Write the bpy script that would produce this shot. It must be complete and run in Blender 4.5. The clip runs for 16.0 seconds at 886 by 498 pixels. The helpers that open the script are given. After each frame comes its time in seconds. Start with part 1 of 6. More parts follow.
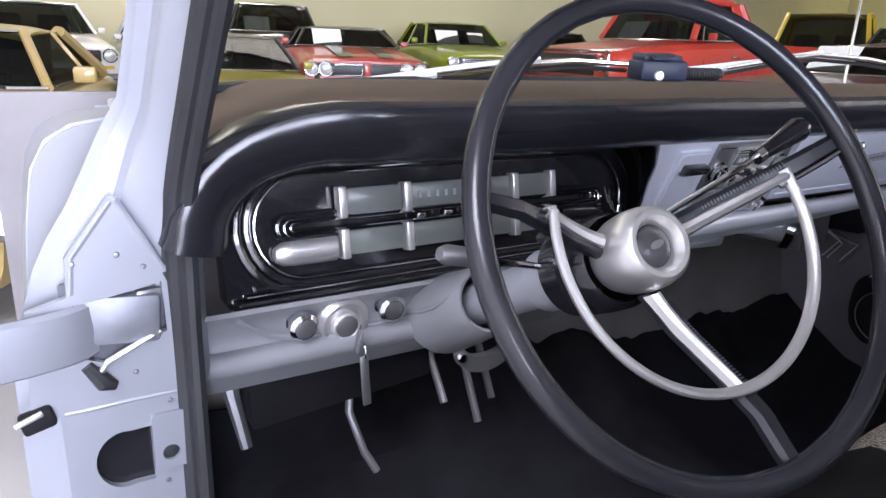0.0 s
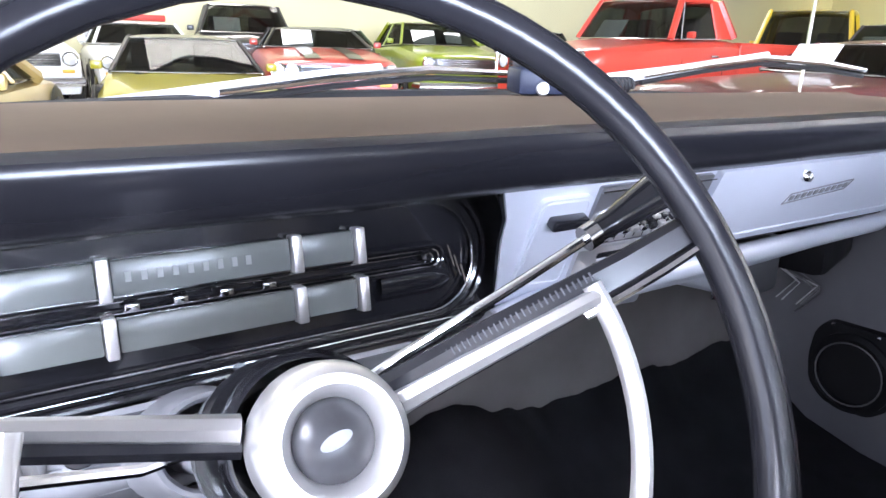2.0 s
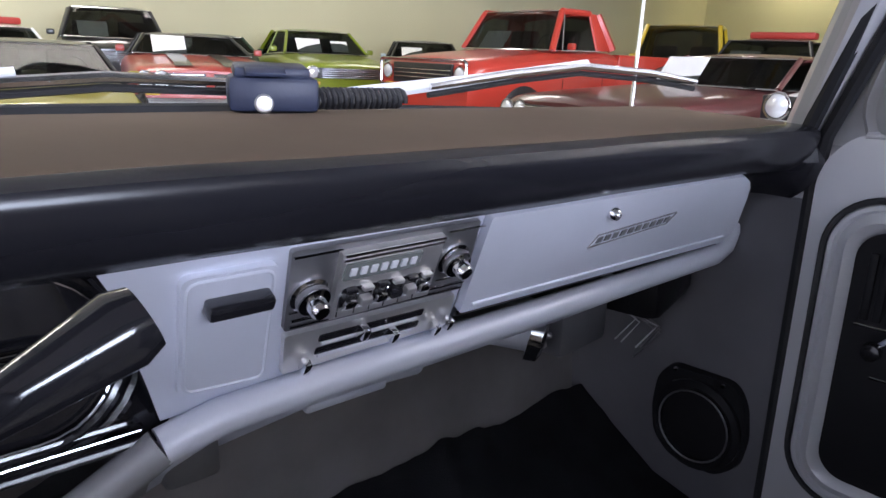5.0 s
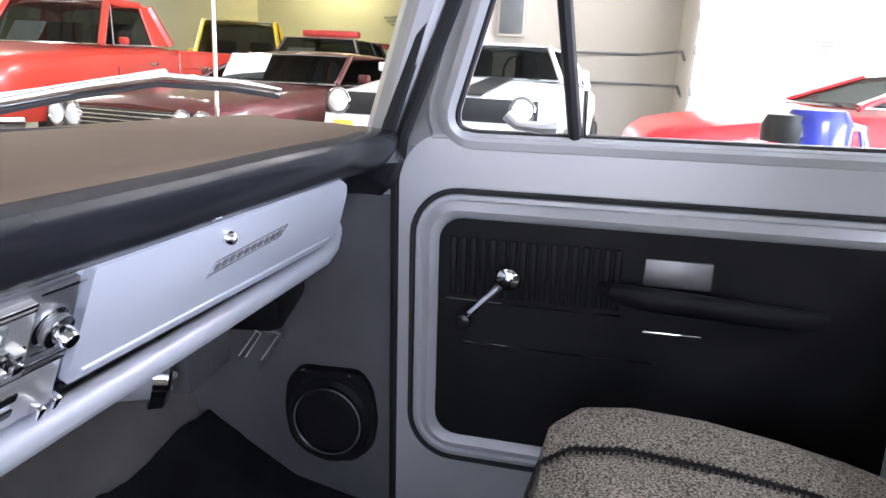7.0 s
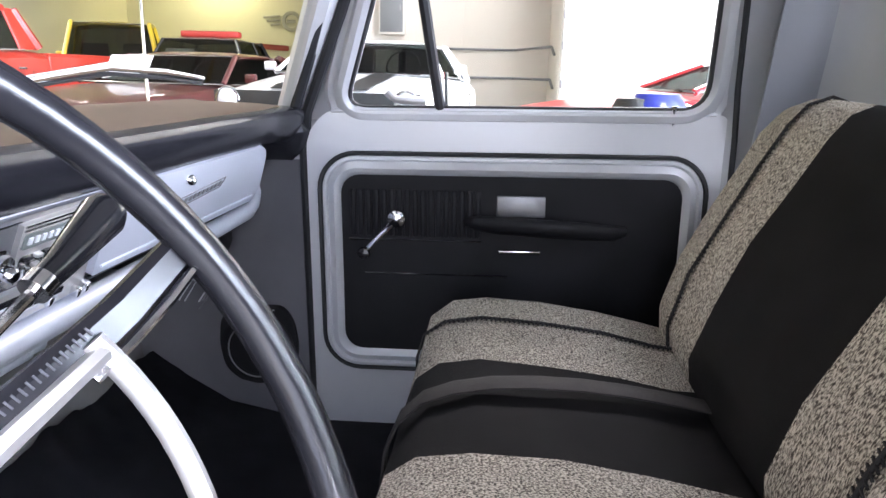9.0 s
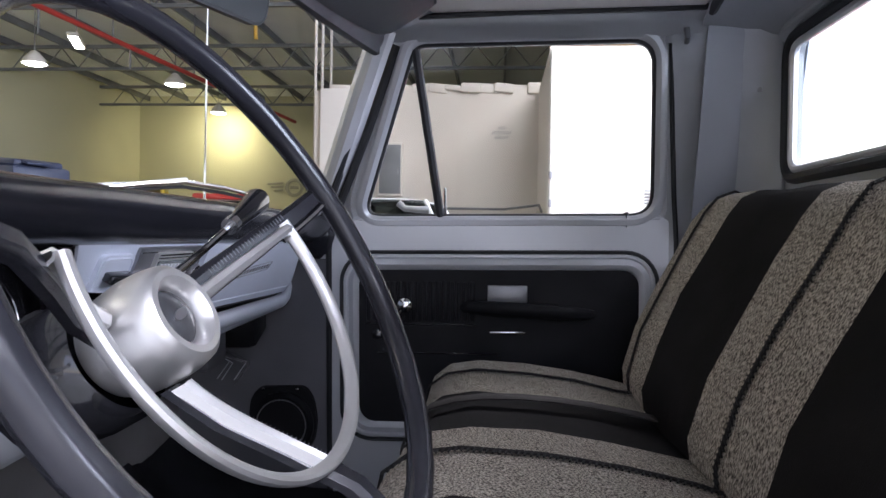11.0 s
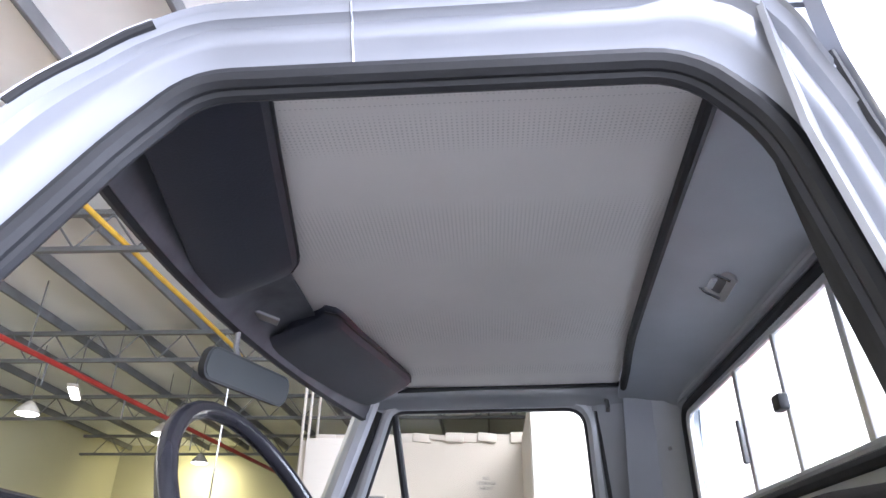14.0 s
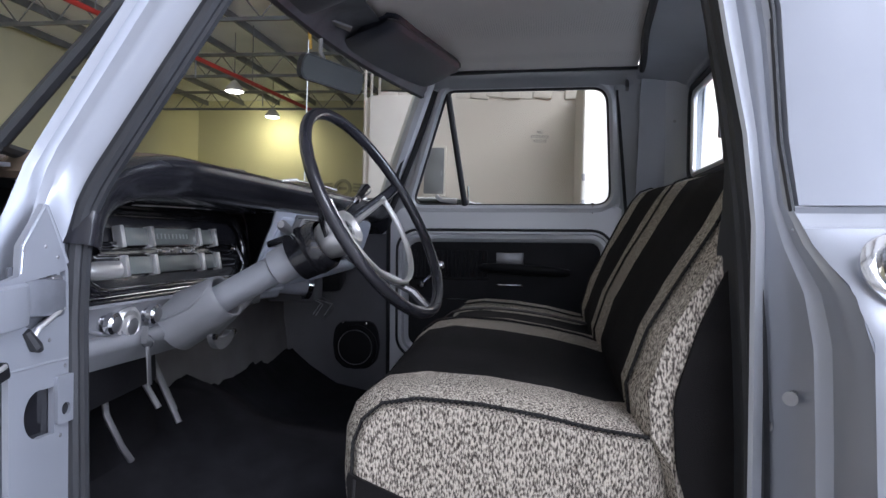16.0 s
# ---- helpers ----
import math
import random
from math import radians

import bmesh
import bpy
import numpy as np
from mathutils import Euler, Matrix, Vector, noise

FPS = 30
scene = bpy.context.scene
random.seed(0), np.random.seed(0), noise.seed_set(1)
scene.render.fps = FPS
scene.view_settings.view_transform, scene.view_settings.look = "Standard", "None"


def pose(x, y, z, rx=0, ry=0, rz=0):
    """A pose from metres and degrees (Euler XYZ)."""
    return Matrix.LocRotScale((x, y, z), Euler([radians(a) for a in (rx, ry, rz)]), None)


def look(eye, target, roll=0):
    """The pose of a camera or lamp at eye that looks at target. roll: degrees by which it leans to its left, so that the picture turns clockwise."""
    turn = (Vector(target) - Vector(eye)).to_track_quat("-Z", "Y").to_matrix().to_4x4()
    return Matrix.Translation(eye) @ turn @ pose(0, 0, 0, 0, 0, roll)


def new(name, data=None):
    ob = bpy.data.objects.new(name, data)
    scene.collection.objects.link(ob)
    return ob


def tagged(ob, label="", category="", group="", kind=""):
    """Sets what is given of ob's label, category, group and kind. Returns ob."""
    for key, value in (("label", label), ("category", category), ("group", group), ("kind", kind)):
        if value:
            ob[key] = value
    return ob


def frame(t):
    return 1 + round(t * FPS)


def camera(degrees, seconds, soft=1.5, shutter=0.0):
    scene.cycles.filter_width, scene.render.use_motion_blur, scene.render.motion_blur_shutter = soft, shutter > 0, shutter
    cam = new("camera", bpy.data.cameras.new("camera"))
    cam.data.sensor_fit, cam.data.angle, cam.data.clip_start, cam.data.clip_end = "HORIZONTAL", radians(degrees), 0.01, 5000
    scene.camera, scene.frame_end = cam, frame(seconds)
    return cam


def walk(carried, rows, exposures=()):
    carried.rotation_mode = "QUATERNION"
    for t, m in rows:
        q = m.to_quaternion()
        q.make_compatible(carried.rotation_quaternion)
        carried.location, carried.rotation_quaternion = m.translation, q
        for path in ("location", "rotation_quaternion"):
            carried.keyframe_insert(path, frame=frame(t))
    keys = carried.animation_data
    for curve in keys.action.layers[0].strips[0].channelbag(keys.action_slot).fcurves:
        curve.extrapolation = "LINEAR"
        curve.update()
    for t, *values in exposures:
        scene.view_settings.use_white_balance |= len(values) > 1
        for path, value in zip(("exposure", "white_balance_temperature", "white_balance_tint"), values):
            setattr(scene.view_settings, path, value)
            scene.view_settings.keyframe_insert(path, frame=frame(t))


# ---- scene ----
cam = camera(66.0, 16.0)
PATH = [
    (0, (-0.894, -0.386, 1.127), (0.136, 1.229, 0.551), 2.3),
    (0.5, (-0.819, -0.321, 1.099), (0.238, 1.277, 0.524), 2.4),
    (1, (-0.715, -0.285, 1.106), (0.339, 1.313, 0.527), 2.2),
    (1.5, (-0.623, -0.262, 1.133), (0.437, 1.334, 0.56), 2.0),
    (2, (-0.525, -0.249, 1.141), (0.526, 1.352, 0.566), 1.9),
    (2.5, (-0.436, -0.239, 1.139), (0.615, 1.365, 0.572), 1.9),
    (3, (-0.371, -0.221, 1.132), (0.684, 1.382, 0.569), 2.0),
    (3.2, (-0.35, -0.21, 1.13), (0.708, 1.391, 0.568), 2.2),
    (5.3, (-0.192, -0.15, 1.14), (1.193, 1.193, 0.613), 2.7),
    (5.5, (-0.182, -0.139, 1.141), (1.284, 1.116, 0.616), 2.9),
    (6, (-0.171, -0.13, 1.151), (1.461, 0.904, 0.633), 2.9),
    (6.5, (-0.175, -0.121, 1.156), (1.598, 0.647, 0.64), 3.0),
    (7, (-0.196, -0.117, 1.16), (1.683, 0.348, 0.658), 2.6),
    (7.5, (-0.248, -0.119, 1.153), (1.666, 0.161, 0.644), 2.4),
    (8, (-0.331, -0.143, 1.149), (1.591, 0.052, 0.632), 2.1),
    (8.5, (-0.427, -0.15, 1.147), (1.501, -0.02, 0.631), 1.9),
    (8.7, (-0.47, -0.176, 1.145), (1.457, -0.029, 0.631), 1.6),
    (11, (-0.856, -0.201, 1.014), (1.137, -0.039, 0.983), 1.0),
    (11.5, (-0.887, -0.208, 0.993), (1.091, -0.067, 1.259), 0.6),
    (12, (-0.916, -0.200, 0.993), (1.009, -0.121, 1.523), 1.0),
    (12.5, (-0.976, -0.203, 0.998), (0.855, -0.123, 1.799), 1.0),
    (13, (-1.038, -0.202, 1.0), (0.786, -0.138, 1.82), 0.5),
    (13.5, (-1.129, -0.24, 0.977), (0.639, -0.162, 1.907), 1.0),
    (14, (-1.239, -0.269, 0.96), (0.527, -0.147, 1.891), 0.8),
    (14.5, (-1.345, -0.272, 0.95), (0.478, -0.103, 1.755), 1.0),
    (15, (-1.446, -0.294, 0.944), (0.466, -0.068, 1.485), 1.2),
    (15.5, (-1.543, -0.321, 0.945), (0.424, -0.076, 1.204), 1.4),
    (16, (-1.646, -0.344, 0.944), (0.333, -0.054, 0.914), 1.5),
]

# ---- the truck's own frame: x to its right, y ahead, z up; it leans nose-down on the floor ----
TRUCK = pose(0, 0, -0.24, -1.0, 0, 0)

walk(cam, [(t, look(eye, target, roll)) for t, eye, target, roll in PATH],
     exposures=((0, 0.45, 6100, 24), (0.5, 0.85, 6050, 23), (1.0, 0.7, 6000, 22), (1.5, 0.8, 5950, 22), (2.0, 1.6, 5850, 21), (2.5, 1.4, 5850, 21),
                (3.0, 1.2, 5900, 21), (5.5, 0.5, 6000, 24), (6.0, 0.6, 6000, 24), (6.5, 1.05, 6000, 22), (7.0, 1.5, 6050, 21), (7.5, 1.55, 6050, 21), (8.5, 1.7, 6050, 20),
                (11, 0.45, 5950, 22), (11.5, -0.6, 5900, 24), (12.0, 0.0, 5900, 23), (12.5, 0.95, 5950, 22), (13.5, 1.05, 5950, 21), (14.5, 0.9, 6000, 21), (15.0, 1.05, 6050, 21), (15.3, 0.35, 5850, 20), (15.6, -0.1, 5850, 19), (16, -0.05, 5900, 19)))

# ---- world and lights ----
world = bpy.data.worlds.new("sky")
scene.world = world
world.use_nodes = True
_n = world.node_tree.nodes
_sky = _n.new("ShaderNodeTexSky")
_sky.sky_type = "NISHITA"
_sky.sun_disc = False
_sky.sun_elevation, _sky.sun_rotation = radians(40), radians(250)
world.node_tree.links.new(_sky.outputs[0], _n["Background"].inputs[0])
_n["Background"].inputs[1].default_value = 0.10


def area(name, m, w, h, power, colour):
    d = bpy.data.lights.new(name, "AREA")
    d.shape, d.size, d.size_y, d.energy, d.color = "RECTANGLE", w, h, power, colour
    ob = new(name, d)
    ob.matrix_world = m
    return ob


# added area lights stand in for daylight from unseen openings, behind the truck and beside it
area("rear_daylight_fill", pose(-1.5, -12.3, 2.7, 90, 0, 0), 9.0, 4.8, 2600, (0.84, 0.91, 1.0))
area("side_daylight_fill", pose(-9.2, -3.0, 2.4, 0, -90, 0), 4.6, 9.4, 120, (0.86, 0.92, 1.0))
# fill lights standing in for the hall's high-bay lamps, apart from the modelled fixtures
for lx, ly, lp in ((-3.0, 9.5, 130), (2.6, 11.0, 120), (9.5, 11.2, 80)):
    area("hall_fill_light", look((lx, ly, 5.6), (lx, ly - 0.01, 0)), 3.2, 1.2, lp, (1.0, 0.94, 0.76))
# two broad fills with no fixture, for the partition and the truck's left
area("hall_fill_light", look((7.2, -2.8, 5.6), (7.8, -2.81, 0)), 3.2, 3.2, 420, (1.0, 0.96, 0.90))
area("hall_fill_light", look((-4.6, -3.2, 5.6), (-4.0, -3.01, 0)), 3.2, 3.2, 470, (0.92, 0.96, 1.0))

# ---- materials ----


def mat(name, col, rough=0.5, metal=0.0, var=0.15, scale=6.0, bump=0.0, bscale=60.0, coat=0.0, spec=0.5, rvar=0.015, stretch=None):
    m = bpy.data.materials.new(name)
    m.use_nodes = True
    nt = m.node_tree
    n, l = nt.nodes, nt.links
    b = n["Principled BSDF"]
    co = n.new("ShaderNodeTexCoord")
    src = co.outputs["Object"]
    if stretch:
        mp = n.new("ShaderNodeMapping")
        mp.inputs["Scale"].default_value = stretch
        l.new(src, mp.inputs[0])
        src = mp.outputs[0]
    big = n.new("ShaderNodeTexNoise")
    big.inputs["Scale"].default_value, big.inputs["Detail"].default_value = scale, 6
    l.new(src, big.inputs["Vector"])
    ramp = n.new("ShaderNodeMapRange")
    ramp.inputs[1].default_value, ramp.inputs[2].default_value = 0.3, 0.7
    ramp.inputs[3].default_value, ramp.inputs[4].default_value = 1 - var, 1 + var
    l.new(big.outputs[0], ramp.inputs[0])
    mul = n.new("ShaderNodeVectorMath")
    mul.operation = "SCALE"
    mul.inputs[0].default_value = col
    l.new(ramp.outputs[0], mul.inputs["Scale"])
    l.new(mul.outputs[0], b.inputs["Base Color"])
    rr = n.new("ShaderNodeMapRange")
    rr.inputs[1].default_value, rr.inputs[2].default_value = 0.3, 0.7
    rr.inputs[3].default_value, rr.inputs[4].default_value = max(0.02, rough - rvar), min(1, rough + rvar)
    fine = n.new("ShaderNodeTexNoise")
    fine.inputs["Scale"].default_value, fine.inputs["Detail"].default_value = bscale, 4
    l.new(src, fine.inputs["Vector"])
    l.new(fine.outputs[0], rr.inputs[0])
    l.new(rr.outputs[0], b.inputs["Roughness"])
    b.inputs["Metallic"].default_value = metal
    b.inputs["Coat Weight"].default_value = coat
    b.inputs["Coat Roughness"].default_value = 0.06
    b.inputs["Specular IOR Level"].default_value = spec
    if bump:
        bp = n.new("ShaderNodeBump")
        bp.inputs["Strength"].default_value, bp.inputs["Distance"].default_value = bump, 0.002
        l.new(fine.outputs[0], bp.inputs["Height"])
        l.new(bp.outputs[0], b.inputs["Normal"])
    return m


def glass_mat(name, tint=(0.93, 0.96, 0.95), rough=0.0, edge=0.35):
    """A thin pane: nearly all light passes straight through, a little is mirrored, more at a slant."""
    m = bpy.data.materials.new(name)
    m.use_nodes = True
    n, l = m.node_tree.nodes, m.node_tree.links
    n.remove(n["Principled BSDF"])
    tr, gl, mx, lw, mr = (n.new("ShaderNodeBsdfTransparent"), n.new("ShaderNodeBsdfGlossy"), n.new("ShaderNodeMixShader"), n.new("ShaderNodeLayerWeight"), n.new("ShaderNodeMapRange"))
    tr.inputs[0].default_value = (*tint, 1)
    gl.inputs["Roughness"].default_value = rough
    lw.inputs[0].default_value = 0.25
    mr.inputs[1].default_value, mr.inputs[2].default_value = 0.0, 1.0
    mr.inputs[3].default_value, mr.inputs[4].default_value = 0.03, edge
    l.new(lw.outputs["Facing"], mr.inputs[0])
    l.new(mr.outputs[0], mx.inputs[0])
    l.new(tr.outputs[0], mx.inputs[1])
    l.new(gl.outputs[0], mx.inputs[2])
    l.new(mx.outputs[0], n["Material Output"].inputs[0])
    return m


def glow(name, col, power):
    m = bpy.data.materials.new(name)
    m.use_nodes = True
    b = m.node_tree.nodes["Principled BSDF"]
    b.inputs["Base Color"].default_value = (*col, 1)
    b.inputs["Emission Color"].default_value = (*col, 1)
    b.inputs["Emission Strength"].default_value = power
    return m


SILVER = mat("silver_paint", (0.32, 0.335, 0.37), 0.38, 0.35, 0.05, 3, 0.02, 300, coat=0.3)
# Silver darkened to paint shade onto lower dash, column bell and fender end.
SHADED_SILVER = mat("shaded_silver_paint", (0.27, 0.275, 0.29), 0.48, 0.15, 0.10, 6, 0.05, 200)
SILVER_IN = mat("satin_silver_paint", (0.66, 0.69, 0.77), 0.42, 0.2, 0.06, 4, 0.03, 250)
GREY_DOOR = mat("worn_grey_door_paint", (0.60, 0.61, 0.64), 0.34, 0.25, 0.06, 3, 0.0, 60)
# Grey darkened for shade below the dash: kick panel and heater case.
SHADED_GREY = mat("shaded_grey_paint", (0.15, 0.15, 0.165), 0.55, 0.1, 0.15, 5, 0.08, 150)
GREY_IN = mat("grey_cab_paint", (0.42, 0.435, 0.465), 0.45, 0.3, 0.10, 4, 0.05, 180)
HINGE = mat("blue_grey_hinge_steel", (0.22, 0.23, 0.26), 0.42, 0.5, 0.25, 14, 0.2, 90)
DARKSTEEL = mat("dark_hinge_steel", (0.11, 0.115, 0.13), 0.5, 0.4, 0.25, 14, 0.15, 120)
# Mottled firewall grey, set darker to hold the footwell's shade.
FIREWALL = mat("shaded_grey_firewall", (0.24, 0.225, 0.225), 0.6, 0, 0.25, 5, 0.15, 60)
VISOR = mat("blue_black_visor_vinyl", (0.030, 0.033, 0.046), 0.42, 0, 0.1, 7, 0.2, 260)
PAD = mat("black_padded_vinyl", (0.017, 0.017, 0.021), 0.21, 0, 0.12, 5, 0.0, 90, spec=0.5, rvar=0.0)
PADTOP = mat("faded_dash_top_vinyl", (0.150, 0.112, 0.080), 0.75, 0, 0.10, 4, 0.0, 90, spec=0.15)
VINYL = mat("black_vinyl", (0.014, 0.014, 0.016), 0.5, 0, 0.2, 7, 0.1, 120, spec=0.15)
GLOSS = mat("gloss_black_plastic", (0.016, 0.016, 0.019), 0.12, 0, 0.1, 8, 0.0, 60, coat=0.5)
RUBBER = mat("black_rubber", (0.020, 0.021, 0.024), 0.55, 0, 0.2, 12, 0.15, 120)
RIM = mat("worn_black_wheel_rim", (0.022, 0.022, 0.027), 0.24, 0, 0.15, 14, 0.05, 90, rvar=0.02)
CHROME = mat("chrome", (0.80, 0.80, 0.82), 0.12, 1.0, 0.06, 9, 0.03, 80)
ALLOY = mat("brushed_alloy", (0.76, 0.75, 0.74), 0.36, 0.8, 0.06, 12, 0.06, 260)
STEEL = mat("dull_steel", (0.30, 0.30, 0.31), 0.42, 0.8, 0.2, 12, 0.1, 150)
CARPET = mat("black_carpet", (0.014, 0.014, 0.017), 0.95, 0, 0.3, 14, 0.9, 500, spec=0.15)
THREAD = mat("black_thread", (0.012, 0.011, 0.011), 0.8, 0, 0.2, 30, 0.2, 400)
WEBBING = mat("dark_grey_webbing", (0.040, 0.036, 0.034), 0.75, 0, 0.15, 20, 0.5, 700, spec=0.2)
FABRIC_BLACK = mat("black_canvas", (0.013, 0.012, 0.012), 0.9, 0, 0.25, 9, 0.5, 600, spec=0.12)
HEADLINER = mat("grey_perforated_board", (0.74, 0.71, 0.69), 0.8, 0, 0.05, 3, 0.2, 200, spec=0.2)
EMBLEM = mat("dark_emblem_plastic", (0.07, 0.07, 0.075), 0.25, 0, 0.3, 40)
LENS = mat("gauge_lens", (0.17, 0.185, 0.176), 0.25, 0, 0.12, 9, 0.0, 60)
WHITEP = mat("white_plastic", (0.72, 0.73, 0.76), 0.4, 0, 0.05, 9)
GLASS = glass_mat("window_glass", edge=0.035)
MIRROR = mat("mirror_back", (0.055, 0.062, 0.064), 0.3, 0.2, 0.1, 8)
DIAL = mat("faded_dial_print", (0.28, 0.30, 0.29), 0.5, 0, 0.1, 20)
BLUEBOX = mat("dark_blue_plastic", (0.020, 0.028, 0.06), 0.45, 0, 0.2, 15, 0.1, 200)


def weave_mat():
    """Saddle-blanket cloth: cream and dark yarns mixed thread by thread."""
    m = bpy.data.materials.new("saddle_blanket_cloth")
    m.use_nodes = True
    n, l = m.node_tree.nodes, m.node_tree.links
    b = n["Principled BSDF"]
    b.inputs["Roughness"].default_value = 0.9
    b.inputs["Specular IOR Level"].default_value = 0.15
    co, mp = n.new("ShaderNodeTexCoord"), n.new("ShaderNodeMapping")
    mp.inputs["Scale"].default_value = (520, 370, 165)
    l.new(co.outputs["Object"], mp.inputs[0])
    v = n.new("ShaderNodeTexNoise")
    v.inputs["Scale"].default_value, v.inputs["Detail"].default_value = 1.0, 2
    l.new(mp.outputs[0], v.inputs["Vector"])
    r = n.new("ShaderNodeValToRGB")
    e = r.color_ramp.elements
    e[0].position, e[0].color = 0.36, (0.060, 0.050, 0.043, 1)
    e[1].position, e[1].color = 0.60, (0.60, 0.54, 0.45, 1)
    k = r.color_ramp.elements.new(0.47)
    k.color = (0.25, 0.22, 0.185, 1)
    l.new(v.outputs[0], r.inputs[0])
    l.new(r.outputs[0], b.inputs["Base Color"])
    bp = n.new("ShaderNodeBump")
    bp.inputs["Strength"].default_value, bp.inputs["Distance"].default_value = 0.8, 0.003
    l.new(v.outputs[0], bp.inputs["Height"])
    l.new(bp.outputs[0], b.inputs["Normal"])
    return m


WEAVE = weave_mat()


def dotted_headliner():
    nt = HEADLINER.node_tree
    n, l = nt.nodes, nt.links
    b = n["Principled BSDF"]
    co, v = n.new("ShaderNodeTexCoord"), n.new("ShaderNodeTexVoronoi")
    v.inputs["Scale"].default_value, v.inputs["Randomness"].default_value = 150, 0.0
    l.new(co.outputs["Object"], v.inputs["Vector"])
    mr = n.new("ShaderNodeMapRange")
    mr.inputs[1].default_value, mr.inputs[2].default_value = 0.18, 0.30
    mr.inputs[3].default_value, mr.inputs[4].default_value = 0.74, 1.0
    l.new(v.outputs[0], mr.inputs[0])
    old = b.inputs["Base Color"].links[0].from_socket
    mu = n.new("ShaderNodeVectorMath")
    mu.operation = "SCALE"
    l.new(old, mu.inputs[0])
    l.new(mr.outputs[0], mu.inputs["Scale"])
    l.new(mu.outputs[0], b.inputs["Base Color"])


dotted_headliner()

# ---- building helpers ----


def link(name, bm, material, smooth=True, angle=35):
    bmesh.ops.remove_doubles(bm, verts=bm.verts, dist=1e-5)
    bmesh.ops.recalc_face_normals(bm, faces=bm.faces)
    for f in bm.faces:
        f.smooth = smooth
    if smooth:
        for e in bm.edges:
            if len(e.link_faces) == 2 and e.calc_face_angle(0) > radians(angle):
                e.smooth = False
    me = bpy.data.meshes.new(name)
    bm.to_mesh(me)
    bm.free()
    me.materials.append(material)
    return new(name, me)


def part(name, bm, material, parent, label="", smooth=True):
    ob = link(name, bm, material, smooth)
    ob.parent = parent
    return tagged(ob, label)


def thing(name, m, label, category, group="", kind=""):
    ob = new(name)
    ob.empty_display_size = 0.1
    ob.matrix_world = m
    return tagged(ob, label, category, group, kind)


def solo(name, bm, material, label, category, m=None, group="", kind="", smooth=True):
    ob = link(name, bm, material, smooth)
    if m is not None:
        ob.matrix_world = m
    return tagged(ob, label, category, group, kind)


def box(c, s, rot=(0, 0, 0), bevel=0.0, bm=None, seg=2):
    bm = bm or bmesh.new()
    m = pose(*c, *rot) @ Matrix.Diagonal((*s, 1))
    r = bmesh.ops.create_cube(bm, size=1, matrix=m)
    if bevel:
        es = list({e for v in r["verts"] for e in v.link_edges})
        bmesh.ops.bevel(bm, geom=es, offset=bevel, segments=seg, profile=0.5, affect="EDGES")
    return bm


def tube(pts, r, seg=10, closed=False, bm=None, cap=True, squash=1.0):
    """A round bar along a line of points; r may change from point to point."""
    bm = bm or bmesh.new()
    P = [Vector(p) for p in pts]
    R = r if isinstance(r, (list, tuple)) else [r] * len(P)
    rings, up = [], None
    for i, p in enumerate(P):
        a = P[i - 1] if i or closed else p
        b = P[(i + 1) % len(P)] if i < len(P) - 1 or closed else p
        t = (b - a).normalized()
        if up is None:
            up = t.orthogonal().normalized()
        up = (up - t * up.dot(t)).normalized()
        s = t.cross(up)
        rings.append([bm.verts.new(p + R[i] * (math.cos(2 * math.pi * k / seg) * up + squash * math.sin(2 * math.pi * k / seg) * s)) for k in range(seg)])
    n = len(rings)
    for i in range(n if closed else n - 1):
        A, B = rings[i], rings[(i + 1) % n]
        off = 0
        if closed and i == n - 1:
            off = min(range(seg), key=lambda o: sum((A[k].co - B[(k + o) % seg].co).length for k in range(0, seg, 3)))
        for k in range(seg):
            bm.faces.new((A[k], A[(k + 1) % seg], B[(k + 1 + off) % seg], B[(k + off) % seg]))
    if cap and not closed:
        bm.faces.new(rings[0][::-1])
        bm.faces.new(rings[-1])
    return bm


def lathe(profile, m=None, seg=24, bm=None):
    """Turns (radius, height) pairs round the local z axis."""
    bm = bm or bmesh.new()
    m = m or Matrix()
    rings = []
    for r, h in profile:
        if r < 1e-6:
            rings.append([bm.verts.new(m @ Vector((0, 0, h)))])
        else:
            rings.append([bm.verts.new(m @ Vector((r * math.cos(2 * math.pi * k / seg), r * math.sin(2 * math.pi * k / seg), h))) for k in range(seg)])
    for A, B in zip(rings, rings[1:]):
        for k in range(seg):
            q = [A[k % len(A)], A[(k + 1) % len(A)], B[(k + 1) % len(B)], B[k % len(B)]]
            q = list(dict.fromkeys(q))
            if len(q) > 2:
                bm.faces.new(q)
    return bm


def grid(rows, thick=0.0, bm=None, closed=False):
    """A sheet through rows of points, with a thickness along its normals."""
    bm = bm or bmesh.new()
    V = [[bm.verts.new(p) for p in row] for row in rows]
    fs = []
    for A, B in zip(V, V[1:]):
        n = len(A)
        for k in range(n if closed else n - 1):
            fs.append(bm.faces.new((A[k], A[(k + 1) % n], B[(k + 1) % n], B[k])))
    if thick:
        bmesh.ops.recalc_face_normals(bm, faces=fs)
        bmesh.ops.solidify(bm, geom=fs, thickness=thick)
    return bm


def rrect(w, h, r, n=5):
    """Points of a rounded rectangle round the origin."""
    out = []
    for cx, cy, a in ((w / 2 - r, h / 2 - r, 0), (-w / 2 + r, h / 2 - r, 90), (-w / 2 + r, -h / 2 + r, 180), (w / 2 - r, -h / 2 + r, 270)):
        for k in range(n + 1):
            t = radians(a + 90 * k / n)
            out.append((cx + r * math.cos(t), cy + r * math.sin(t)))
    return out


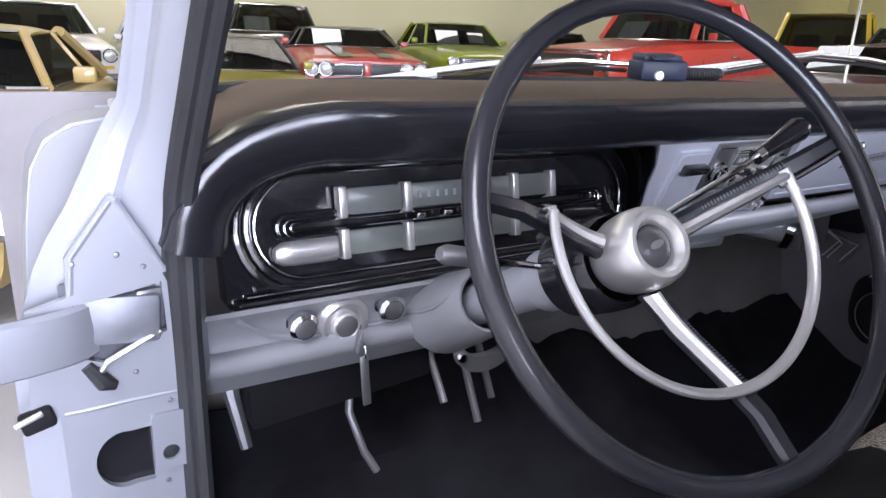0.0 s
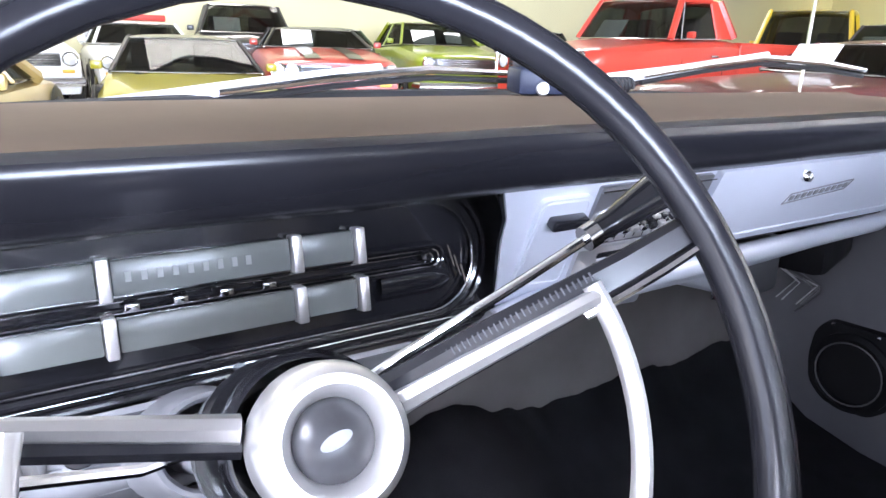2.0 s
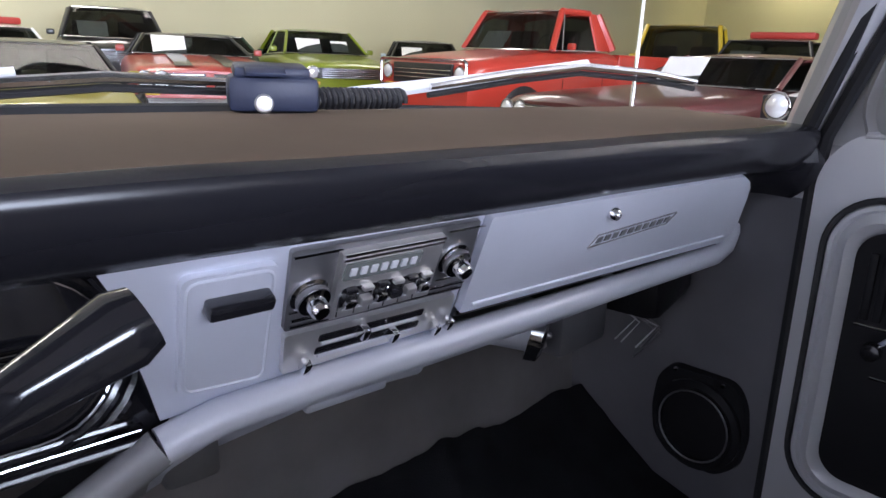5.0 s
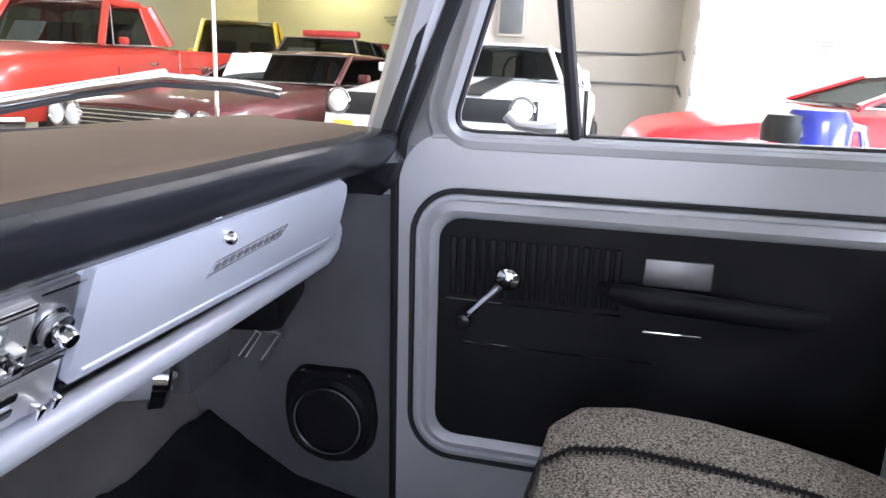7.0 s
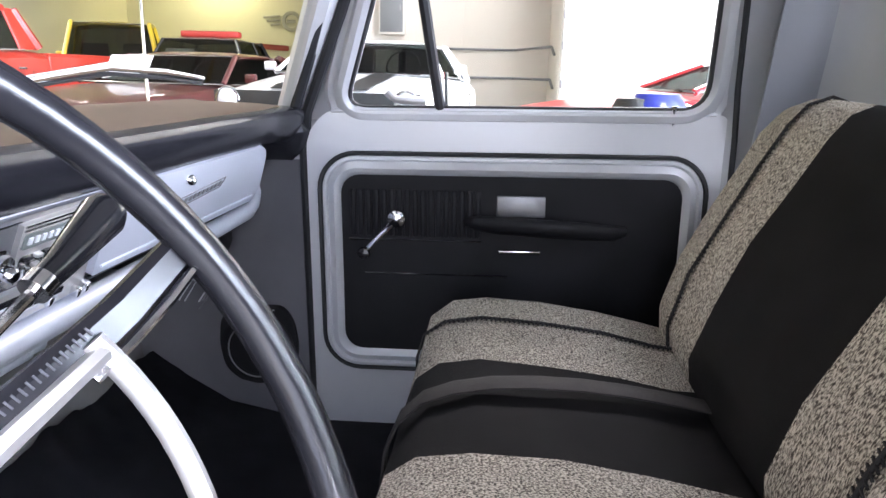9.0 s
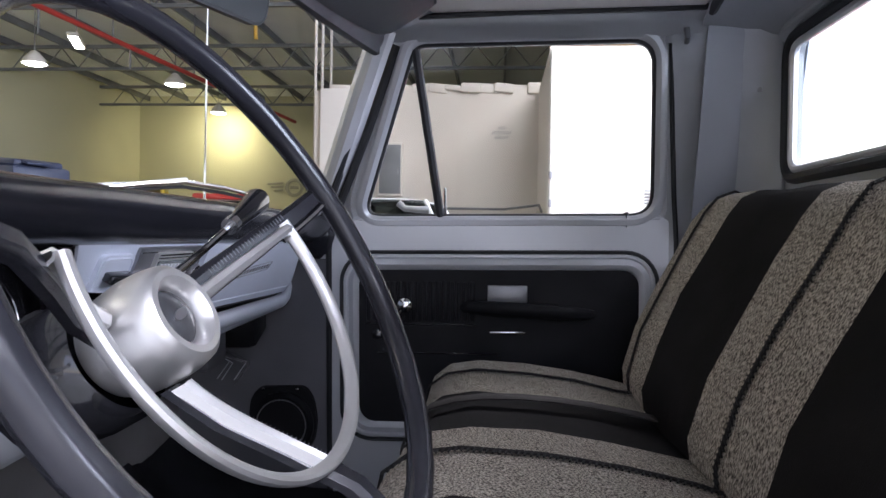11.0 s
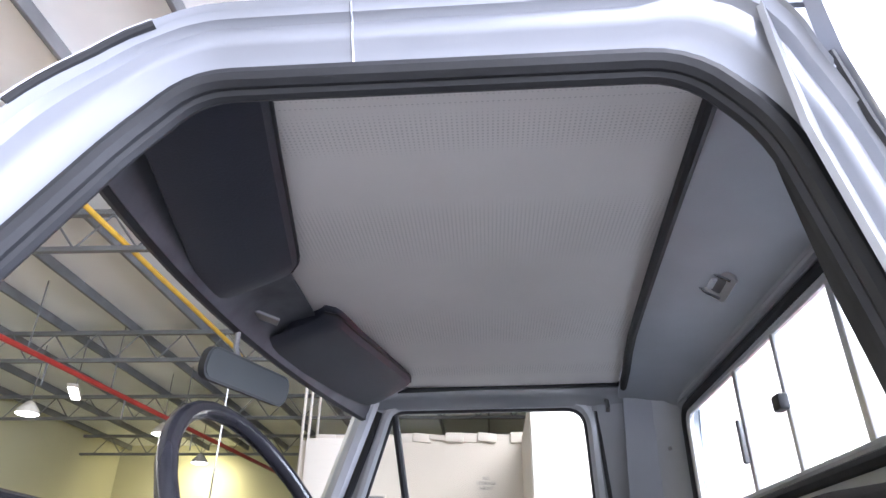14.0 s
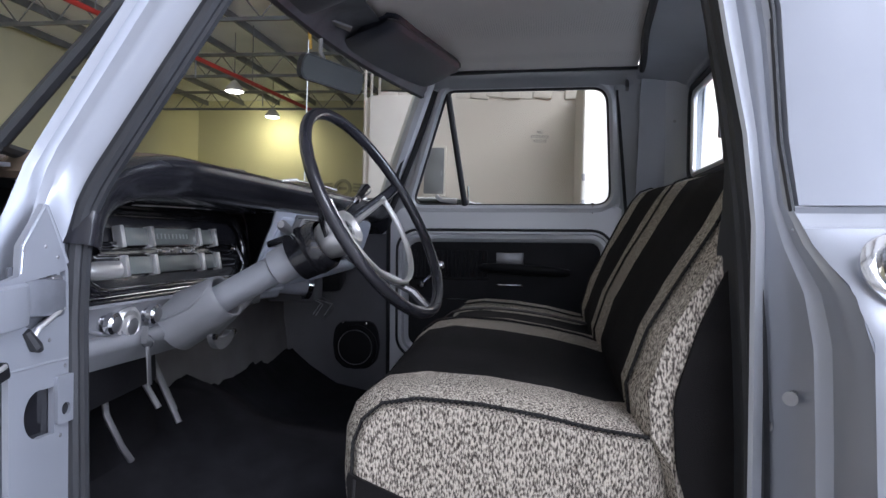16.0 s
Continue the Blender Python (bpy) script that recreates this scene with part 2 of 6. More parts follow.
def rounded(poly, r, n=4):
    """Rounds the corners of a closed polygon of 2D points; r is one radius or one per corner."""
    out = []
    P = [Vector((*p, 0)) for p in poly]
    for i, p in enumerate(P):
        rr = r[i] if isinstance(r, (list, tuple)) else r
        a, b = (P[i - 1] - p), (P[(i + 1) % len(P)] - p)
        la, lb = a.length, b.length
        d = min(rr, la * 0.45, lb * 0.45)
        A, B = p + a / la * d, p + b / lb * d
        for k in range(n + 1):
            t = k / n
            q = (1 - t) ** 2 * A + 2 * t * (1 - t) * p + t * t * B
            out.append((q.x, q.y))
    return out


def plate(outer, holes, place, depth=0.0, bm=None):
    """A flat plate with holes; place maps (u, v, w) to a point, w running through the depth."""
    bm = bm or bmesh.new()
    edges, maps = [], {}
    for loop in [outer, *holes]:
        vs = [bm.verts.new((u, v, 0)) for u, v in loop]
        for i in range(len(vs)):
            edges.append(bm.edges.new((vs[i - 1], vs[i])))
    r = bmesh.ops.triangle_fill(bm, use_beauty=True, use_dissolve=False, edges=edges)
    fs = [g for g in r["geom"] if isinstance(g, bmesh.types.BMFace)]
    vs0 = {v for f in fs for v in f.verts}
    if depth:
        e = bmesh.ops.extrude_face_region(bm, geom=fs)
        top = [g for g in e["geom"] if isinstance(g, bmesh.types.BMVert)]
        for v in top:
            v.co = place(v.co.x, v.co.y, depth)
    for v in vs0:
        v.co = place(v.co.x, v.co.y, 0)
    return bm


def ring_sweep(path, profile, frame_at, closed=True, bm=None):
    """Sweeps a profile of (d, e) pairs along a path; frame_at(i) gives the point for a pair."""
    bm = bm or bmesh.new()
    rows = [[bm.verts.new(frame_at(i, d, e)) for d, e in profile] for i in range(len(path))]
    n = len(rows)
    for i in range(n if closed else n - 1):
        A, B = rows[i], rows[(i + 1) % n]
        for k in range(len(profile) - 1):
            bm.faces.new((A[k], A[k + 1], B[k + 1], B[k]))
    return bm


def outward(path, closed=True):
    """2D normals of a path, to its right side as it runs."""
    out = []
    n = len(path)
    for i in range(n):
        a = path[i - 1] if i or closed else path[i]
        b = path[(i + 1) % n] if i < n - 1 or closed else path[i]
        d = Vector((b[0] - a[0], b[1] - a[1], 0)).normalized()
        out.append((d.y, -d.x))
    return out


def arc(c, r, a0, a1, n, u, v):
    c, u, v = Vector(c), Vector(u), Vector(v)
    return [c + r * (math.cos(radians(a0 + (a1 - a0) * k / n)) * u + math.sin(radians(a0 + (a1 - a0) * k / n)) * v) for k in range(n + 1)]


def bars(bm, n, x0, x1, z0, z1, place, fill=0.75):
    """A row of small raised bars that stands for lettering."""
    w = (x1 - x0) / n
    for k in range(n):
        a, b = x0 + k * w, x0 + (k + fill) * w
        plate([(a, z0), (b, z0), (b, z1), (a, z1)], [], place, 0.003, bm)
    return bm


# ================= the pickup truck =================
truck = thing("pickup_truck", TRUCK, "silver-grey vintage pickup truck with its driver door open", "truck")


def xs(z):
    """Half width of the cab's door opening at a height: it leans in above the belt line."""
    return 0.768 - 0.035 * min(1, max(0, (z - 1.22) / 0.4))


def xr(z):
    """The inner face of the passenger door and its window frame."""
    return 0.87 if z < 1.305 else 0.87 - (z - 1.305) * 0.42


def sstep(a, b, x):
    t = min(1, max(0, (x - a) / (b - a)))
    return t * t * (3 - 2 * t)


# ---- floor, firewall, kick panels ----
def floor_parts():
    prof = [(-0.84, 0.60), (-0.2, 0.60), (0.30, 0.60), (0.42, 0.625), (0.52, 0.69), (0.585, 0.755)]
    xsn = [-0.93 + 1.86 * k / 240 for k in range(241)]
    rows = []
    for y, z in prof:
        row = []
        for x in xsn:
            hump = 0.10 * math.exp(-(x / 0.20) ** 2) * sstep(-0.5, 0.2, y)
            ragged = 0.0
            if y > 0.57:
                ragged = 0.030 * noise.noise(Vector((x * 7, 0, 3))) + 0.014 * noise.noise(Vector((x * 24, 1, 3))) + 0.12 * sstep(-0.02, -0.22, x) - 0.05 * (1 - sstep(0.0, 0.5, x))
            row.append((x, y - ragged * 0.4 - 0.25 * hump * (y > 0.4), z + hump + ragged))
        rows.append(row)
    part("floor_carpet", grid(rows, 0.012), CARPET, truck, "black carpet with a ragged upper edge")
    rows = []
    for z, y in ((0.58, 0.60), (0.80, 0.612), (0.95, 0.63), (1.10, 0.64), (1.30, 0.62)):
        rows.append([(-0.92 + 1.84 * k / 20, y + 0.006 * math.sin(k * 1.7), z) for k in range(21)])
    part("firewall", grid(rows, 0.01), FIREWALL, truck, "grey firewall, under-dash shade in its colour")
    for sx in (-1, 1):
        rows = []
        for y in (0.205, 0.30, 0.42, 0.54, 0.62):
            rows.append([(sx * (0.905 - 0.05 * sstep(0.5, 0.65, y) - 0.012 * sstep(0.28, 0.2, y)), y, z) for z in (0.52, 0.75, 0.95, 1.12, 1.25)])
        if sx > 0:
            part("kick_panel", grid(rows, 0.01), SHADED_GREY, truck, "grey kick panel, under-dash shade in its colour")
    shape = rounded([(-0.060, 0.094), (0.066, 0.090), (0.088, 0.060), (0.094, 0.0), (0.084, -0.058), (0.046, -0.092), (-0.046, -0.092), (-0.084, -0.058), (-0.094, 0.0), (-0.084, 0.062)], 0.018)
    pod = part("kick_speaker", plate(shape, [], lambda u, v, w: Vector((0.906 - w, 0.338 + u * (1 - w), 0.776 + v * (1 - w))), 0.030), VINYL, truck, "black speaker pod with a flat top on the kick panel")
    part("speaker_cone", lathe([(0.084, 0.0), (0.084, 0.010), (0.074, 0.016), (0.066, 0.010), (0.064, 0.004), (0.03, 0.008), (0, 0.004)], pose(0.878, 0.338, 0.770, 0, -90, 0), 28), VINYL, pod)
    part("speaker_trim", tube(arc((0.862, 0.338, 0.770), 0.0655, 0, 345, 28, (0, 1, 0), (0, 0, 1)), 0.0018, 6, True), STEEL, pod)
    for dy in (0.050, -0.040):
        part("speaker_screw", lathe([(0, 0.004), (0.004, 0.003), (0.005, 0)], pose(0.874, 0.338 + dy, 0.860, 0, -90, 0), 8), CHROME, pod)


# ---- dashboard ----
def face(u, z, w=0.0):
    """A point on the sloping silver face of the dash, w proud of it."""
    return Vector((u, 0.262 + (1.243 - z) * 0.53 - w * 0.884, z - w * 0.468))


FACE_ROT = Matrix(((1, 0, 0), (0, 0.468, -0.884), (0, -0.884, -0.468))).transposed().to_4x4()


def dash_pad(dash):
    n = 44
    top = []
    for i in range(n + 1):
        x = -0.735 + 1.605 * i / n
        fall = 0.0165 * (max(0.0, -0.60 - x) / 0.08) ** 2
        back = 0.075 * sstep(-0.57, -0.72, x)
        far = 0.11 * max(0.0, abs(x) - 0.45)
        end = 0.010 * sstep(0.82, 0.87, x)
        top.append([(x, 0.60 - far, 1.318 - fall), (x, 0.53 - far * 0.8, 1.322 - fall), (x, 0.46 - far * 0.4, 1.3245 - fall), (x, 0.40 + back * 0.4, 1.3235 - fall - end), (x, 0.345 + back * 0.7, 1.3222 - fall - end),
                    (x, 0.30 + back, 1.3205 - fall - end), (x, 0.272 + back, 1.3182 - fall - end), (x, 0.252 + back, 1.3162 - fall - end), (x, 0.240 + back, 1.3145 - fall - end), (x, 0.231 + back, 1.3118 - fall - end)])
    part("pad_top", grid(top, 0.012), PADTOP, dash, "sun-faded black padded dash top")
    path = [(0.874 - 1.459 * k / 90, 1.272) for k in range(91)]
    path += [(-0.585 + 0.155 * math.sin(radians(a)) * -1, 1.172 + 0.10 * math.cos(radians(a))) for a in range(10, 91, 10)]
    path += [(-0.742, 1.165), (-0.744, 1.158)]
    nr = outward(path, False)
    prof = [(0.0400, 0.31), (0.0420, 0.262), (0.0410, 0.238), (0.0385, 0.2245), (0.034, 0.2170), (0.028, 0.2145), (0.020, 0.2145), (0.011, 0.2170), (0.0, 0.2225), (-0.014, 0.2315), (-0.025, 0.245), (-0.031, 0.27), (-0.034, 0.38)]

    def at(i, d, e):
        x, z = path[i]
        bend = sstep(-0.56, -0.72, x) - 0.35 * sstep(0.72, 0.84, x) + 0.9 * sstep(0.845, 0.875, x)
        lump = 0.0010 * noise.noise(Vector((x * 7, e * 9, z * 9)))
        return Vector((x + nr[i][0] * d, e + 0.045 * bend * (e < 0.39) + lump, z + nr[i][1] * d + lump))
    part("pad_front", ring_sweep(path, prof, at, False), PAD, dash, "black padded vinyl brow curling down beside the gauges")
    rows = [[(0.80 + e, 0.30, z), (0.812 + e, 0.240 + d, z), (0.840 + 0.5 * e, 0.205 + d, z), (0.868, 0.196 + d, z), (0.884, 0.215 + d, z), (0.888, 0.30, z)] for z, d, e in ((1.295, 0.012, 0), (1.26, 0.0, 0), (1.235, 0.008, 0.02), (1.215, 0.022, 0.04), (1.200, 0.040, 0.062))]
    part("pad_end", grid(rows, 0.008), PAD, dash)
    # darker body silver on the dash end in place of shade
    part("dash_end", grid([[(-0.81, 0.33, z), (-0.775, 0.318, z), (-0.752, 0.316, z), (-0.738, 0.335, z), (-0.735, 0.37, z)] for z in (1.20, 1.12, 1.06, 1.0)], 0.004), SILVER, dash, "silver painted end of the dash")
    part("pillar_base", grid([[(0.893, y, z) for z in (1.20, 1.25, 1.285, 1.305)] for y in (0.20, 0.28, 0.34, 0.40)], 0.008), GREY_DOOR, dash)


def dash_face(dash):
    # the silver face right of the gauges
    part("face_panel", plate([(-0.104, 1.246), (0.240, 1.246), (0.262, 1.100), (-0.045, 1.085), (-0.060, 1.13), (-0.078, 1.18), (-0.084, 1.21)], [], lambda u, v, w: face(u, v, -w), 0.004), SILVER_IN, dash, "satin silver dash face")
    ash = part("ashtray", plate(rounded([(-0.050, 1.232), (0.026, 1.232), (0.044, 1.108), (-0.037, 1.114)], 0.010), [], lambda u, v, w: face(u, v, w), 0.006), SILVER_IN, dash, "silver ashtray drawer with a black pull")
    part("ashtray_bead", tube([face(u, v, 0.006) for u, v in rounded([(-0.045, 1.228), (0.022, 1.228), (0.038, 1.112), (-0.033, 1.118)], 0.010)], 0.0016, 5, True), SILVER_IN, ash)
    part("ashtray_pull", box(face(-0.004, 1.206, 0.012), (0.052, 0.016, 0.013), (28, 0, 0), 0.003), GLOSS, ash, "black ribbed pull")
    # radio
    rad = part("radio", plate(rounded([(0.034, 1.240), (0.232, 1.241), (0.250, 1.158), (0.047, 1.158)], 0.004), [], lambda u, v, w: face(u, v, w), 0.005), STEEL, dash, "chrome-faced retro car radio")
    part("radio_face", plate([(0.078, 1.234), (0.186, 1.235), (0.196, 1.168), (0.086, 1.166)], [], lambda u, v, w: face(u, v, 0.005 + w), 0.006), ALLOY, rad)
    for z in (1.2325, 1.2285):
        part("radio_bead", tube([face(0.080, z, 0.012), face(0.186, z + 0.001, 0.012)], 0.0012, 6), CHROME, rad)
    part("radio_display", plate(rrect(0.080, 0.016, 0.002), [], lambda u, v, w: face(0.124 + u, 1.2165 + v, 0.011 + w), 0.002), LENS, rad)
    for k in range(7):
        part("radio_digit", box(face(0.092 + 0.0105 * k, 1.217, 0.0135), (0.006, 0.002, 0.008), (28, 0, 0)), WHITEP, rad)
    part("radio_slot", plate(rrect(0.10, 0.020, 0.002), [], lambda u, v, w: face(0.139 + u, 1.1885 + v, 0.011 + w), 0.001), GLOSS, rad)
    for k in range(6):
        part("radio_button", box(face(0.098 + 0.0165 * k, 1.185, 0.014), (0.012, 0.010, 0.009), (28, 0, 0), 0.002), (CHROME, ALLOY, CHROME, GLOSS, ALLOY, CHROME)[k], rad)
        part("radio_button", box(face(0.097 + 0.0165 * k, 1.1975, 0.013), (0.011, 0.008, 0.004), (28, 0, 0), 0.001), ALLOY if k % 2 else GLOSS, rad)
        part("button_legend", box(face(0.098 + 0.0165 * k, 1.1765, 0.0125), (0.008, 0.0015, 0.0025), (28, 0, 0)), WHITEP, rad)
    for u in (0.0905, 0.1085, 0.1245, 0.1405, 0.1570, 0.1740):
        part("radio_rib", tube([face(u, 1.170, 0.0125), face(u - 0.003, 1.1925, 0.0125)], 0.0008, 5), CHROME, rad)
    for u0, u1 in ((0.036, 0.080), (0.194, 0.240)):
        part("radio_bead", tube([face(u0, 1.2345, 0.006), face(u1, 1.2350, 0.006)], 0.0012, 6), CHROME, rad)
        part("radio_bead", tube([face(u0 + 0.010, 1.1790, 0.006), face(u1 + 0.008, 1.1790, 0.006)], 0.0012, 6), CHROME, rad)
    for z in (1.1705, 1.1640):
        part("radio_bead", tube([face(0.050, z, 0.007), face(0.244, z, 0.007)], 0.0016, 6), CHROME, rad)
    for u, z in ((0.060, 1.196), (0.214, 1.203)):
        m = Matrix.Translation(face(u, z, 0.005)) @ FACE_ROT
        kn = part("radio_knob", lathe([(0, 0), (0.0175, 0), (0.018, 0.003), (0.014, 0.005), (0.0145, 0.012), (0.009, 0.0135), (0.0085, 0.022), (0.0065, 0.025), (0, 0.0255)], m, 20), CHROME, rad)
        part("knob_grip", lathe([(0.0150, 0.006), (0.0154, 0.007), (0.0154, 0.010), (0.0150, 0.011)], m, 20), STEEL, kn)
    htr = part("heater_control", plate(rounded([(0.049, 1.153), (0.244, 1.153), (0.253, 1.112), (0.058, 1.106)], 0.003), [], lambda u, v, w: face(u, v, w), 0.006), ALLOY, dash, "heater control plate with slots")
    for z0 in (1.142, 1.127):
        part("heater_slot", plate(rrect(0.120, 0.008, 0.002), [], lambda u, v, w: face(0.145 + u, z0 + v, 0.007 + w), 0.001), GLOSS, htr)
        part("heater_legend", box(face(0.145, z0 - 0.0075, 0.0072), (0.11, 0.002, 0.003), (28, 0, 0)), WHITEP, htr)
    for u, z in ((0.075, 1.118), (0.228, 1.119), (0.244, 1.122), (0.13, 1.142), (0.17, 1.127)):
        part("heater_lever", box(face(u, z, 0.013), (0.008, 0.012, 0.014), (28, 0, 0), 0.002), CHROME, htr)
    # glovebox
    gb = part("glovebox_door", plate(rounded([(0.240, 1.246), (0.775, 1.246), (0.845, 1.150), (0.832, 1.124), (0.260, 1.127)], [0.004, 0.05, 0.03, 0.02, 0.004]), [], lambda u, v, w: face(u, v, w), 0.010), SILVER_IN, dash, "satin silver glovebox door")
    part("glovebox_lock", lathe([(0, 0.010), (0.005, 0.010), (0.008, 0.006), (0.009, 0)], Matrix.Translation(face(0.446, 1.226, 0.010)) @ FACE_ROT, 16), CHROME, gb, "chrome push-button lock")
    bd = part("badge", tube([face(u, v, 0.0105) for u, v in ((0.436, 1.180), (0.444, 1.196), (0.604, 1.207), (0.594, 1.191))], 0.0011, 5, True), STEEL, gb, "small dark metal badge")
    for k in range(10):
        part("badge_bar", box(face(0.452 + 0.0152 * k, 1.1890 + 0.00105 * k, 0.0108), (0.0095, 0.0015, 0.0085), (28, -4, 0)), STEEL, bd)
    part("glovebox_bead", tube([face(0.272, 1.138, 0.011), face(0.815, 1.138, 0.011)], 0.0022, 6), SILVER_IN, gb)
    part("glovebox_hinge_gap", tube([face(0.262, 1.121, 0.004), face(0.826, 1.119, 0.004)], 0.0028, 6), RUBBER, gb)
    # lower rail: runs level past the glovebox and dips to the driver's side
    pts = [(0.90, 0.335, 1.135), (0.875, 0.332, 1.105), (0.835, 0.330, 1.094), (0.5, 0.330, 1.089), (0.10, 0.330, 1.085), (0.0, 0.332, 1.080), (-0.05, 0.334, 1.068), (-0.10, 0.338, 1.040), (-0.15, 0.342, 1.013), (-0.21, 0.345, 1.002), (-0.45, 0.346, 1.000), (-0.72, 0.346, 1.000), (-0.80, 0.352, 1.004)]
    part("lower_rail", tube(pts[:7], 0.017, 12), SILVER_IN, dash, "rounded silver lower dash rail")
    # driver's half in the darkened silver, its shade painted in
    part("lower_rail", tube(pts[6:], 0.017, 12), SHADED_SILVER, dash, "silver lower dash rail, shade in its colour")
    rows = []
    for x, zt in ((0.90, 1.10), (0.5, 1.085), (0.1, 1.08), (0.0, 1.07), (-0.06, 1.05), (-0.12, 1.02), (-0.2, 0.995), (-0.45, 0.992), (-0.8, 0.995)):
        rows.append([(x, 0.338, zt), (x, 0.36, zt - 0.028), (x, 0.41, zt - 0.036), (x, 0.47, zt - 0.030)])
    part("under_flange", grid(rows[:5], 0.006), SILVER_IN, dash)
    # the same painted shade below the driver's rail
    part("under_flange", grid(rows[4:], 0.006), SHADED_SILVER, dash)


def gauge_cluster(dash):
    Y = 0.372

    def yc(z):
        """The cluster leans back: its foot stands nearer the driver."""
        return Y + (z - 1.155) * 0.17

    pl = lambda u, v, w: Vector((u, yc(v) - w, v))
    outer = rounded([(-0.705, 1.238), (-0.012, 1.238), (-0.008, 1.19), (-0.030, 1.062), (-0.705, 1.062)], [0.02, 0.05, 0.04, 0.04, 0.01], 6)
    cl = part("gauge_panel", plate(outer, [], lambda u, v, w: pl(u, v, -w), 0.03), GLOSS, dash, "gloss black gauge cluster")
    # the silver surround at the cluster's right end
    edge = [(-0.104, 1.240), (-0.084, 1.21), (-0.078, 1.18), (-0.060, 1.13), (-0.045, 1.085)]
    part("cluster_end_wall", grid([[(u + 0.07, Y, z), (u + 0.035, (Y + face(u, z).y) / 2, z), (u, face(u, z).y + 0.003, z)] for u, z in edge], 0.003), GLOSS, cl)

    def capsule(x0, x1, z0, z1, n=10):
        r, c = (z1 - z0) / 2, (z0 + z1) / 2
        return [(x0 + r + r * math.cos(radians(90 + 180 * k / n)), c + r * math.sin(radians(90 + 180 * k / n))) for k in range(n + 1)] + \
               [(x1 - r + r * math.cos(radians(-90 + 180 * k / n)), c + r * math.sin(radians(-90 + 180 * k / n))) for k in range(n + 1)]
    # thin chrome beads paint in the reflection lines of the gloss ridges
    for x0, x1, z0, z1, w, r, gloss in ((-0.688, -0.050, 1.074, 1.234, 0.004, 0.0060, 1), (-0.676, -0.062, 1.084, 1.225, 0.006, 0.0055, 1), (-0.668, -0.070, 1.092, 1.217, 0.011, 0.0015, 0),
                                        (-0.640, -0.110, 1.140, 1.168, 0.008, 0.0032, 1),
                                        (-0.632, -0.118, 1.1440, 1.1635, 0.012, 0.0014, 0), (-0.624, -0.126, 1.1485, 1.1590, 0.012, 0.0012, 0)):
        part("cluster_ridge" if gloss else "glint_bead", tube([pl(u, v, w) for u, v in capsule(x0, x1, z0, z1, 14)], r, 8, True), GLOSS if gloss else CHROME, cl)
    part("brow_trim", tube([(-0.62, 0.30, 1.232), (-0.40, 0.298, 1.237), (-0.06, 0.296, 1.238)], 0.002, 6), CHROME, cl)
    # ridges along the foot; the chrome one is a painted reflection line
    for k in range(3):
        part("foot_ridge", tube([(-0.695 + 0.012 * k, 0.345 + 0.005 * k, 1.071 + 0.0065 * k), (-0.60, 0.341 + 0.006 * k, 1.072 + 0.0065 * k), (-0.05 - 0.01 * k, 0.341 + 0.006 * k, 1.075 + 0.0065 * k)], (0.0040, 0.0014, 0.0034)[k], 8), CHROME if k == 1 else GLOSS, cl)
    # pods at the lower strip's ends; the left one's alloy paints in a reflection
    pod = [(0, 0), (0.009, 0.003), (0.0145, 0.012), (0.016, 0.026), (0.016, 0.082)]
    part("end_pod", lathe(pod, pose(-0.648, yc(1.12) - 0.006, 1.1225, 0, 90, 0) @ Matrix.Diagonal((1, 0.75, 1, 1)), 20), ALLOY, cl, "gauge strip end, its reflection put in as bright alloy")
    part("end_pod", lathe([(r, z * 1.15) for r, z in pod], pose(-0.100, yc(1.127) - 0.004, 1.127, 0, -90, 0) @ Matrix.Diagonal((1, 0.6, 1, 1)), 20), GLOSS, cl)
    part("cluster_jewel", lathe([(0, 0.004), (0.004, 0.002), (0.005, 0)], pose(-0.136, Y - 0.012, 1.154, 90, 0, 0), 4), CHROME, cl)
    xsx = (-0.557, -0.465, -0.288, -0.218)
    for z0, z1 in ((1.163, 1.196), (1.112, 1.144)):
        for a, b in zip(xsx, xsx[1:]):
            part("gauge_lens", box(((a + b) / 2, yc((z0 + z1) / 2) - 0.010, (z0 + z1) / 2), (b - a - 0.012, 0.012, z1 - z0), (-9.6, 0, 0), 0.003), LENS, cl)
        for x in xsx:
            part("gauge_divider", box((x, yc((z0 + z1) / 2) - 0.013, (z0 + z1) / 2), (0.011, 0.018, z1 - z0 + 0.006), (-9.6, 0, 0), 0.002), ALLOY, cl, "ribbed bright divider")
    for k in range(9):
        part("dial_mark", box((-0.445 + 0.0135 * k, yc(1.181) - 0.0165, 1.181), (0.005, 0.002, 0.009), (-9.6, 0, 0)), DIAL, cl)
    for k in range(4):
        part("dash_letter", box((-0.445 + 0.042 * k, Y - 0.016, 1.1535), (0.013, 0.006, 0.0065), (0, 0, 0), 0.0015), CHROME, cl)
    for k in range(3):
        part("cluster_fin", tube([pl(-0.105 + 0.008 * k, 1.165 - 0.012 * k, 0.012), pl(-0.098 + 0.008 * k, 1.140 - 0.012 * k, 0.012)], 0.0016, 6), CHROME, cl)
    # silver panel, its shade painted in, and knobs below
    part("driver_panel", grid([[(x, 0.332, 1.070), (x, 0.344, 1.060), (x, 0.352, 1.046), (x, 0.357, 1.030), (x, 0.354, 1.016), (x, 0.346, 1.006)] for x in (-0.80, -0.70, -0.5, -0.30, -0.17)], 0.006), SHADED_SILVER, dash, "silver painted lower panel")
    for x, z in ((-0.622, 1.040), (-0.502, 1.043)):
        m = pose(x, 0.350, z, 90 + 8, 0, 0)
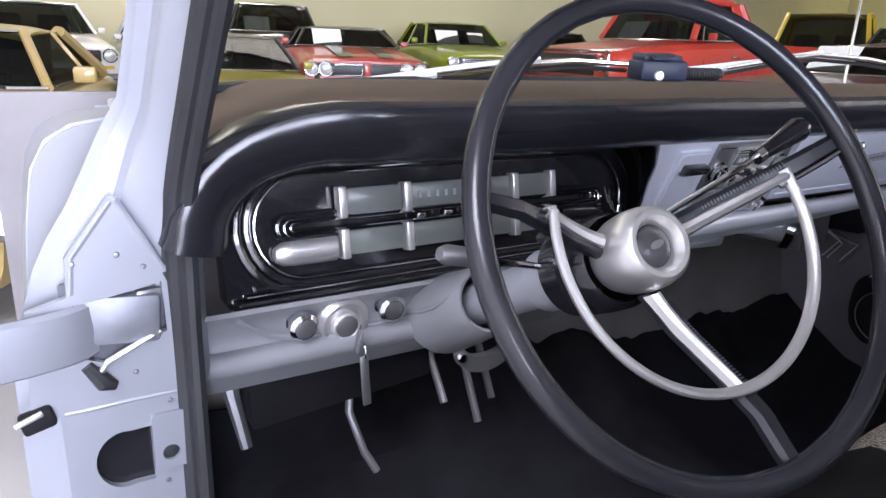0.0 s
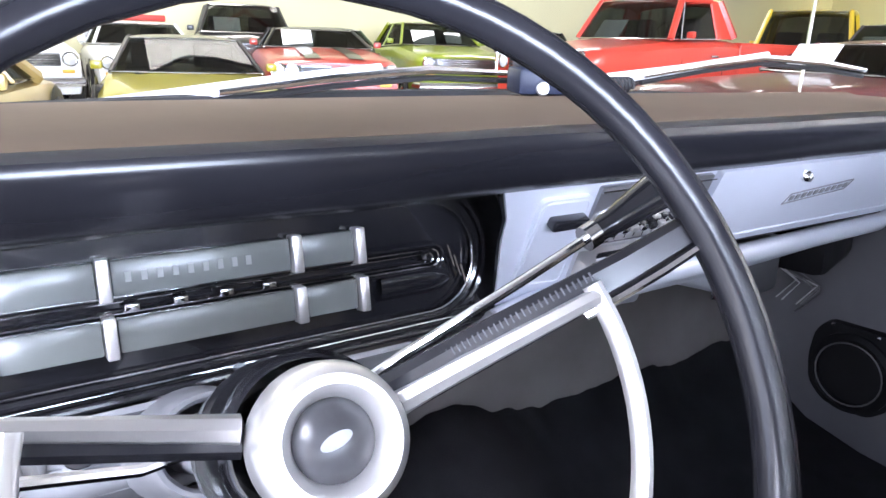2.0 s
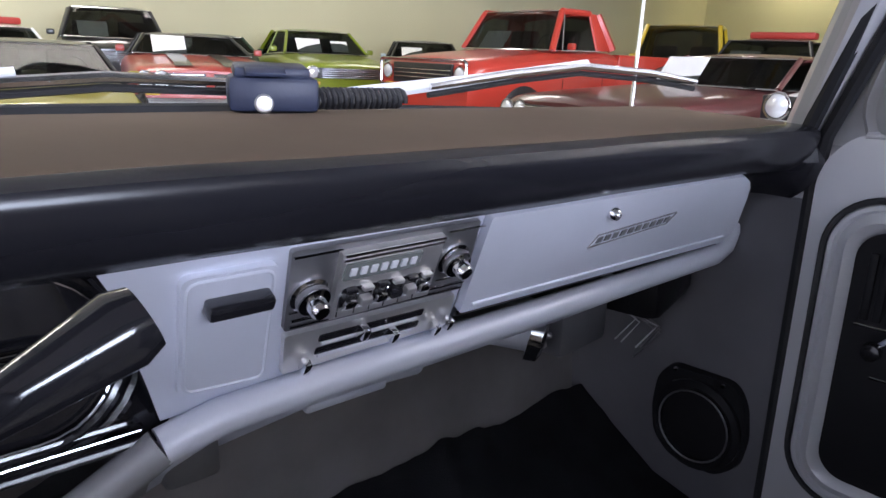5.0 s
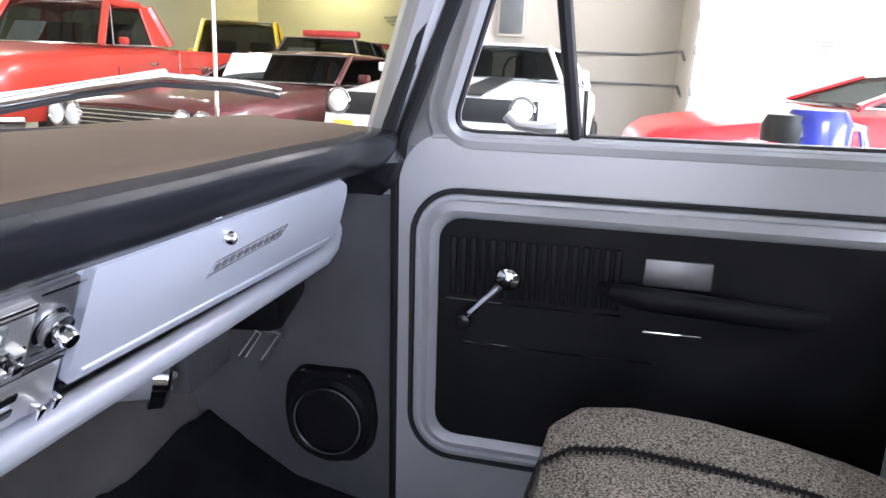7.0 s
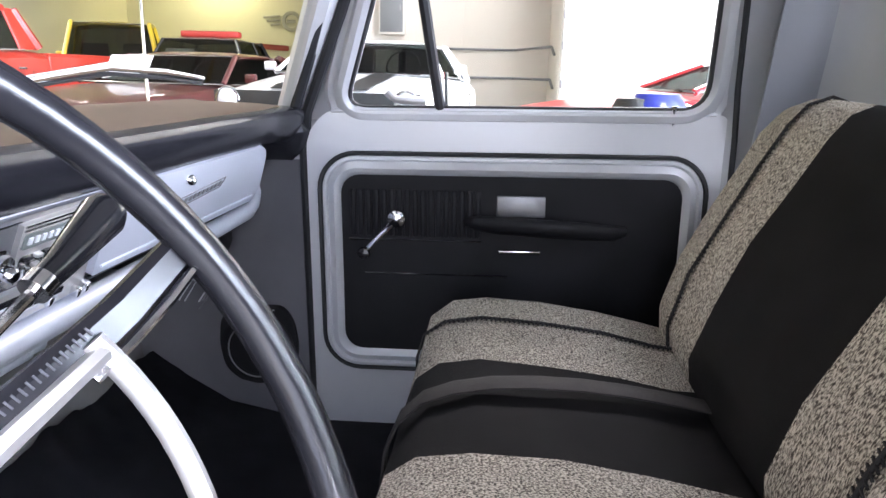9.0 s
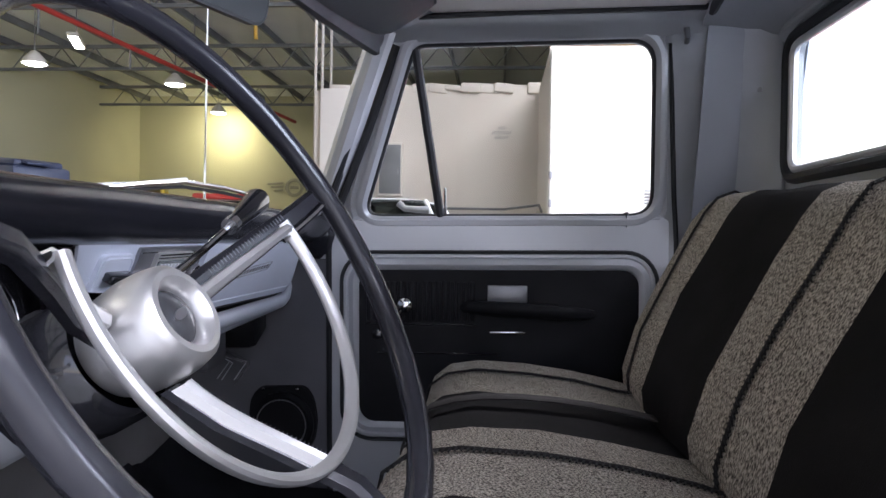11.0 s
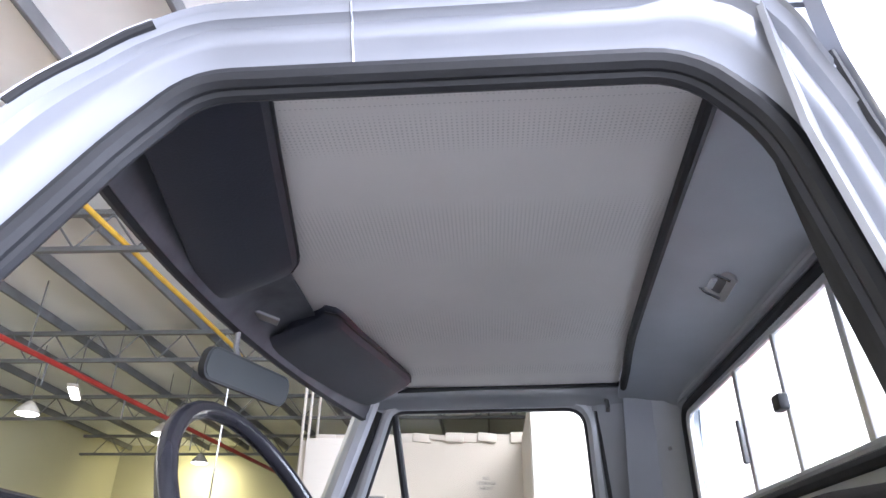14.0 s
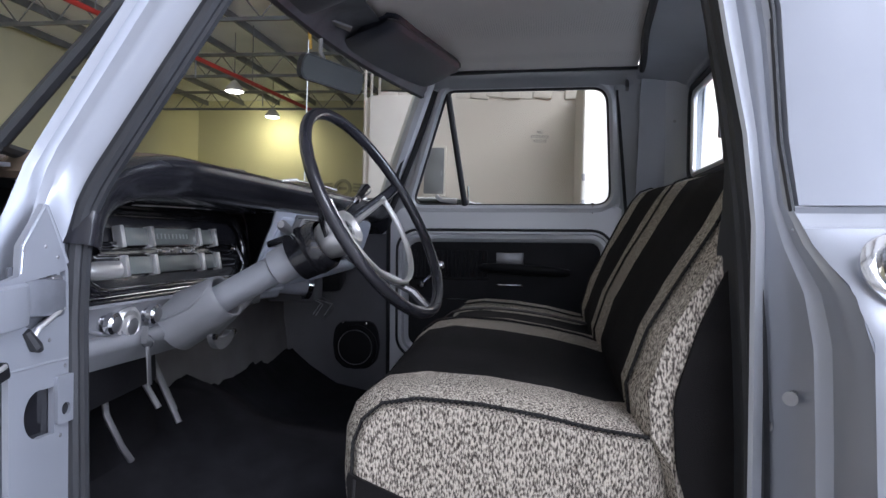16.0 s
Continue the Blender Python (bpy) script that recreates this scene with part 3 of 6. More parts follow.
        kb = part("dash_knob", lathe([(0, 0), (0.017, 0), (0.017, 0.005), (0.011, 0.007), (0.012, 0.012), (0.018, 0.014), (0.0185, 0.024), (0.014, 0.028), (0, 0.0265)], m, 20), CHROME, dash, "chrome pull knob")
        part("knob_face", lathe([(0, 0.0290), (0.012, 0.0285), (0.0135, 0.0278)], m, 16), STEEL, kb)
    m = pose(-0.564, 0.350, 1.028, 90 + 8, 0, 0)
    ig = part("ignition_lock", lathe([(0, 0), (0.036, 0), (0.036, 0.006), (0.030, 0.014), (0.026, 0.014), (0.025, 0.009), (0.0185, 0.0095), (0.0185, 0.018), (0.0165, 0.0195), (0.0160, 0.0185), (0, 0.0185)], m, 24), ALLOY, dash, "bright ignition lock with a key hanging in it")
    part("lock_face", lathe([(0, 0.0200), (0.013, 0.0198), (0.0150, 0.0188)], m, 20), STEEL, ig)
    part("panel_moulding", tube([(-0.70, 0.338, 1.058), (-0.68, 0.342, 1.040), (-0.66, 0.344, 1.028), (-0.63, 0.343, 1.020), (-0.58, 0.343, 1.017), (-0.40, 0.343, 1.016)], 0.0034, 6), SHADED_SILVER, dash)
    part("key", box((-0.556, 0.315, 1.010), (0.004, 0.012, 0.03), (0, 12, 0), 0.0015), STEEL, ig)
    part("key_fob", box((-0.548, 0.312, 0.955), (0.012, 0.004, 0.07), (0, -4, 0), 0.002), STEEL, ig)
    part("key_ring", tube(arc((-0.552, 0.313, 0.998), 0.011, 0, 340, 16, (0, 1, 0), (0, 0, 1)), 0.0012, 6), CHROME, ig)


def under_dash(dash):
    part("fuse_box", box((-0.545, 0.43, 0.945), (0.27, 0.10, 0.11), (0, -4, 0), 0.008), VINYL, dash, "black box under the dash")
    part("bracket", box((-0.655, 0.42, 0.965), (0.05, 0.06, 0.014), (0, 0, 8), 0.003), STEEL, dash)
    part("bracket", box((-0.415, 0.40, 0.975), (0.05, 0.02, 0.05), (8, 0, 0), 0.003), SILVER_IN, dash)
    part("bracket", box((-0.40, 0.42, 0.925), (0.09, 0.012, 0.012), (0, -18, 0), 0.002), STEEL, dash)
    part("defrost_duct", tube([(0.35, 0.52, 1.06), (0.42, 0.46, 1.04), (0.475, 0.395, 1.022)], [0.036, 0.034, 0.026], 18), SILVER_IN, dash, "round silver vent body")
    part("vent_cap", lathe([(0, 0.004), (0.014, 0.006), (0.016, 0.010), (0.026, 0.010), (0.036, 0.005), (0.039, -0.012)], look((0.482, 0.388, 1.019), (0.40, 0.50, 1.05)), 16), CHROME, dash)
    for k in range(3):
        a = radians(120 * k)
        part("vent_screw", lathe([(0, 0.008), (0.005, 0.006), (0.006, 0)], look((0.487 + 0.012 * math.cos(a) * 0.6, 0.384, 1.019 + 0.013 * math.sin(a)), (0.40, 0.50, 1.05)), 8), STEEL, dash)
    part("heater_box", box((0.585, 0.47, 1.02), (0.13, 0.16, 0.10), (0, 0, 6), 0.01), SHADED_GREY, dash, "heater case darkened for the shade under the dash")
    part("blower_box", box((0.79, 0.44, 1.045), (0.16, 0.15, 0.10), (0, -8, 10), 0.022), VINYL, dash, "black plastic duct box")
    part("cable_bracket", box((0.15, 0.385, 1.045), (0.10, 0.05, 0.012), (12, 0, 0), 0.004), SILVER_IN, dash)
    part("switch_box", box((-0.02, 0.37, 1.035), (0.05, 0.05, 0.04), (0, 0, 0), 0.006), STEEL, dash)
    part("heater_duct", box((0.17, 0.47, 1.035), (0.26, 0.12, 0.05), (0, 3, 0), 0.012), SILVER_IN, dash)
    rnd = random.Random(5)
    for k in range(7):
        z, y = 0.90 + 0.015 * rnd.random(), 0.46 + 0.06 * rnd.random()
        part("wire", tube([(0.80 + 0.02 * rnd.random(), 0.50, 0.985), (0.84, y + 0.02, 0.95 + 0.02 * rnd.random()), (0.86, y - 0.04, z + 0.02), (0.80 + 0.05 * rnd.random(), y - 0.02, z - 0.02)], 0.0016, 5), STEEL if k % 2 else WHITEP, dash)
    # pedals and levers
    for x, ya, yb, zb in ((-0.37, 0.46, 0.40, 0.835), (-0.31, 0.47, 0.39, 0.79), (-0.255, 0.50, 0.43, 0.80)):
        part("pedal", tube([(x - 0.012, ya, 1.02), (x - 0.006, (ya + yb) / 2 + 0.02, 0.92), (x, yb, zb)], 0.0065, 8), STEEL, dash, "thin steel pedal arm")
    part("hand_lever", tube([(-0.52, 0.42, 0.92), (-0.53, 0.405, 0.86), (-0.515, 0.385, 0.80), (-0.50, 0.375, 0.77)], 0.006, 8), STEEL, dash)
    part("brake_lever", tube([(-0.70, 0.44, 0.99), (-0.69, 0.42, 0.92), (-0.68, 0.40, 0.85)], [0.012, 0.011, 0.008], 8), STEEL, dash)


def dashboard():
    dash = new("dashboard")
    dash.parent = truck
    tagged(dash, "black padded and silver painted dashboard")
    dash_pad(dash)
    dash_face(dash)
    gauge_cluster(dash)
    under_dash(dash)


# ---- steering ----
WU, WV = Vector((0.988, -0.154, 0.0)), Vector((0.0737, 0.4727, 0.8781))
WN = Vector((-0.1354, -0.8676, 0.4784))
HUB = Vector((-0.4090, -0.0045, 1.198))


def wheel_pt(r, a, w=0.0):
    return HUB + r * (math.cos(radians(a)) * WU + math.sin(radians(a)) * WV) + w * WN


def steering():
    sw = new("steering_wheel")
    sw.parent = truck
    tagged(sw, "black two-tone steering wheel with bright spokes and horn ring")
    bm = tube([wheel_pt(0.2065, 360 * k / 72, 0.066) for k in range(72)], [0.0108 + 0.0003 * math.cos(k * math.pi) * (15 < k % 36 < 33) for k in range(72)], 12, True)
    part("rim", bm, RIM, sw, "worn black rim with finger grips")
    m = Matrix(((WU.x, WV.x, WN.x, HUB.x), (WU.y, WV.y, WN.y, HUB.y), (WU.z, WV.z, WN.z, HUB.z), (0, 0, 0, 1)))
    hub = part("hub", lathe([(0.034, -0.055), (0.0385, -0.040), (0.0400, -0.022), (0.0390, -0.006), (0.0360, 0.006), (0.0315, 0.010), (0.0265, 0.010), (0.0230, 0.005), (0.0210, 0.001), (0.0205, -0.002)], m, 40), ALLOY, sw, "bright alloy hub cup")
    em = part("emblem", lathe([(0, 0.004), (0.010, 0.003), (0.017, 0.001), (0.0206, -0.002)], m, 32), EMBLEM, hub, "domed grey emblem")
    part("emblem_mark", plate([(0.0085 * math.cos(radians(a)) * 0.94 - 0.0036 * math.sin(radians(a)) * 0.34, 0.0085 * math.cos(radians(a)) * 0.34 + 0.0036 * math.sin(radians(a)) * 0.94) for a in range(0, 360, 20)], [], lambda u, v, w: m @ Vector((u, v, 0.0036 + w)), 0.001), STEEL, em)
    part("hub_back", lathe([(0.044, -0.050), (0.050, -0.060), (0.050, -0.085), (0.040, -0.115)], m, 32), GLOSS, sw)
    for a, chrome_end in ((21, 0.140), (169, 0.132), (-79, 0.136)):

        def sp(r, side, w, aa=a):
            p = wheel_pt(r, aa, w)
            return p + side * (-math.sin(radians(aa)) * WU + math.cos(radians(aa)) * WV)

        def dish(r):
            return -0.022 + 0.090 * sstep(0.02, 0.20, r)
        fat = 0.75 if a == 169 else 1.0
        rows = []
        for r, hw in ((0.040, 0.0125 * fat), (0.08, 0.0120 * fat), (0.12, 0.0110 * fat), (0.16, 0.0095 * fat), (0.204, 0.0085 * fat)):
            w = dish(r)
            rows.append([sp(r, -hw, w - 0.015), sp(r, -hw, w - 0.008), sp(r, -hw * 0.6, w - 0.003), sp(r, hw * 0.6, w - 0.003), sp(r, hw, w - 0.008), sp(r, hw, w - 0.015)])
        part("spoke", grid(rows, bm=None, closed=True), RIM, sw, "black spoke")
        rows = []
        for k in range(11):
            r = 0.042 + (chrome_end - 0.042) * k / 10
            hw = 0.0080 - 0.003 * k / 10
            w = dish(r) + 0.001
            o = -0.0045
            rows.append([sp(r, o - hw, w - 0.008), sp(r, o - hw * 0.7, w + 0.001), sp(r, o, w + 0.004), sp(r, o + hw * 0.7, w + 0.001), sp(r, o + hw, w - 0.008)])
        part("spoke_trim", grid(rows, 0.002), ALLOY, sw, "bright spoke trim")
        # chrome line paints in the thin highlight from horn ring to rim
        if a == 21:
            part("spoke_glint", tube([sp(r, -0.011 + 0.03 * (r - 0.136), dish(r) - 0.003) for r in (0.134, 0.155, 0.175, 0.199)], 0.0024, 6), CHROME, sw)
        if a != 169:
            bm = bmesh.new()
            for k in range(34):
                r = 0.056 + 0.088 * k / 33
                tube([sp(r, 0.0035, dish(r) - 0.0028), sp(r, 0.0080, dish(r) - 0.0030)], 0.0006, 5, bm=bm)
            tagged(part("spoke_rib_strip", bm, DARKSTEEL, sw, "fine dark ribbing"), kind="stuff")
    ring = [wheel_pt(0.136, 168 + (383 - 168) * k / 48, 0.042 + 0.004 * math.sin(math.pi * k / 48)) + WU * 0.008 for k in range(49)]
    part("horn_ring", tube(ring, 0.0058, 10, squash=0.75), ALLOY, sw, "bright half-round horn ring")
    # column, levers
    d = Vector((0, 0.880, -0.475))
    # the column's silver is set down to cab grey to stand for shade
    col = part("steering_column", tube([HUB + d * 0.09, HUB + d * 0.16, HUB + d * 0.165, HUB + d * 0.36, HUB + d * 0.70], [0.034, 0.035, 0.028, 0.027, 0.026], 20), GREY_IN, truck, "silver steering column, shade in its grey")
    part("column_collar", tube([HUB + d * 0.085, HUB + d * 0.115], [0.050, 0.047], 24), GLOSS, col)
    cs = HUB + d * 0.345
    axis = look(cs, cs - d)
    # bell and ribs carry their shade in the darkened silver
    sh = part("column_shroud", lathe([(0.041, 0.040), (0.039, -0.060), (0.042, -0.070), (0.046, -0.072), (0.049, -0.064), (0.051, -0.040), (0.054, -0.015), (0.057, 0.010), (0.060, 0.050)], axis @ Matrix.Diagonal((1.05, 0.92, 1, 1)), 32), SHADED_SILVER, truck, "pressed silver bell round the column, shade in its colour")
    part("shroud_rib", tube([axis @ Vector((1.05 * r * math.cos(radians(a)), 0.92 * r * math.sin(radians(a)), z)) for r, z, a in ((0.047, -0.062, 150), (0.0505, -0.042, 165), (0.0535, -0.020, 172), (0.057, 0.010, 172), (0.060, 0.045, 168))], 0.003, 6), SHADED_SILVER, sh)
    part("shroud_rib", tube([axis @ Vector((1.05 * r * math.cos(radians(a)), 0.92 * r * math.sin(radians(a)), z)) for r, z, a in ((0.047, -0.062, 30), (0.0505, -0.042, 15), (0.0535, -0.020, 8), (0.057, 0.010, 8), (0.060, 0.045, 12))], 0.003, 6), SHADED_SILVER, sh)
    cl = part("column_clamp", plate([(0.052 * math.cos(radians(a)), 0.030 * math.sin(radians(a)) - 0.002) for a in range(180, 361, 12)] + [(0.034 * math.cos(radians(a)), 0.010 * math.sin(radians(a))) for a in range(360, 179, -20)], [],
                                    lambda u, v, w: cs + Vector((u * 0.85, -0.045 - w, v - 0.036)), 0.012), STEEL, truck, "scalloped steel column clamp")
    for dx in (-0.046, 0.046):
        part("clamp_bolt", lathe([(0, 0.007), (0.006, 0.006), (0.0068, 0)], pose(cs.x + dx * 0.85, cs.y - 0.056, cs.z - 0.040, 90, 0, 0), 6), CHROME, cl)
    lv = part("turn_signal_lever", tube([(-0.445, 0.085, 1.160), (-0.487, 0.062, 1.170), (-0.575, 0.052, 1.194)], 0.0035, 8), CHROME, col, "chrome turn-signal lever")
    part("lever_knob", tube([(-0.560, 0.053, 1.190), (-0.568, 0.0525, 1.192), (-0.600, 0.050, 1.200), (-0.606, 0.050, 1.2015)], [0.005, 0.0085, 0.009, 0.006], 12), STEEL, col)
    part("shift_lever", tube([(-0.375, 0.10, 1.150), (-0.325, 0.078, 1.190), (-0.25, 0.050, 1.238), (-0.195, 0.036, 1.270)], [0.006, 0.004, 0.0035, 0.0035], 10), CHROME, col, "chrome shift lever")
    part("shift_knob", tube([(-0.205, 0.037, 1.266), (-0.192, 0.036, 1.271), (-0.150, 0.033, 1.291), (-0.143, 0.033, 1.294)], [0.0075, 0.0085, 0.0140, 0.0115], 16), GLOSS, col, "tapered black shift grip")
    part("knob_collar", tube([(-0.212, 0.0378, 1.2625), (-0.203, 0.037, 1.2668)], 0.0088, 14), CHROME, col)
    part("column_selector", tube([HUB + d * 0.13 + Vector((0, 0, 0.04)), HUB + d * 0.18 + Vector((0.0, 0, 0.055))], [0.012, 0.006], 8), CHROME, col)


# ---- passenger door ----
def right_door():
    door = new("passenger_door")
    door.parent = truck
    tagged(door, "closed passenger door with black trim panel and crank window")
    S = lambda u, v, w: Vector((xr(v) + w, u, v))
    part("door_shell", plate(rounded([(0.205, 0.585), (0.205, 1.255), (0.16, 1.306), (-0.64, 1.306), (-0.665, 1.25), (-0.665, 0.585)], [0.03, 0.06, 0.03, 0.03, 0.06, 0.03]), [], S, 0.07), GREY_DOOR, door, "grey painted inner door shell")
    part("sill_ledge", grid([[(0.868, y, 1.300), (0.874, y, 1.309), (0.890, y, 1.311), (0.915, y, 1.309)] for y in (0.15, 0.0, -0.2, -0.4, -0.62)], 0.004), GREY_IN, door)
    cy, cz, w, h = -0.218, 0.979, 0.786, 0.472
    loop = rrect(w, h, 0.075, 8)
    nrm = outward(loop)
    prof = [(0.0, -0.001), (-0.004, -0.006), (-0.010, -0.006), (-0.014, 0.000), (-0.018, -0.003), (-0.028, -0.010), (-0.038, -0.006), (-0.042, 0.0), (-0.046, 0.004)]
    part("trim_ridge", ring_sweep(loop, prof, lambda i, d, e: Vector((0.867 + e, cy + loop[i][0] + nrm[i][0] * d, cz + loop[i][1] + nrm[i][1] * d))), GREY_DOOR, door, "pressed ridge round the trim panel")
    il = rrect(w + 0.006, h + 0.006, 0.078, 8)
    part("ridge_seal", tube([(0.863, cy + a, cz + b) for a, b in il], 0.0050, 6, True), RUBBER, door)
    tp = part("trim_panel", plate(rrect(w - 0.084, h - 0.084, 0.040, 6), [], lambda u, v, t: Vector((0.866 + t, cy + u, cz + v)), 0.008), VINYL, door, "black vinyl door trim panel")
    for k in range(17):
        y = 0.108 - 0.0165 * k
        part("trim_pleat", box((0.865, y, 1.093), (0.008, 0.012, 0.100), (0, 0, 0), 0.003), VINYL, tp)
    for z, y0, y1 in ((1.035, 0.118, -0.165), (0.961, 0.085, -0.22)):
        part("trim_seam", tube([(0.864, y0, z), (0.864, y1, z)], 0.0022, 6), GLOSS, tp)
    ar = part("armrest", tube([(0.862, -0.135, 1.078), (0.838, -0.155, 1.081), (0.826, -0.20, 1.080), (0.826, -0.36, 1.072), (0.838, -0.43, 1.066), (0.862, -0.455, 1.064)], [0.012, 0.018, 0.021, 0.021, 0.018, 0.012], 12, squash=0.8), VINYL, door, "black moulded armrest")
    part("handle_plate", box((0.860, -0.245, 1.113), (0.008, 0.100, 0.044), (0, 0, 0), 0.003), STEEL, door, "dull metal door pull plate")
    part("handle_bar", box((0.858, -0.245, 1.017), (0.010, 0.088, 0.006), (0, 0, 0), 0.002), CHROME, door)
    cr = part("window_crank", tube([(0.846, 0.012, 1.085), (0.836, 0.040, 1.056), (0.834, 0.074, 1.020)], [0.009, 0.006, 0.006], 8, squash=0.6), CHROME, door, "chrome window crank with a dark knob")
    part("crank_boss", lathe([(0, 0.032), (0.012, 0.032), (0.018, 0.028), (0.020, 0.018), (0.018, 0.0)], pose(0.866, 0.012, 1.085, 0, -90, 0), 20), CHROME, cr)
    part("crank_knob", lathe([(0, 0.030), (0.012, 0.028), (0.014, 0.016), (0.009, 0.002), (0, 0)], pose(0.836, 0.077, 1.016, 0, -90, 0), 16), GLOSS, cr)
    # window frame
    op = rounded([(0.125, 1.308), (-0.028, 1.700), (-0.575, 1.700), (-0.606, 1.308)], [0.05, 0.03, 0.055, 0.06], 7)
    nr = outward(op)
    if nr[0][0] * (op[0][0] + 0.25) + nr[0][1] * (op[0][1] - 1.5) < 0:
        nr = [(-a, -b) for a, b in nr]
    prof = [(-0.004, 0.030), (-0.002, 0.006), (0.010, -0.004), (0.022, -0.002), (0.030, 0.006), (0.042, 0.004), (0.050, 0.016), (0.052, 0.040)]
    part("window_frame", ring_sweep(op, prof, lambda i, d, e: Vector((xr(op[i][1] + nr[i][1] * d) + e, op[i][0] + nr[i][0] * d, op[i][1] + nr[i][1] * d))), GREY_DOOR, door, "grey painted window frame")
    part("window_seal", tube([(xr(b) + 0.012, a, b) for a, b in op], 0.0075, 8, True), RUBBER, door)
    b0, b1 = Vector((xr(1.305) + 0.012, -0.075, 1.306)), Vector((xr(1.69) + 0.012, -0.030, 1.692))
    part("vent_bar", tube([b0, b1], 0.011, 8), RUBBER, door, "black vent window division bar")
    part("vent_channel", tube([b0 + Vector((-0.004, -0.013, 0)), b0 + Vector((-0.006, -0.012, 0.075))], 0.004, 8), CHROME, door)
    part("vent_latch", tube([(xr(1.33), -0.045, 1.325), (xr(1.33) - 0.012, -0.02, 1.325), (xr(1.33) - 0.014, 0.012, 1.328), (xr(1.33) - 0.012, 0.028, 1.342)], [0.010, 0.009, 0.008, 0.009], 10), ALLOY, door, "chrome vent window latch")
    part("lock_button", tube([(0.872, -0.539, 1.28), (0.872, -0.539, 1.308), (0.872, -0.539, 1.318)], [0.003, 0.003, 0.007], 8), CHROME, door)
    g = part("window_pane", plate([(a, b) for a, b in op], [], lambda u, v, w: Vector((xr(v) + 0.018 + w, u, v)), 0.004), GLASS, door)
    g.visible_shadow = False
    part("belt_strip", tube([(0.888, -0.08, 1.312), (0.888, -0.60, 1.312)], 0.0035, 6), CHROME, door)
    part("door_seal", tube([(0.884, 0.212, 0.60), (0.884, 0.214, 1.22), (0.868, 0.20, 1.30), (0.79, 0.10, 1.50), (0.715, 0.012, 1.70)], 0.011, 8), RUBBER, door)
    part("door_seal", tube([(0.862, -0.662, 0.60), (0.864, -0.660, 0.9), (0.864, -0.658, 1.25), (0.846, -0.648, 1.35), (0.712, -0.606, 1.690)], 0.006, 8), RUBBER, door)
    part("door_skin", grid([[(0.95, y, 0.55), (0.965, y, 0.9), (0.955, y, 1.15), (0.92, y, 1.30)] for y in (0.21, -0.2, -0.67)], 0.006), SILVER, door)


# ---- cab shell ----
OPEN = rounded([(0.292, 0.48), (0.294, 0.70), (0.296, 0.90), (0.297, 1.0), (0.298, 1.06), (0.290, 1.215), (0.046, 1.596), (-0.012, 1.662), (-0.500, 1.662), (-0.566, 1.580), (-0.610, 1.300), (-0.632, 0.98), (-0.632, 0.48)], [0.001, 0.02, 0.02, 0.02, 0.02, 0.10, 0.06, 0.08, 0.075, 0.07, 0.14, 0.14, 0.001], 5)


def span(tab, v):
    """Straight-line reading of a table of (key, value) pairs, keys rising."""
    for (a, p), (b, q) in zip(tab, tab[1:]):
        if v <= b:
            t = min(1, max(0, (v - a) / (b - a)))
            return p + (q - p) * t
    return tab[-1][1]


PILLAR_OUT = [(0.5, 0.926), (1.04, 0.922), (1.117, 0.909), (1.174, 0.879), (1.22, 0.845), (1.28, 0.832)]
REAR_X = [(0.5, 0.920), (0.92, 0.925), (1.08, 0.918), (1.135, 0.878), (1.175, 0.830), (1.22, 0.800), (1.30, 0.788), (1.46, 0.778), (1.69, 0.762)]
REAR_Y = [(0.5, 0.690), (0.92, 0.692), (1.08, 0.690), (1.135, 0.682), (1.175, 0.662), (1.22, 0.648), (1.30, 0.640), (1.46, 0.632), (1.60, 0.606)]


def arc2(cx, cz, r, n):
    return [(cx + r * math.cos(2 * math.pi * k / n), cz + r * math.sin(2 * math.pi * k / n)) for k in range(n)]


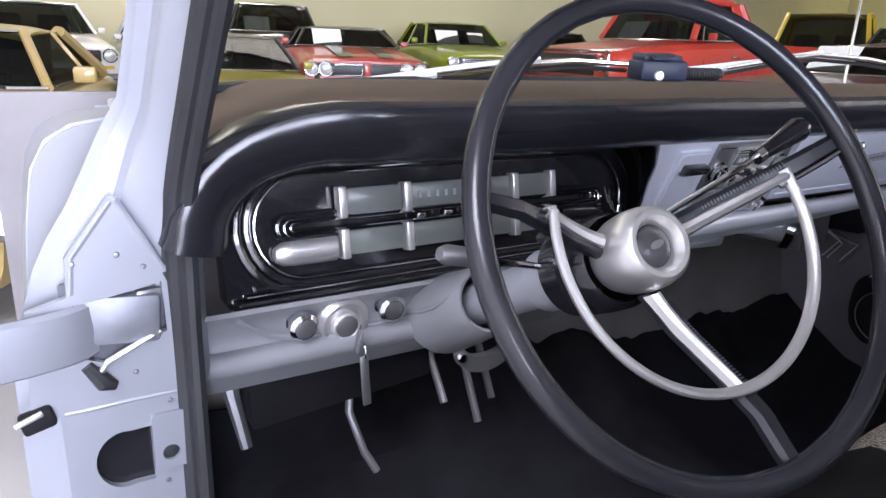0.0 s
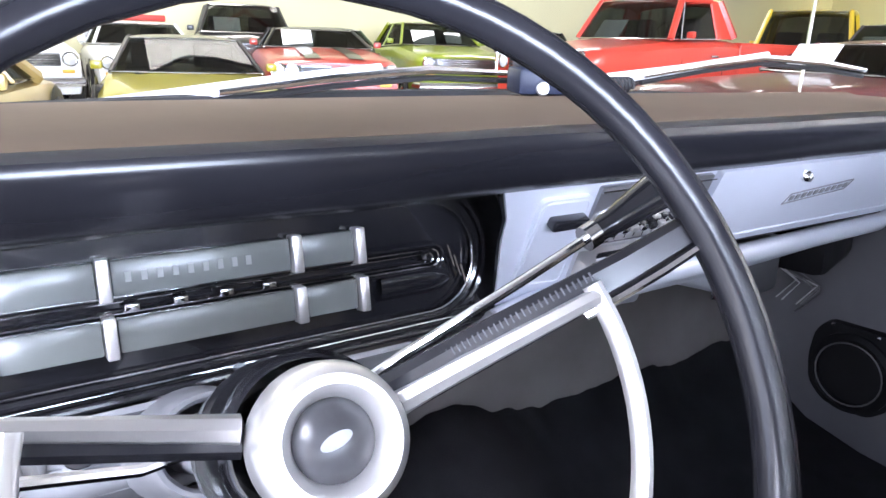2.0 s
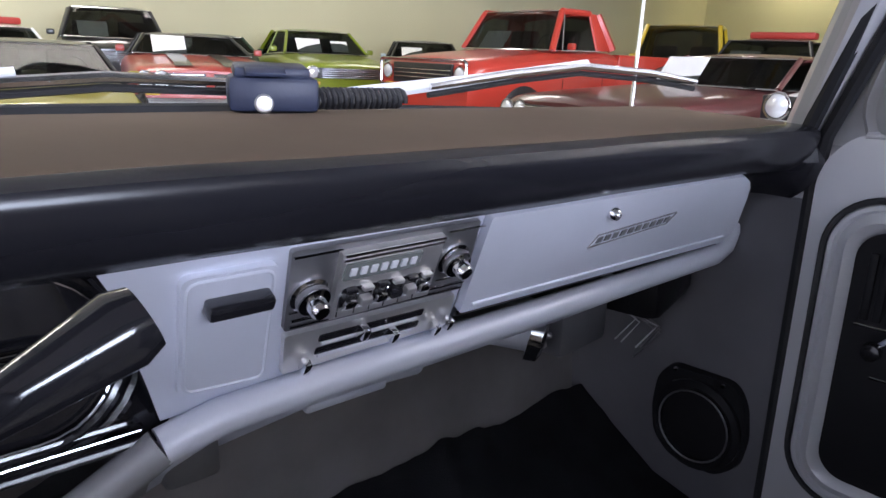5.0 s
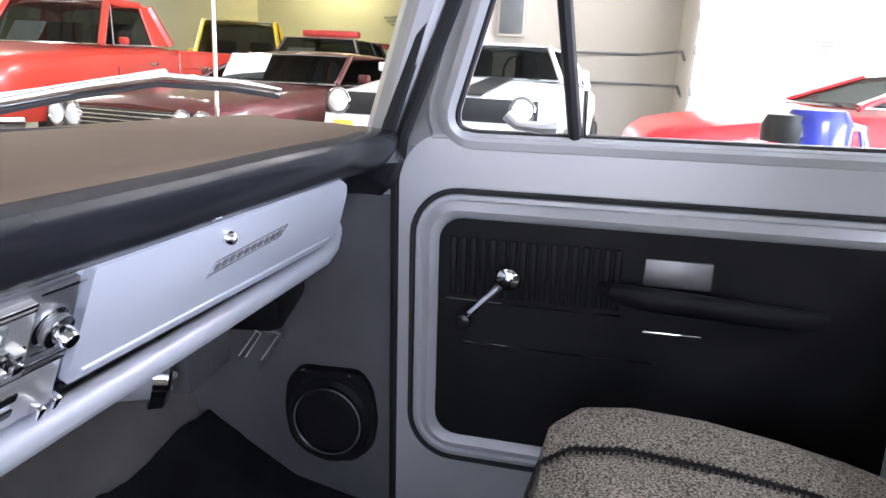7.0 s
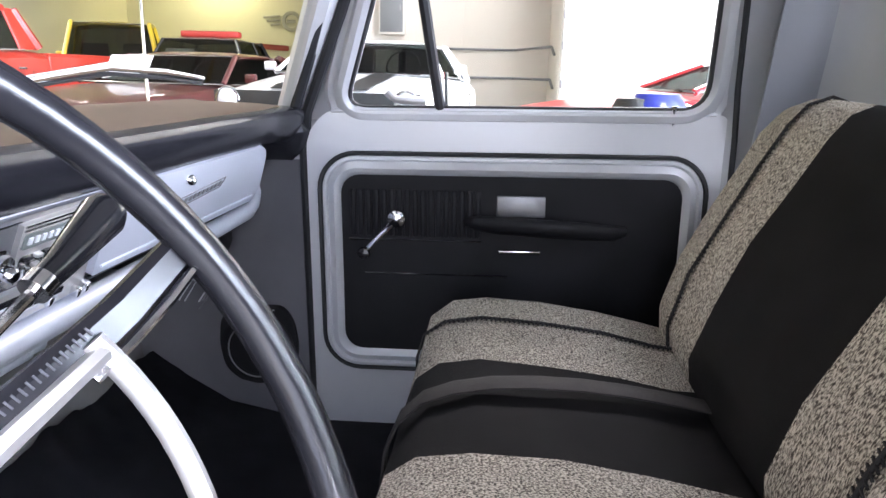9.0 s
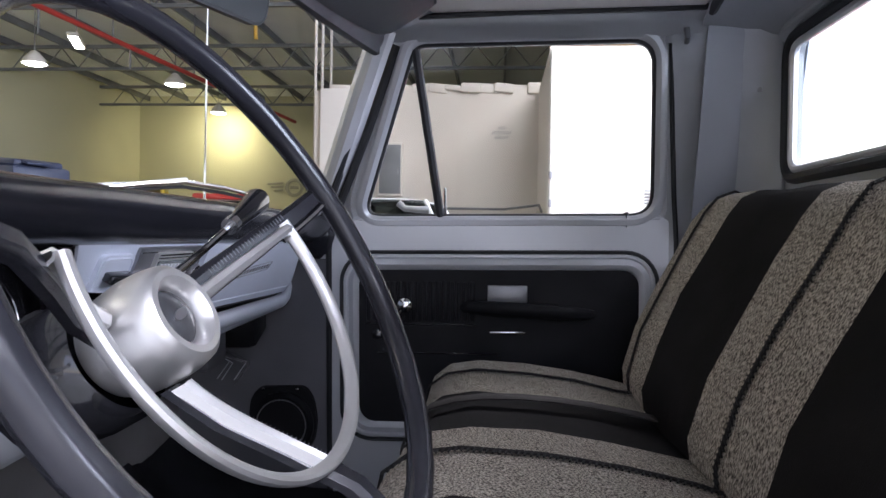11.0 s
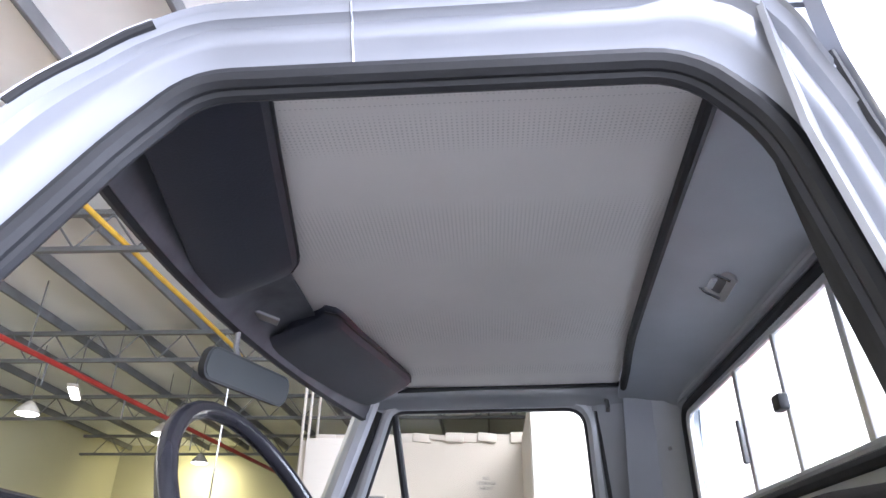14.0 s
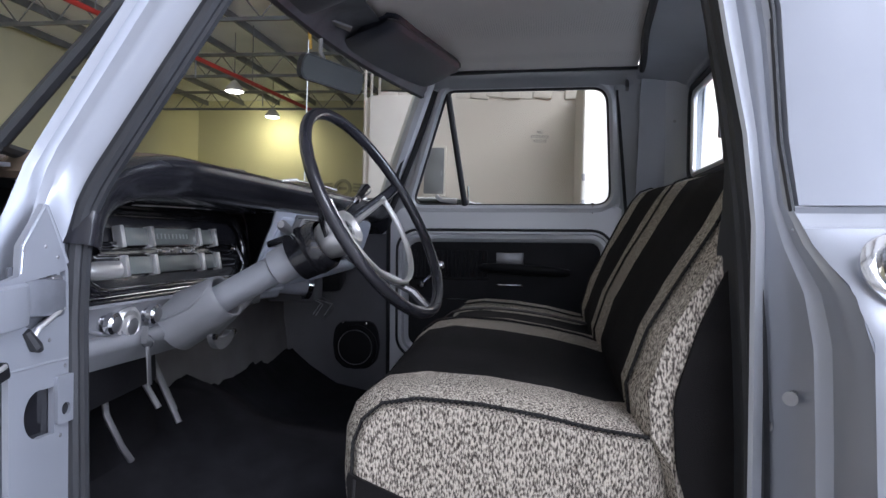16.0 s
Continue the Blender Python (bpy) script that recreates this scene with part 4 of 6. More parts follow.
def cab_side():
    nr = outward(OPEN, False)
    prof = [(-0.006, -0.010), (0.0, 0.001), (0.008, 0.004), (0.020, 0.009), (0.026, 0.015), (0.031, 0.018), (0.036, 0.0185), (0.046, 0.020), (0.049, 0.024), (0.051, 0.029), (0.056, 0.031), (0.060, 0.034)]

    def at(i, d, e):
        y, z = OPEN[i]
        x0 = xs(z)
        ee = e
        if e > 0:
            if y > 0 and z < 1.30:
                wide = span(PILLAR_OUT, z) - x0
                ee = e / 0.034 * (0.034 + (wide - 0.034) * sstep(1.30, 1.22, z))
                d = d * (1.45 - 0.85 * sstep(1.32, 1.18, z))
            elif y > 0 and d > 0:
                d = d * (1 + 0.45 * sstep(-0.02, 0.08, y))
            elif y < -0.3:
                k = sstep(-0.44, -0.54, y)
                ee = e / 0.034 * (0.034 + (span(REAR_X, z) - x0 - 0.034) * k)
                deep = max(0.02, span(REAR_Y, z) + y)
                d = d * (1 + (deep / 0.060 - 1) * k)
        return Vector((-x0 - ee, y + nr[i][0] * d, z + nr[i][1] * d))
    part("door_jamb", ring_sweep(OPEN, prof, at, False), SILVER, truck, "silver painted door opening with stepped edges")

    def lip(i, d, e):
        y, z = OPEN[i]
        k = 0.22 + 0.28 * sstep(-0.45, -0.60, y) * sstep(1.66, 1.45, z) + 0.5 * sstep(-0.45, -0.60, y) * sstep(1.30, 1.12, z)
        return at(i, d * k if d < 0 else d, e * k if e < 0 else e)
    part("seal_flange", ring_sweep(OPEN, [(-0.030, -0.075), (-0.018, -0.040), (-0.010, -0.006), (0.004, 0.004)], lip, False), RUBBER, truck, "black rubber lip inside the door opening")
    sl = part("door_opening_seal", tube([at(i, -0.002, -0.001) for i in range(len(OPEN))], 0.0125, 10), RUBBER, truck, "thick black rubber door seal")
    part("seal_lobe", tube([at(i, -0.012, -0.010) for i in range(len(OPEN))], 0.0085, 8), RUBBER, sl)
    idx = [i for i, (y, z) in enumerate(OPEN) if y > -0.02 and z > 1.34]
    part("drip_rail", tube([at(i, 0.063, 0.032) for i in idx], 0.006, 8), RUBBER, truck, "dark drip gutter along the windshield pillar")
    part("drip_trim", tube([at(i, 0.067, 0.034) for i in idx], 0.003, 6), CHROME, truck)
    # cap from the header step up to the roof
    idx = [i for i, (y, z) in enumerate(OPEN) if z > 1.585]
    rows = []
    for i in idx:
        p = at(i, 0.059, 0.0335)
        rows.append([p, p + Vector((-0.004, 0, 0.006)), p + Vector((0.004, 0, 0.012)), p + Vector((0.030, 0, 0.026)), p + Vector((0.060, 0, 0.042)), p + Vector((0.11, 0, 0.058))])
    inner = [[at(i, 0.004, -0.004), at(i, 0.03, -0.012), Vector((-0.700, min(0.05, OPEN[i][0]), 1.712))] for i in idx if -0.56 < OPEN[i][0] < 0.05]
    part("header_lining", grid(inner, 0.004), GREY_IN, truck, "grey painted lining over the driver door")
    part("roof_gutter", grid(rows, 0.004), SILVER, truck, "silver roof gutter over the door")
    top = [i for i, (y, z) in enumerate(OPEN) if z > 1.6595]
    ia = max((i for i in top if OPEN[i][0] > -0.25), key=lambda i: -OPEN[i][0])
    ib = min((i for i in top if OPEN[i][0] < -0.25), key=lambda i: -OPEN[i][0])
    part("header_weld", tube([at(ia, d, e).lerp(at(ib, d, e), 0.30) for d, e in prof[2:]], 0.0016, 5), SILVER, truck, "weld seam across the door header")
    # hinge pillar plate with its pocket and access hole
    front = lambda u, v, w: Vector((u, 0.2915 + w, v))
    out = [(-0.777, 0.50), (-0.777, 1.125), (-0.785, 1.146), (-0.817, 1.220), (-0.826, 1.222), (-0.838, 1.205), (-0.868, 1.166), (-0.870, 1.128), (-0.905, 1.118), (-0.912, 1.01), (-0.888, 1.005), (-0.884, 0.50)]
    pocket = [(-0.868, 1.066), (-0.866, 1.119), (-0.84, 1.122), (-0.802, 1.128), (-0.785, 1.132), (-0.783, 1.078), (-0.805, 1.072), (-0.842, 1.054)]
    oval = [(-0.807, 0.975), (-0.807, 0.911)] + [(-0.834 + 0.028 * math.cos(radians(a)), 0.943 + 0.0325 * math.sin(radians(a))) for a in range(-75, -286, -15)]
    hpn = part("hinge_plate", plate(out, [pocket, oval], front, 0.009), SILVER, truck, "silver hinge pillar plate with pocket and oval hole")
    # dark plates put shade behind the pocket and the oval hole
    part("pocket_shade", plate(rrect(0.104, 0.092, 0.004), [], lambda u, v, w: Vector((-0.824 + u, 0.3015 + w, 1.093 + v)), 0.003), DARKSTEEL, hpn)
    part("hole_shade", plate(rrect(0.075, 0.075, 0.004), [], lambda u, v, w: Vector((-0.834 + u, 0.3015 + w, 0.943 + v)), 0.003), GLOSS, hpn)
    hp = part("hinge_bracket", box((-0.826, 0.300, 1.097), (0.078, 0.02, 0.052), (0, 4, -6), 0.006), HINGE, truck, "dark steel door hinge with a silver arm")
    part("hinge_leaf", box((-0.797, 0.299, 1.103), (0.026, 0.012, 0.044), (0, 0, 10), 0.003), STEEL, hp)
    rows = []
    for x, y in ((-0.846, 0.298), (-0.858, 0.287), (-0.875, 0.279), (-0.91, 0.272), (-0.97, 0.268), (-1.06, 0.266)):
        k = 0.4 * (x + 0.846)
        rows.append([(x, y + 0.006, 1.062 + k * 0.1), (x, y, 1.066 + k * 0.1), (x, y - 0.002, 1.092 + k * 0.1), (x, y, 1.116 + k * 0.1), (x, y + 0.006, 1.120 + k * 0.1)])
    part("hinge_arm", grid(rows, 0.006), SILVER, hp, "broad silver hinge arm")
    part("hinge_pin", tube([(-0.848, 0.288, 1.048), (-0.842, 0.286, 1.058), (-0.810, 0.288, 1.072), (-0.790, 0.291, 1.080)], 0.0032, 8), ALLOY, hp)
    part("hinge_spring", tube([(-0.860, 0.290, 1.056), (-0.846, 0.288, 1.035), (-0.836, 0.289, 1.030)], [0.006, 0.009, 0.005], 8), RUBBER, hp)
    cb = part("check_bracket", plate(rrect(0.034, 0.066, 0.004), [arc2(0.0, -0.014, 0.009, 14)], lambda u, v, w: Vector((-0.790 + u, 0.286 + w, 0.955 + v)), 0.005), SILVER, truck, "small pressed check bracket")
    # black disc paints the dark inside the bracket's hole
    part("bolt_hole_shade", lathe([(0, 0.001), (0.007, 0.001), (0.009, 0)], pose(-0.790, 0.290, 0.941, 90, 0, 0), 10), RUBBER, cb)
    for x, z in ((-0.816, 1.039), (-0.823, 1.165), (-0.80, 1.150), (-0.786, 0.9995), (-0.795, 0.905), (-0.862, 1.160)):
        part("jamb_bolt", lathe([(0, 0.002), (0.0022, 0.0015), (0.003, 0)], pose(x, 0.2915, z, 90, 0, 0), 8), STEEL, truck)
    part("jamb_rib", tube([(-0.779, 0.293, 1.008), (-0.82, 0.2925, 1.009), (-0.86, 0.2925, 1.008), (-0.884, 0.293, 1.008)], 0.0026, 8), SILVER, truck)
    part("jamb_rib", tube([(-0.820, 0.294, 1.219), (-0.800, 0.2935, 1.182), (-0.780, 0.294, 1.142)], 0.0035, 8), SILVER, truck)
    part("jamb_rib", tube([(-0.824, 0.294, 1.217), (-0.843, 0.2935, 1.192), (-0.862, 0.294, 1.166), (-0.866, 0.294, 1.130)], 0.0035, 8), SILVER, truck)
    part("jamb_clip", box((-0.907, 0.290, 1.010), (0.030, 0.014, 0.022), (0, -14, 0), 0.004), VINYL, truck, "dark clip in the hinge pillar")
    part("clip_tongue", box((-0.914, 0.281, 1.016), (0.026, 0.004, 0.006), (0, -20, 0), 0.0015), ALLOY, truck)
    # striker on the rear jamb
    st = part("striker", tube([(-0.790, -0.664, 1.003), (-0.812, -0.652, 1.003), (-0.826, -0.645, 1.004), (-0.836, -0.640, 1.004)], [0.010, 0.006, 0.006, 0.0085], 12), STEEL, truck, "chrome door striker bolt")
    part("striker_plate", plate(rounded([(-0.772, 0.91), (-0.792, 0.93), (-0.793, 1.075), (-0.775, 1.14), (-0.768, 1.12)], 0.006), [], lambda u, v, w: Vector((u, -0.6335 + 0.45 * (u + 0.772) - w, v)), 0.006), SILVER_IN, truck)
    part("striker_screw", lathe([(0, 0.003), (0.006, 0.002), (0.007, 0)], pose(-0.782, -0.637, 0.958, -90, 0, 0), 10), STEEL, truck)
    # outer skin behind the door: upper quarter, belt groove, shoulder and fuel cap
    rows = []
    for z in (0.45, 0.7, 0.92, 1.02, 1.08, 1.11, 1.135, 1.155, 1.175, 1.195):
        x, y = span(REAR_X, z), span(REAR_Y, z)
        rows.append([(-x, -y, z), (-x - 0.004, -y - 0.012, z), (-x - 0.006, -y - 0.06, z), (-x - 0.006, -0.85, z), (-x, -0.93, z), (-x + 0.05, -0.955, z)])
    part("cab_corner", grid(rows, 0.004), SILVER, truck, "silver cab corner with a fuel cap")
    part("belt_groove", grid([[(-0.808, y0, 1.192), (-0.796, y0 - 0.004, 1.196), (-0.794, y0 - 0.004, 1.214), (-0.800, y0, 1.222)] for y0 in (-0.648, -0.70, -0.80, -0.90)], 0.003), GREY_IN, truck, "dark belt groove between cab and shoulder")
    rows = []
    for z in (1.222, 1.30, 1.38, 1.46, 1.55, 1.63, 1.69, 1.735):
        x, y = span(REAR_X, z), span(REAR_Y, z) + 0.004
        rows.append([(-x + 0.012, -y + 0.002, z), (-x - 0.002, -y - 0.006, z), (-x - 0.006, -y - 0.05, z), (-x - 0.004, -0.78, z), (-x + 0.02, -0.85, z), (-x + 0.10, -0.895, z)])
    part("cab_quarter", grid(rows, 0.004), SILVER, truck, "silver upper cab quarter")
    part("quarter_gap", tube([(-span(REAR_X, z) + 0.002, -span(REAR_Y, z) - 0.001, z) for z in (1.215, 1.30, 1.38, 1.46, 1.55, 1.63)], 0.004, 6), RUBBER, truck)
    fc = part("fuel_cap", lathe([(0.046, 0), (0.047, 0.006), (0.042, 0.009), (0.033, 0.010), (0.031, 0.026), (0.026, 0.031), (0.010, 0.032), (0, 0.032)], look((-0.874, -0.738, 1.148), (0.0, -0.66, 0.60)), 32), CHROME, truck, "chrome fuel filler cap")
    # right side outer quarter
    rows = []
    for z, x in ((0.45, 0.91), (0.95, 0.915), (1.17, 0.88), (1.22, 0.84), (1.50, 0.755), (1.72, 0.69)):
        rows.append([(x, -0.68, z), (x, -0.80, z), (x - 0.03, -0.86, z), (x - 0.07, -0.875, z)])
    part("cab_quarter", grid(rows, 0.006), SILVER, truck)
    part("rocker", box((-0.83, -0.17, 0.545), (0.14, 0.95, 0.09), (0, 0, 0), 0.015), SILVER, truck)


def cab_rear_and_roof():
    # rear wall with the sliding window
    hole = rounded([(-0.655, 1.376), (0.655, 1.376), (0.645, 1.672), (-0.645, 1.672)], 0.05, 5)
    rw = part("rear_wall", plate([(-0.74, 0.58), (0.74, 0.58), (0.70, 1.72), (-0.70, 1.72)], [hole], lambda u, v, w: Vector((u, -0.835 - w, v)), 0.03), GREY_IN, truck, "grey painted rear cab wall")
    win = new("rear_window")
    win.parent = truck
    tagged(win, "sliding rear window with bright aluminium mullions")
    part("window_seal", tube([(a, -0.832, b) for a, b in hole], 0.012, 8, True), RUBBER, win)
    inner = rounded([(-0.635, 1.394), (0.635, 1.394), (0.628, 1.655), (-0.628, 1.655)], 0.035, 5)
    part("window_rim", tube([(a, -0.836, b) for a, b in inner], 0.009, 8, True), ALLOY, win)
    for x, r in ((0.236, 0.012), (0.010, 0.009), (-0.235, 0.012), (-0.45, 0.009)):
        part("mullion", box((x, -0.838, 1.524), (r * 1.6, 0.016, 0.262), (0, 0, 0), 0.003), ALLOY, win)
    part("slider_latch", box((0.012, -0.822, 1.52), (0.035, 0.02, 0.03), (0, 0, 0), 0.005), RUBBER, win)
    part("slider_pull", box((0.240, -0.824, 1.50), (0.016, 0.012, 0.09), (0, 0, 0), 0.004), STEEL, win)
    g = part("pane", plate(inner, [], lambda u, v, w: Vector((u, -0.843 - w, v)), 0.004), GLASS, win)
    g.visible_shadow = False
    # quarters inside
    for sx in (-1, 1):
        rows = []
        for z in (0.60, 0.9, 1.2, 1.31, 1.42, 1.55, 1.65, 1.72):
            xe = (xr(z) if z > 1.31 else 0.866) + 0.004 if sx > 0 else min(0.765, span(REAR_X, z) - 0.03)
            ye = -0.655 + 0.045 * sstep(1.3, 1.7, z) if sx > 0 else -0.648 + 0.05 * sstep(1.2, 1.6, z)
            xw, row = (0.66 if sx > 0 else 0.64), [(sx * (xe + 0.030), ye + 0.035, z), (sx * (xe + 0.006), ye + 0.012, z)]
            for k in range(11):
                a = radians(90 * k / 10)
                row.append((sx * (xw + (xe - xw) * max(0.0, math.cos(a))), ye - (0.832 + ye) * math.sin(a), z))
            rows.append(row)
        part("quarter_panel", grid(rows, 0.006), GREY_IN, truck, "smooth grey inner cab corner")
    part("coat_hook", tube([(0.694, -0.634, 1.714), (0.682, -0.634, 1.711), (0.678, -0.634, 1.690), (0.688, -0.634, 1.682)], 0.006, 8), STEEL, truck)
    part("quarter_screw", lathe([(0, 0.004), (0.005, 0.003), (0.006, 0)], look((0.672, -0.785, 1.574), (1.0, -1.0, 1.574)), 8), STEEL, truck)
    # band from the rear wall up to the headliner
    rows = []
    for y, z in ((-0.834, 1.690), (-0.826, 1.716), (-0.79, 1.738), (-0.72, 1.748), (-0.668, 1.750)):
        rows.append([(-0.70 + 1.40 * k / 12, y + 0.10 * (1 - k / 12) * sstep(-0.834, -0.668, y), z - 0.03 * sstep(0.6, 0.7, abs(-0.70 + 1.40 * k / 12)) + 0.002 * (y > -0.7)) for k in range(13)])
    part("rear_header", grid(rows, 0.006), GREY_IN, truck, "grey painted rear roof band")
    part("rear_header_bead", tube([(-0.66, -0.826, 1.698), (0.66, -0.826, 1.698)], 0.008, 8), GREY_IN, truck)
    dmm = look((-0.045, -0.728, 1.738), (-0.035, -0.775, 1.79), 12)
    dp = lambda u, v, w: dmm @ Vector((u, v, w))
    dm = part("dome_light", plate(rrect(0.082, 0.072, 0.012), [rrect(0.050, 0.042, 0.008)], lambda u, v, w: dp(u, v, w - 0.004), 0.006), ALLOY, truck, "chrome dome light base")
    part("dome_lens", plate(rrect(0.052, 0.044, 0.008), [], lambda u, v, w: dp(u, v, w - 0.003), 0.003), STEEL, dm)
    part("dome_bulb", tube([dp(-0.014, 0, 0.005), dp(0.014, 0, 0.005)], 0.006, 8), WHITEP, dm)
    for dx in (-0.030, 0.030):
        part("dome_clip", tube([dp(dx, -0.026, 0.003), dp(dx, 0, 0.008), dp(dx, 0.026, 0.003)], 0.003, 6), CHROME, dm)
    # headliner with its trim strips
    rows = []
    for j in range(9):
        y = -0.662 + 0.75 * j / 8
        rows.append([(-0.655 + 1.31 * k / 14 - 0.05 * (k == 0), y + 0.09 * (1 - k / 14) * (1 - j / 8), 1.752 - 0.035 * (k == 0) + 0.014 * (1 - (k / 7 - 1) ** 2) + 0.003 * noise.noise(Vector((k, j, 0)))) for k in range(15)])
    part("headliner", grid(rows, 0.004), HEADLINER, truck, "grey perforated board headliner")
    part("headliner_strip", tube([(-0.65 + 1.295 * k / 10, -0.572 - 0.088 * k / 10 - 0.016 * sstep(0.7, 1.0, k / 10), 1.738 + 0.013 * (1 - (k / 5 - 1) ** 2)) for k in range(11)], 0.011, 8), RUBBER, truck)
    for sx in (1,):
        part("headliner_strip", tube([(sx * 0.645, -0.672, 1.747), (sx * 0.652, -0.3, 1.748), (sx * 0.645, 0.03, 1.740)], 0.0105, 8, squash=0.6), RUBBER, truck)
        rows = []
        for y in (-0.69, -0.52, -0.30, -0.07, 0.05):
            rows.append([(sx * a, y, z) for a, z in ((0.648, 1.742), (0.672, 1.738), (0.690, 1.728), (0.698, 1.712), (0.706, 1.706))])
        part("side_header", grid(rows, 0.005), GREY_IN, truck, "grey painted roof rail over the door")
        for y in (-0.075, -0.518):
            part("header_seam", tube([(0.670, y, 1.738), (0.690, y, 1.727), (0.699, y, 1.709)], 0.002, 5), RUBBER, truck)
    # roof skin
    rows = []
    for j in range(11):
        row = []
        for k in range(17):
            x = -0.685 + 1.37 * k / 16
            yf = 0.215 - 0.03 * (x / 0.64) - 0.085 * (x / 0.64) ** 2
            y = -0.90 + (yf + 0.90) * j / 10
            e = max(abs(x) / 0.685, 1 - j / 5 if j < 5 else 0)
            row.append((x * (1 - 0.06 * sstep(0.5, 1.0, j / 10)), y, 1.826 - 0.034 * e ** 6 - 0.012 * (x / 0.72) ** 2 - 0.088 * sstep(0.70, 1.02, j / 10) - 0.06 * sstep(0.12, 0.0, j / 10)))
        rows.append(row)
    part("roof", grid(rows, 0.004), SILVER, truck, "silver painted cab roof")


def ws_top(x):
    return Vector((x, 0.195 - 0.055 * (x / 0.64) - 0.075 * (x / 0.64) ** 2, 1.692 - 0.014 * (x / 0.64) ** 2))


def ws_base(x):
    return Vector((x, 0.600 - 0.22 * (x / 0.82) ** 2 - 0.10 * max(0.0, x / 0.82) ** 8, 1.322 - 0.012 * (x / 0.82) ** 2))


def windshield_and_front():
    rows = []
    for j in range(7):
        t = j / 6
        rows.append([ws_base(0.8425 * s + 0.0125).lerp(ws_top(0.6675 * s + 0.0225), t) for s in [-1 + 2 * k / 24 for k in range(25)]])
    g = part("windshield", grid(rows), GLASS, truck)
    g.visible_shadow = False
    part("windshield_gasket", tube([ws_top(-0.68 + 1.37 * k / 24) for k in range(25)], 0.013, 8), RUBBER, truck)
    part("windshield_gasket", tube([ws_base(-0.775 + 1.615 * k / 24) + Vector((0, 0.005, -0.004)) for k in range(25)], 0.010, 8), RUBBER, truck)
    for sx in (-1, 1):
        a, b = ws_base(0.855 if sx > 0 else -0.775), ws_top(0.692 if sx > 0 else -0.648)
        part("windshield_gasket", tube([a, a.lerp(b, 0.5), b], 0.012, 8), RUBBER, truck)
    # right windshield pillar inside
    A, B = Vector((0.875, 0.235, 1.285)), Vector((0.655, 0.03, 1.715))
    rows = []
    for t in (0, 0.15, 0.5, 0.85, 1.0):
        p = A.lerp(B, t)
        rows.append([p + Vector(v) for v in ((0.020, 0.040, 0.012), (0.004, 0.036, 0.006), (-0.008, 0.026, 0.0), (-0.012, 0.008, -0.006), (-0.004, -0.012, -0.004), (0.02, -0.022, 0.0))])
    part("windshield_pillar", grid(rows, 0.006), GREY_DOOR, truck, "grey painted windshield pillar")
    rows = []
    for k in range(9):
        z = 1.285 + 0.445 * k / 8
        yf, yp = 0.165 - (z - 1.308) * 0.390, 0.262 - (z - 1.285) * 0.477
        rows.append([(xr(z) + 0.030, yf - 0.02, z), (xr(z) + 0.026, yf + 0.01, z), (xr(z) + 0.026, yp - 0.045, z), (xr(z) + 0.030, yp - 0.025, z)])
    part("pillar_web", grid(rows, 0.004), GREY_DOOR, truck)
    # front header inside
    rows = []
    for k in range(15):
        x = -0.69 + 1.35 * k / 14
        p = ws_top(x)
        rows.append([p + Vector((0, -0.006, -0.006)), Vector((x, p.y - 0.035, 1.722)), Vector((x, p.y - 0.075, 1.738)), Vector((x, min(0.06, p.y - 0.05), 1.748))])
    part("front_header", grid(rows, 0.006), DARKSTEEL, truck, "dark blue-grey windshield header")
    # visors
    front_d, back_d = [(-0.665, 0.104, 1.705), (-0.45, 0.150, 1.707), (-0.25, 0.190, 1.704), (-0.10, 0.212, 1.700)], [(-0.69, -0.058, 1.738), (-0.49, -0.022, 1.741), (-0.30, 0.010, 1.742), (-0.145, 0.036, 1.742)]
    front_p, back_p = [(0.105, 0.190, 1.700), (0.30, 0.142, 1.700), (0.48, 0.092, 1.700), (0.640, 0.030, 1.700)], [(0.050, 0.018, 1.742), (0.20, -0.012, 1.744), (0.38, -0.060, 1.744), (0.545, -0.104, 1.742)]

    def along(line, s):
        k = min(2, int(s * 3))
        return Vector(line[k]).lerp(Vector(line[k + 1]), s * 3 - k)
    for fl, bl in ((front_d, back_d), (front_p, back_p)):
        rows = []
        n = 18
        for ty, th in ((0.0, 0.002), (0.04, 0.012), (0.30, 0.016), (0.70, 0.016), (0.95, 0.012), (1.0, 0.002)):
            row = []
            for k in range(n + 1):
                sx = k / n
                q = max(0.0, 1 - min(sx, 1 - sx) / 0.10) ** 2
                t = 0.5 + (ty - 0.5) * (1 - 0.20 * q)
                row.append(along(fl, sx).lerp(along(bl, sx), t) + Vector((0, 0, -th * (1 - 0.6 * q))))
            rows.append(row)
        up = [[p + Vector((0, 0, 0.020)) for p in r] for r in rows]
        bm = grid(rows)
        grid(up[::-1], bm=bm)
        v = part("sun_visor", bm, VISOR, truck, "black vinyl sun visor folded up")
        part("visor_piping", tube([r + Vector((0, -0.001, 0.002)) for r in rows[-1]], 0.0035, 6), RUBBER, v)
    part("visor_bracket", box((0.005, 0.150, 1.716), (0.032, 0.075, 0.006), (16, 0, 24), 0.002), STEEL, truck, "bright steel visor bracket")
    part("visor_screw", lathe([(0, 0.004), (0.005, 0.003), (0.006, 0)], pose(0.028, 0.185, 1.700, 180, 0, 0), 8), CHROME, truck)
    part("visor_rod", tube([(0.005, 0.205, 1.692), (0.06, 0.195, 1.694), (0.13, 0.180, 1.697)], 0.005, 8), RUBBER, truck)
    part("visor_rod", tube([(0.0, 0.205, 1.692), (-0.06, 0.210, 1.694), (-0.14, 0.200, 1.698)], 0.005, 8), RUBBER, truck)
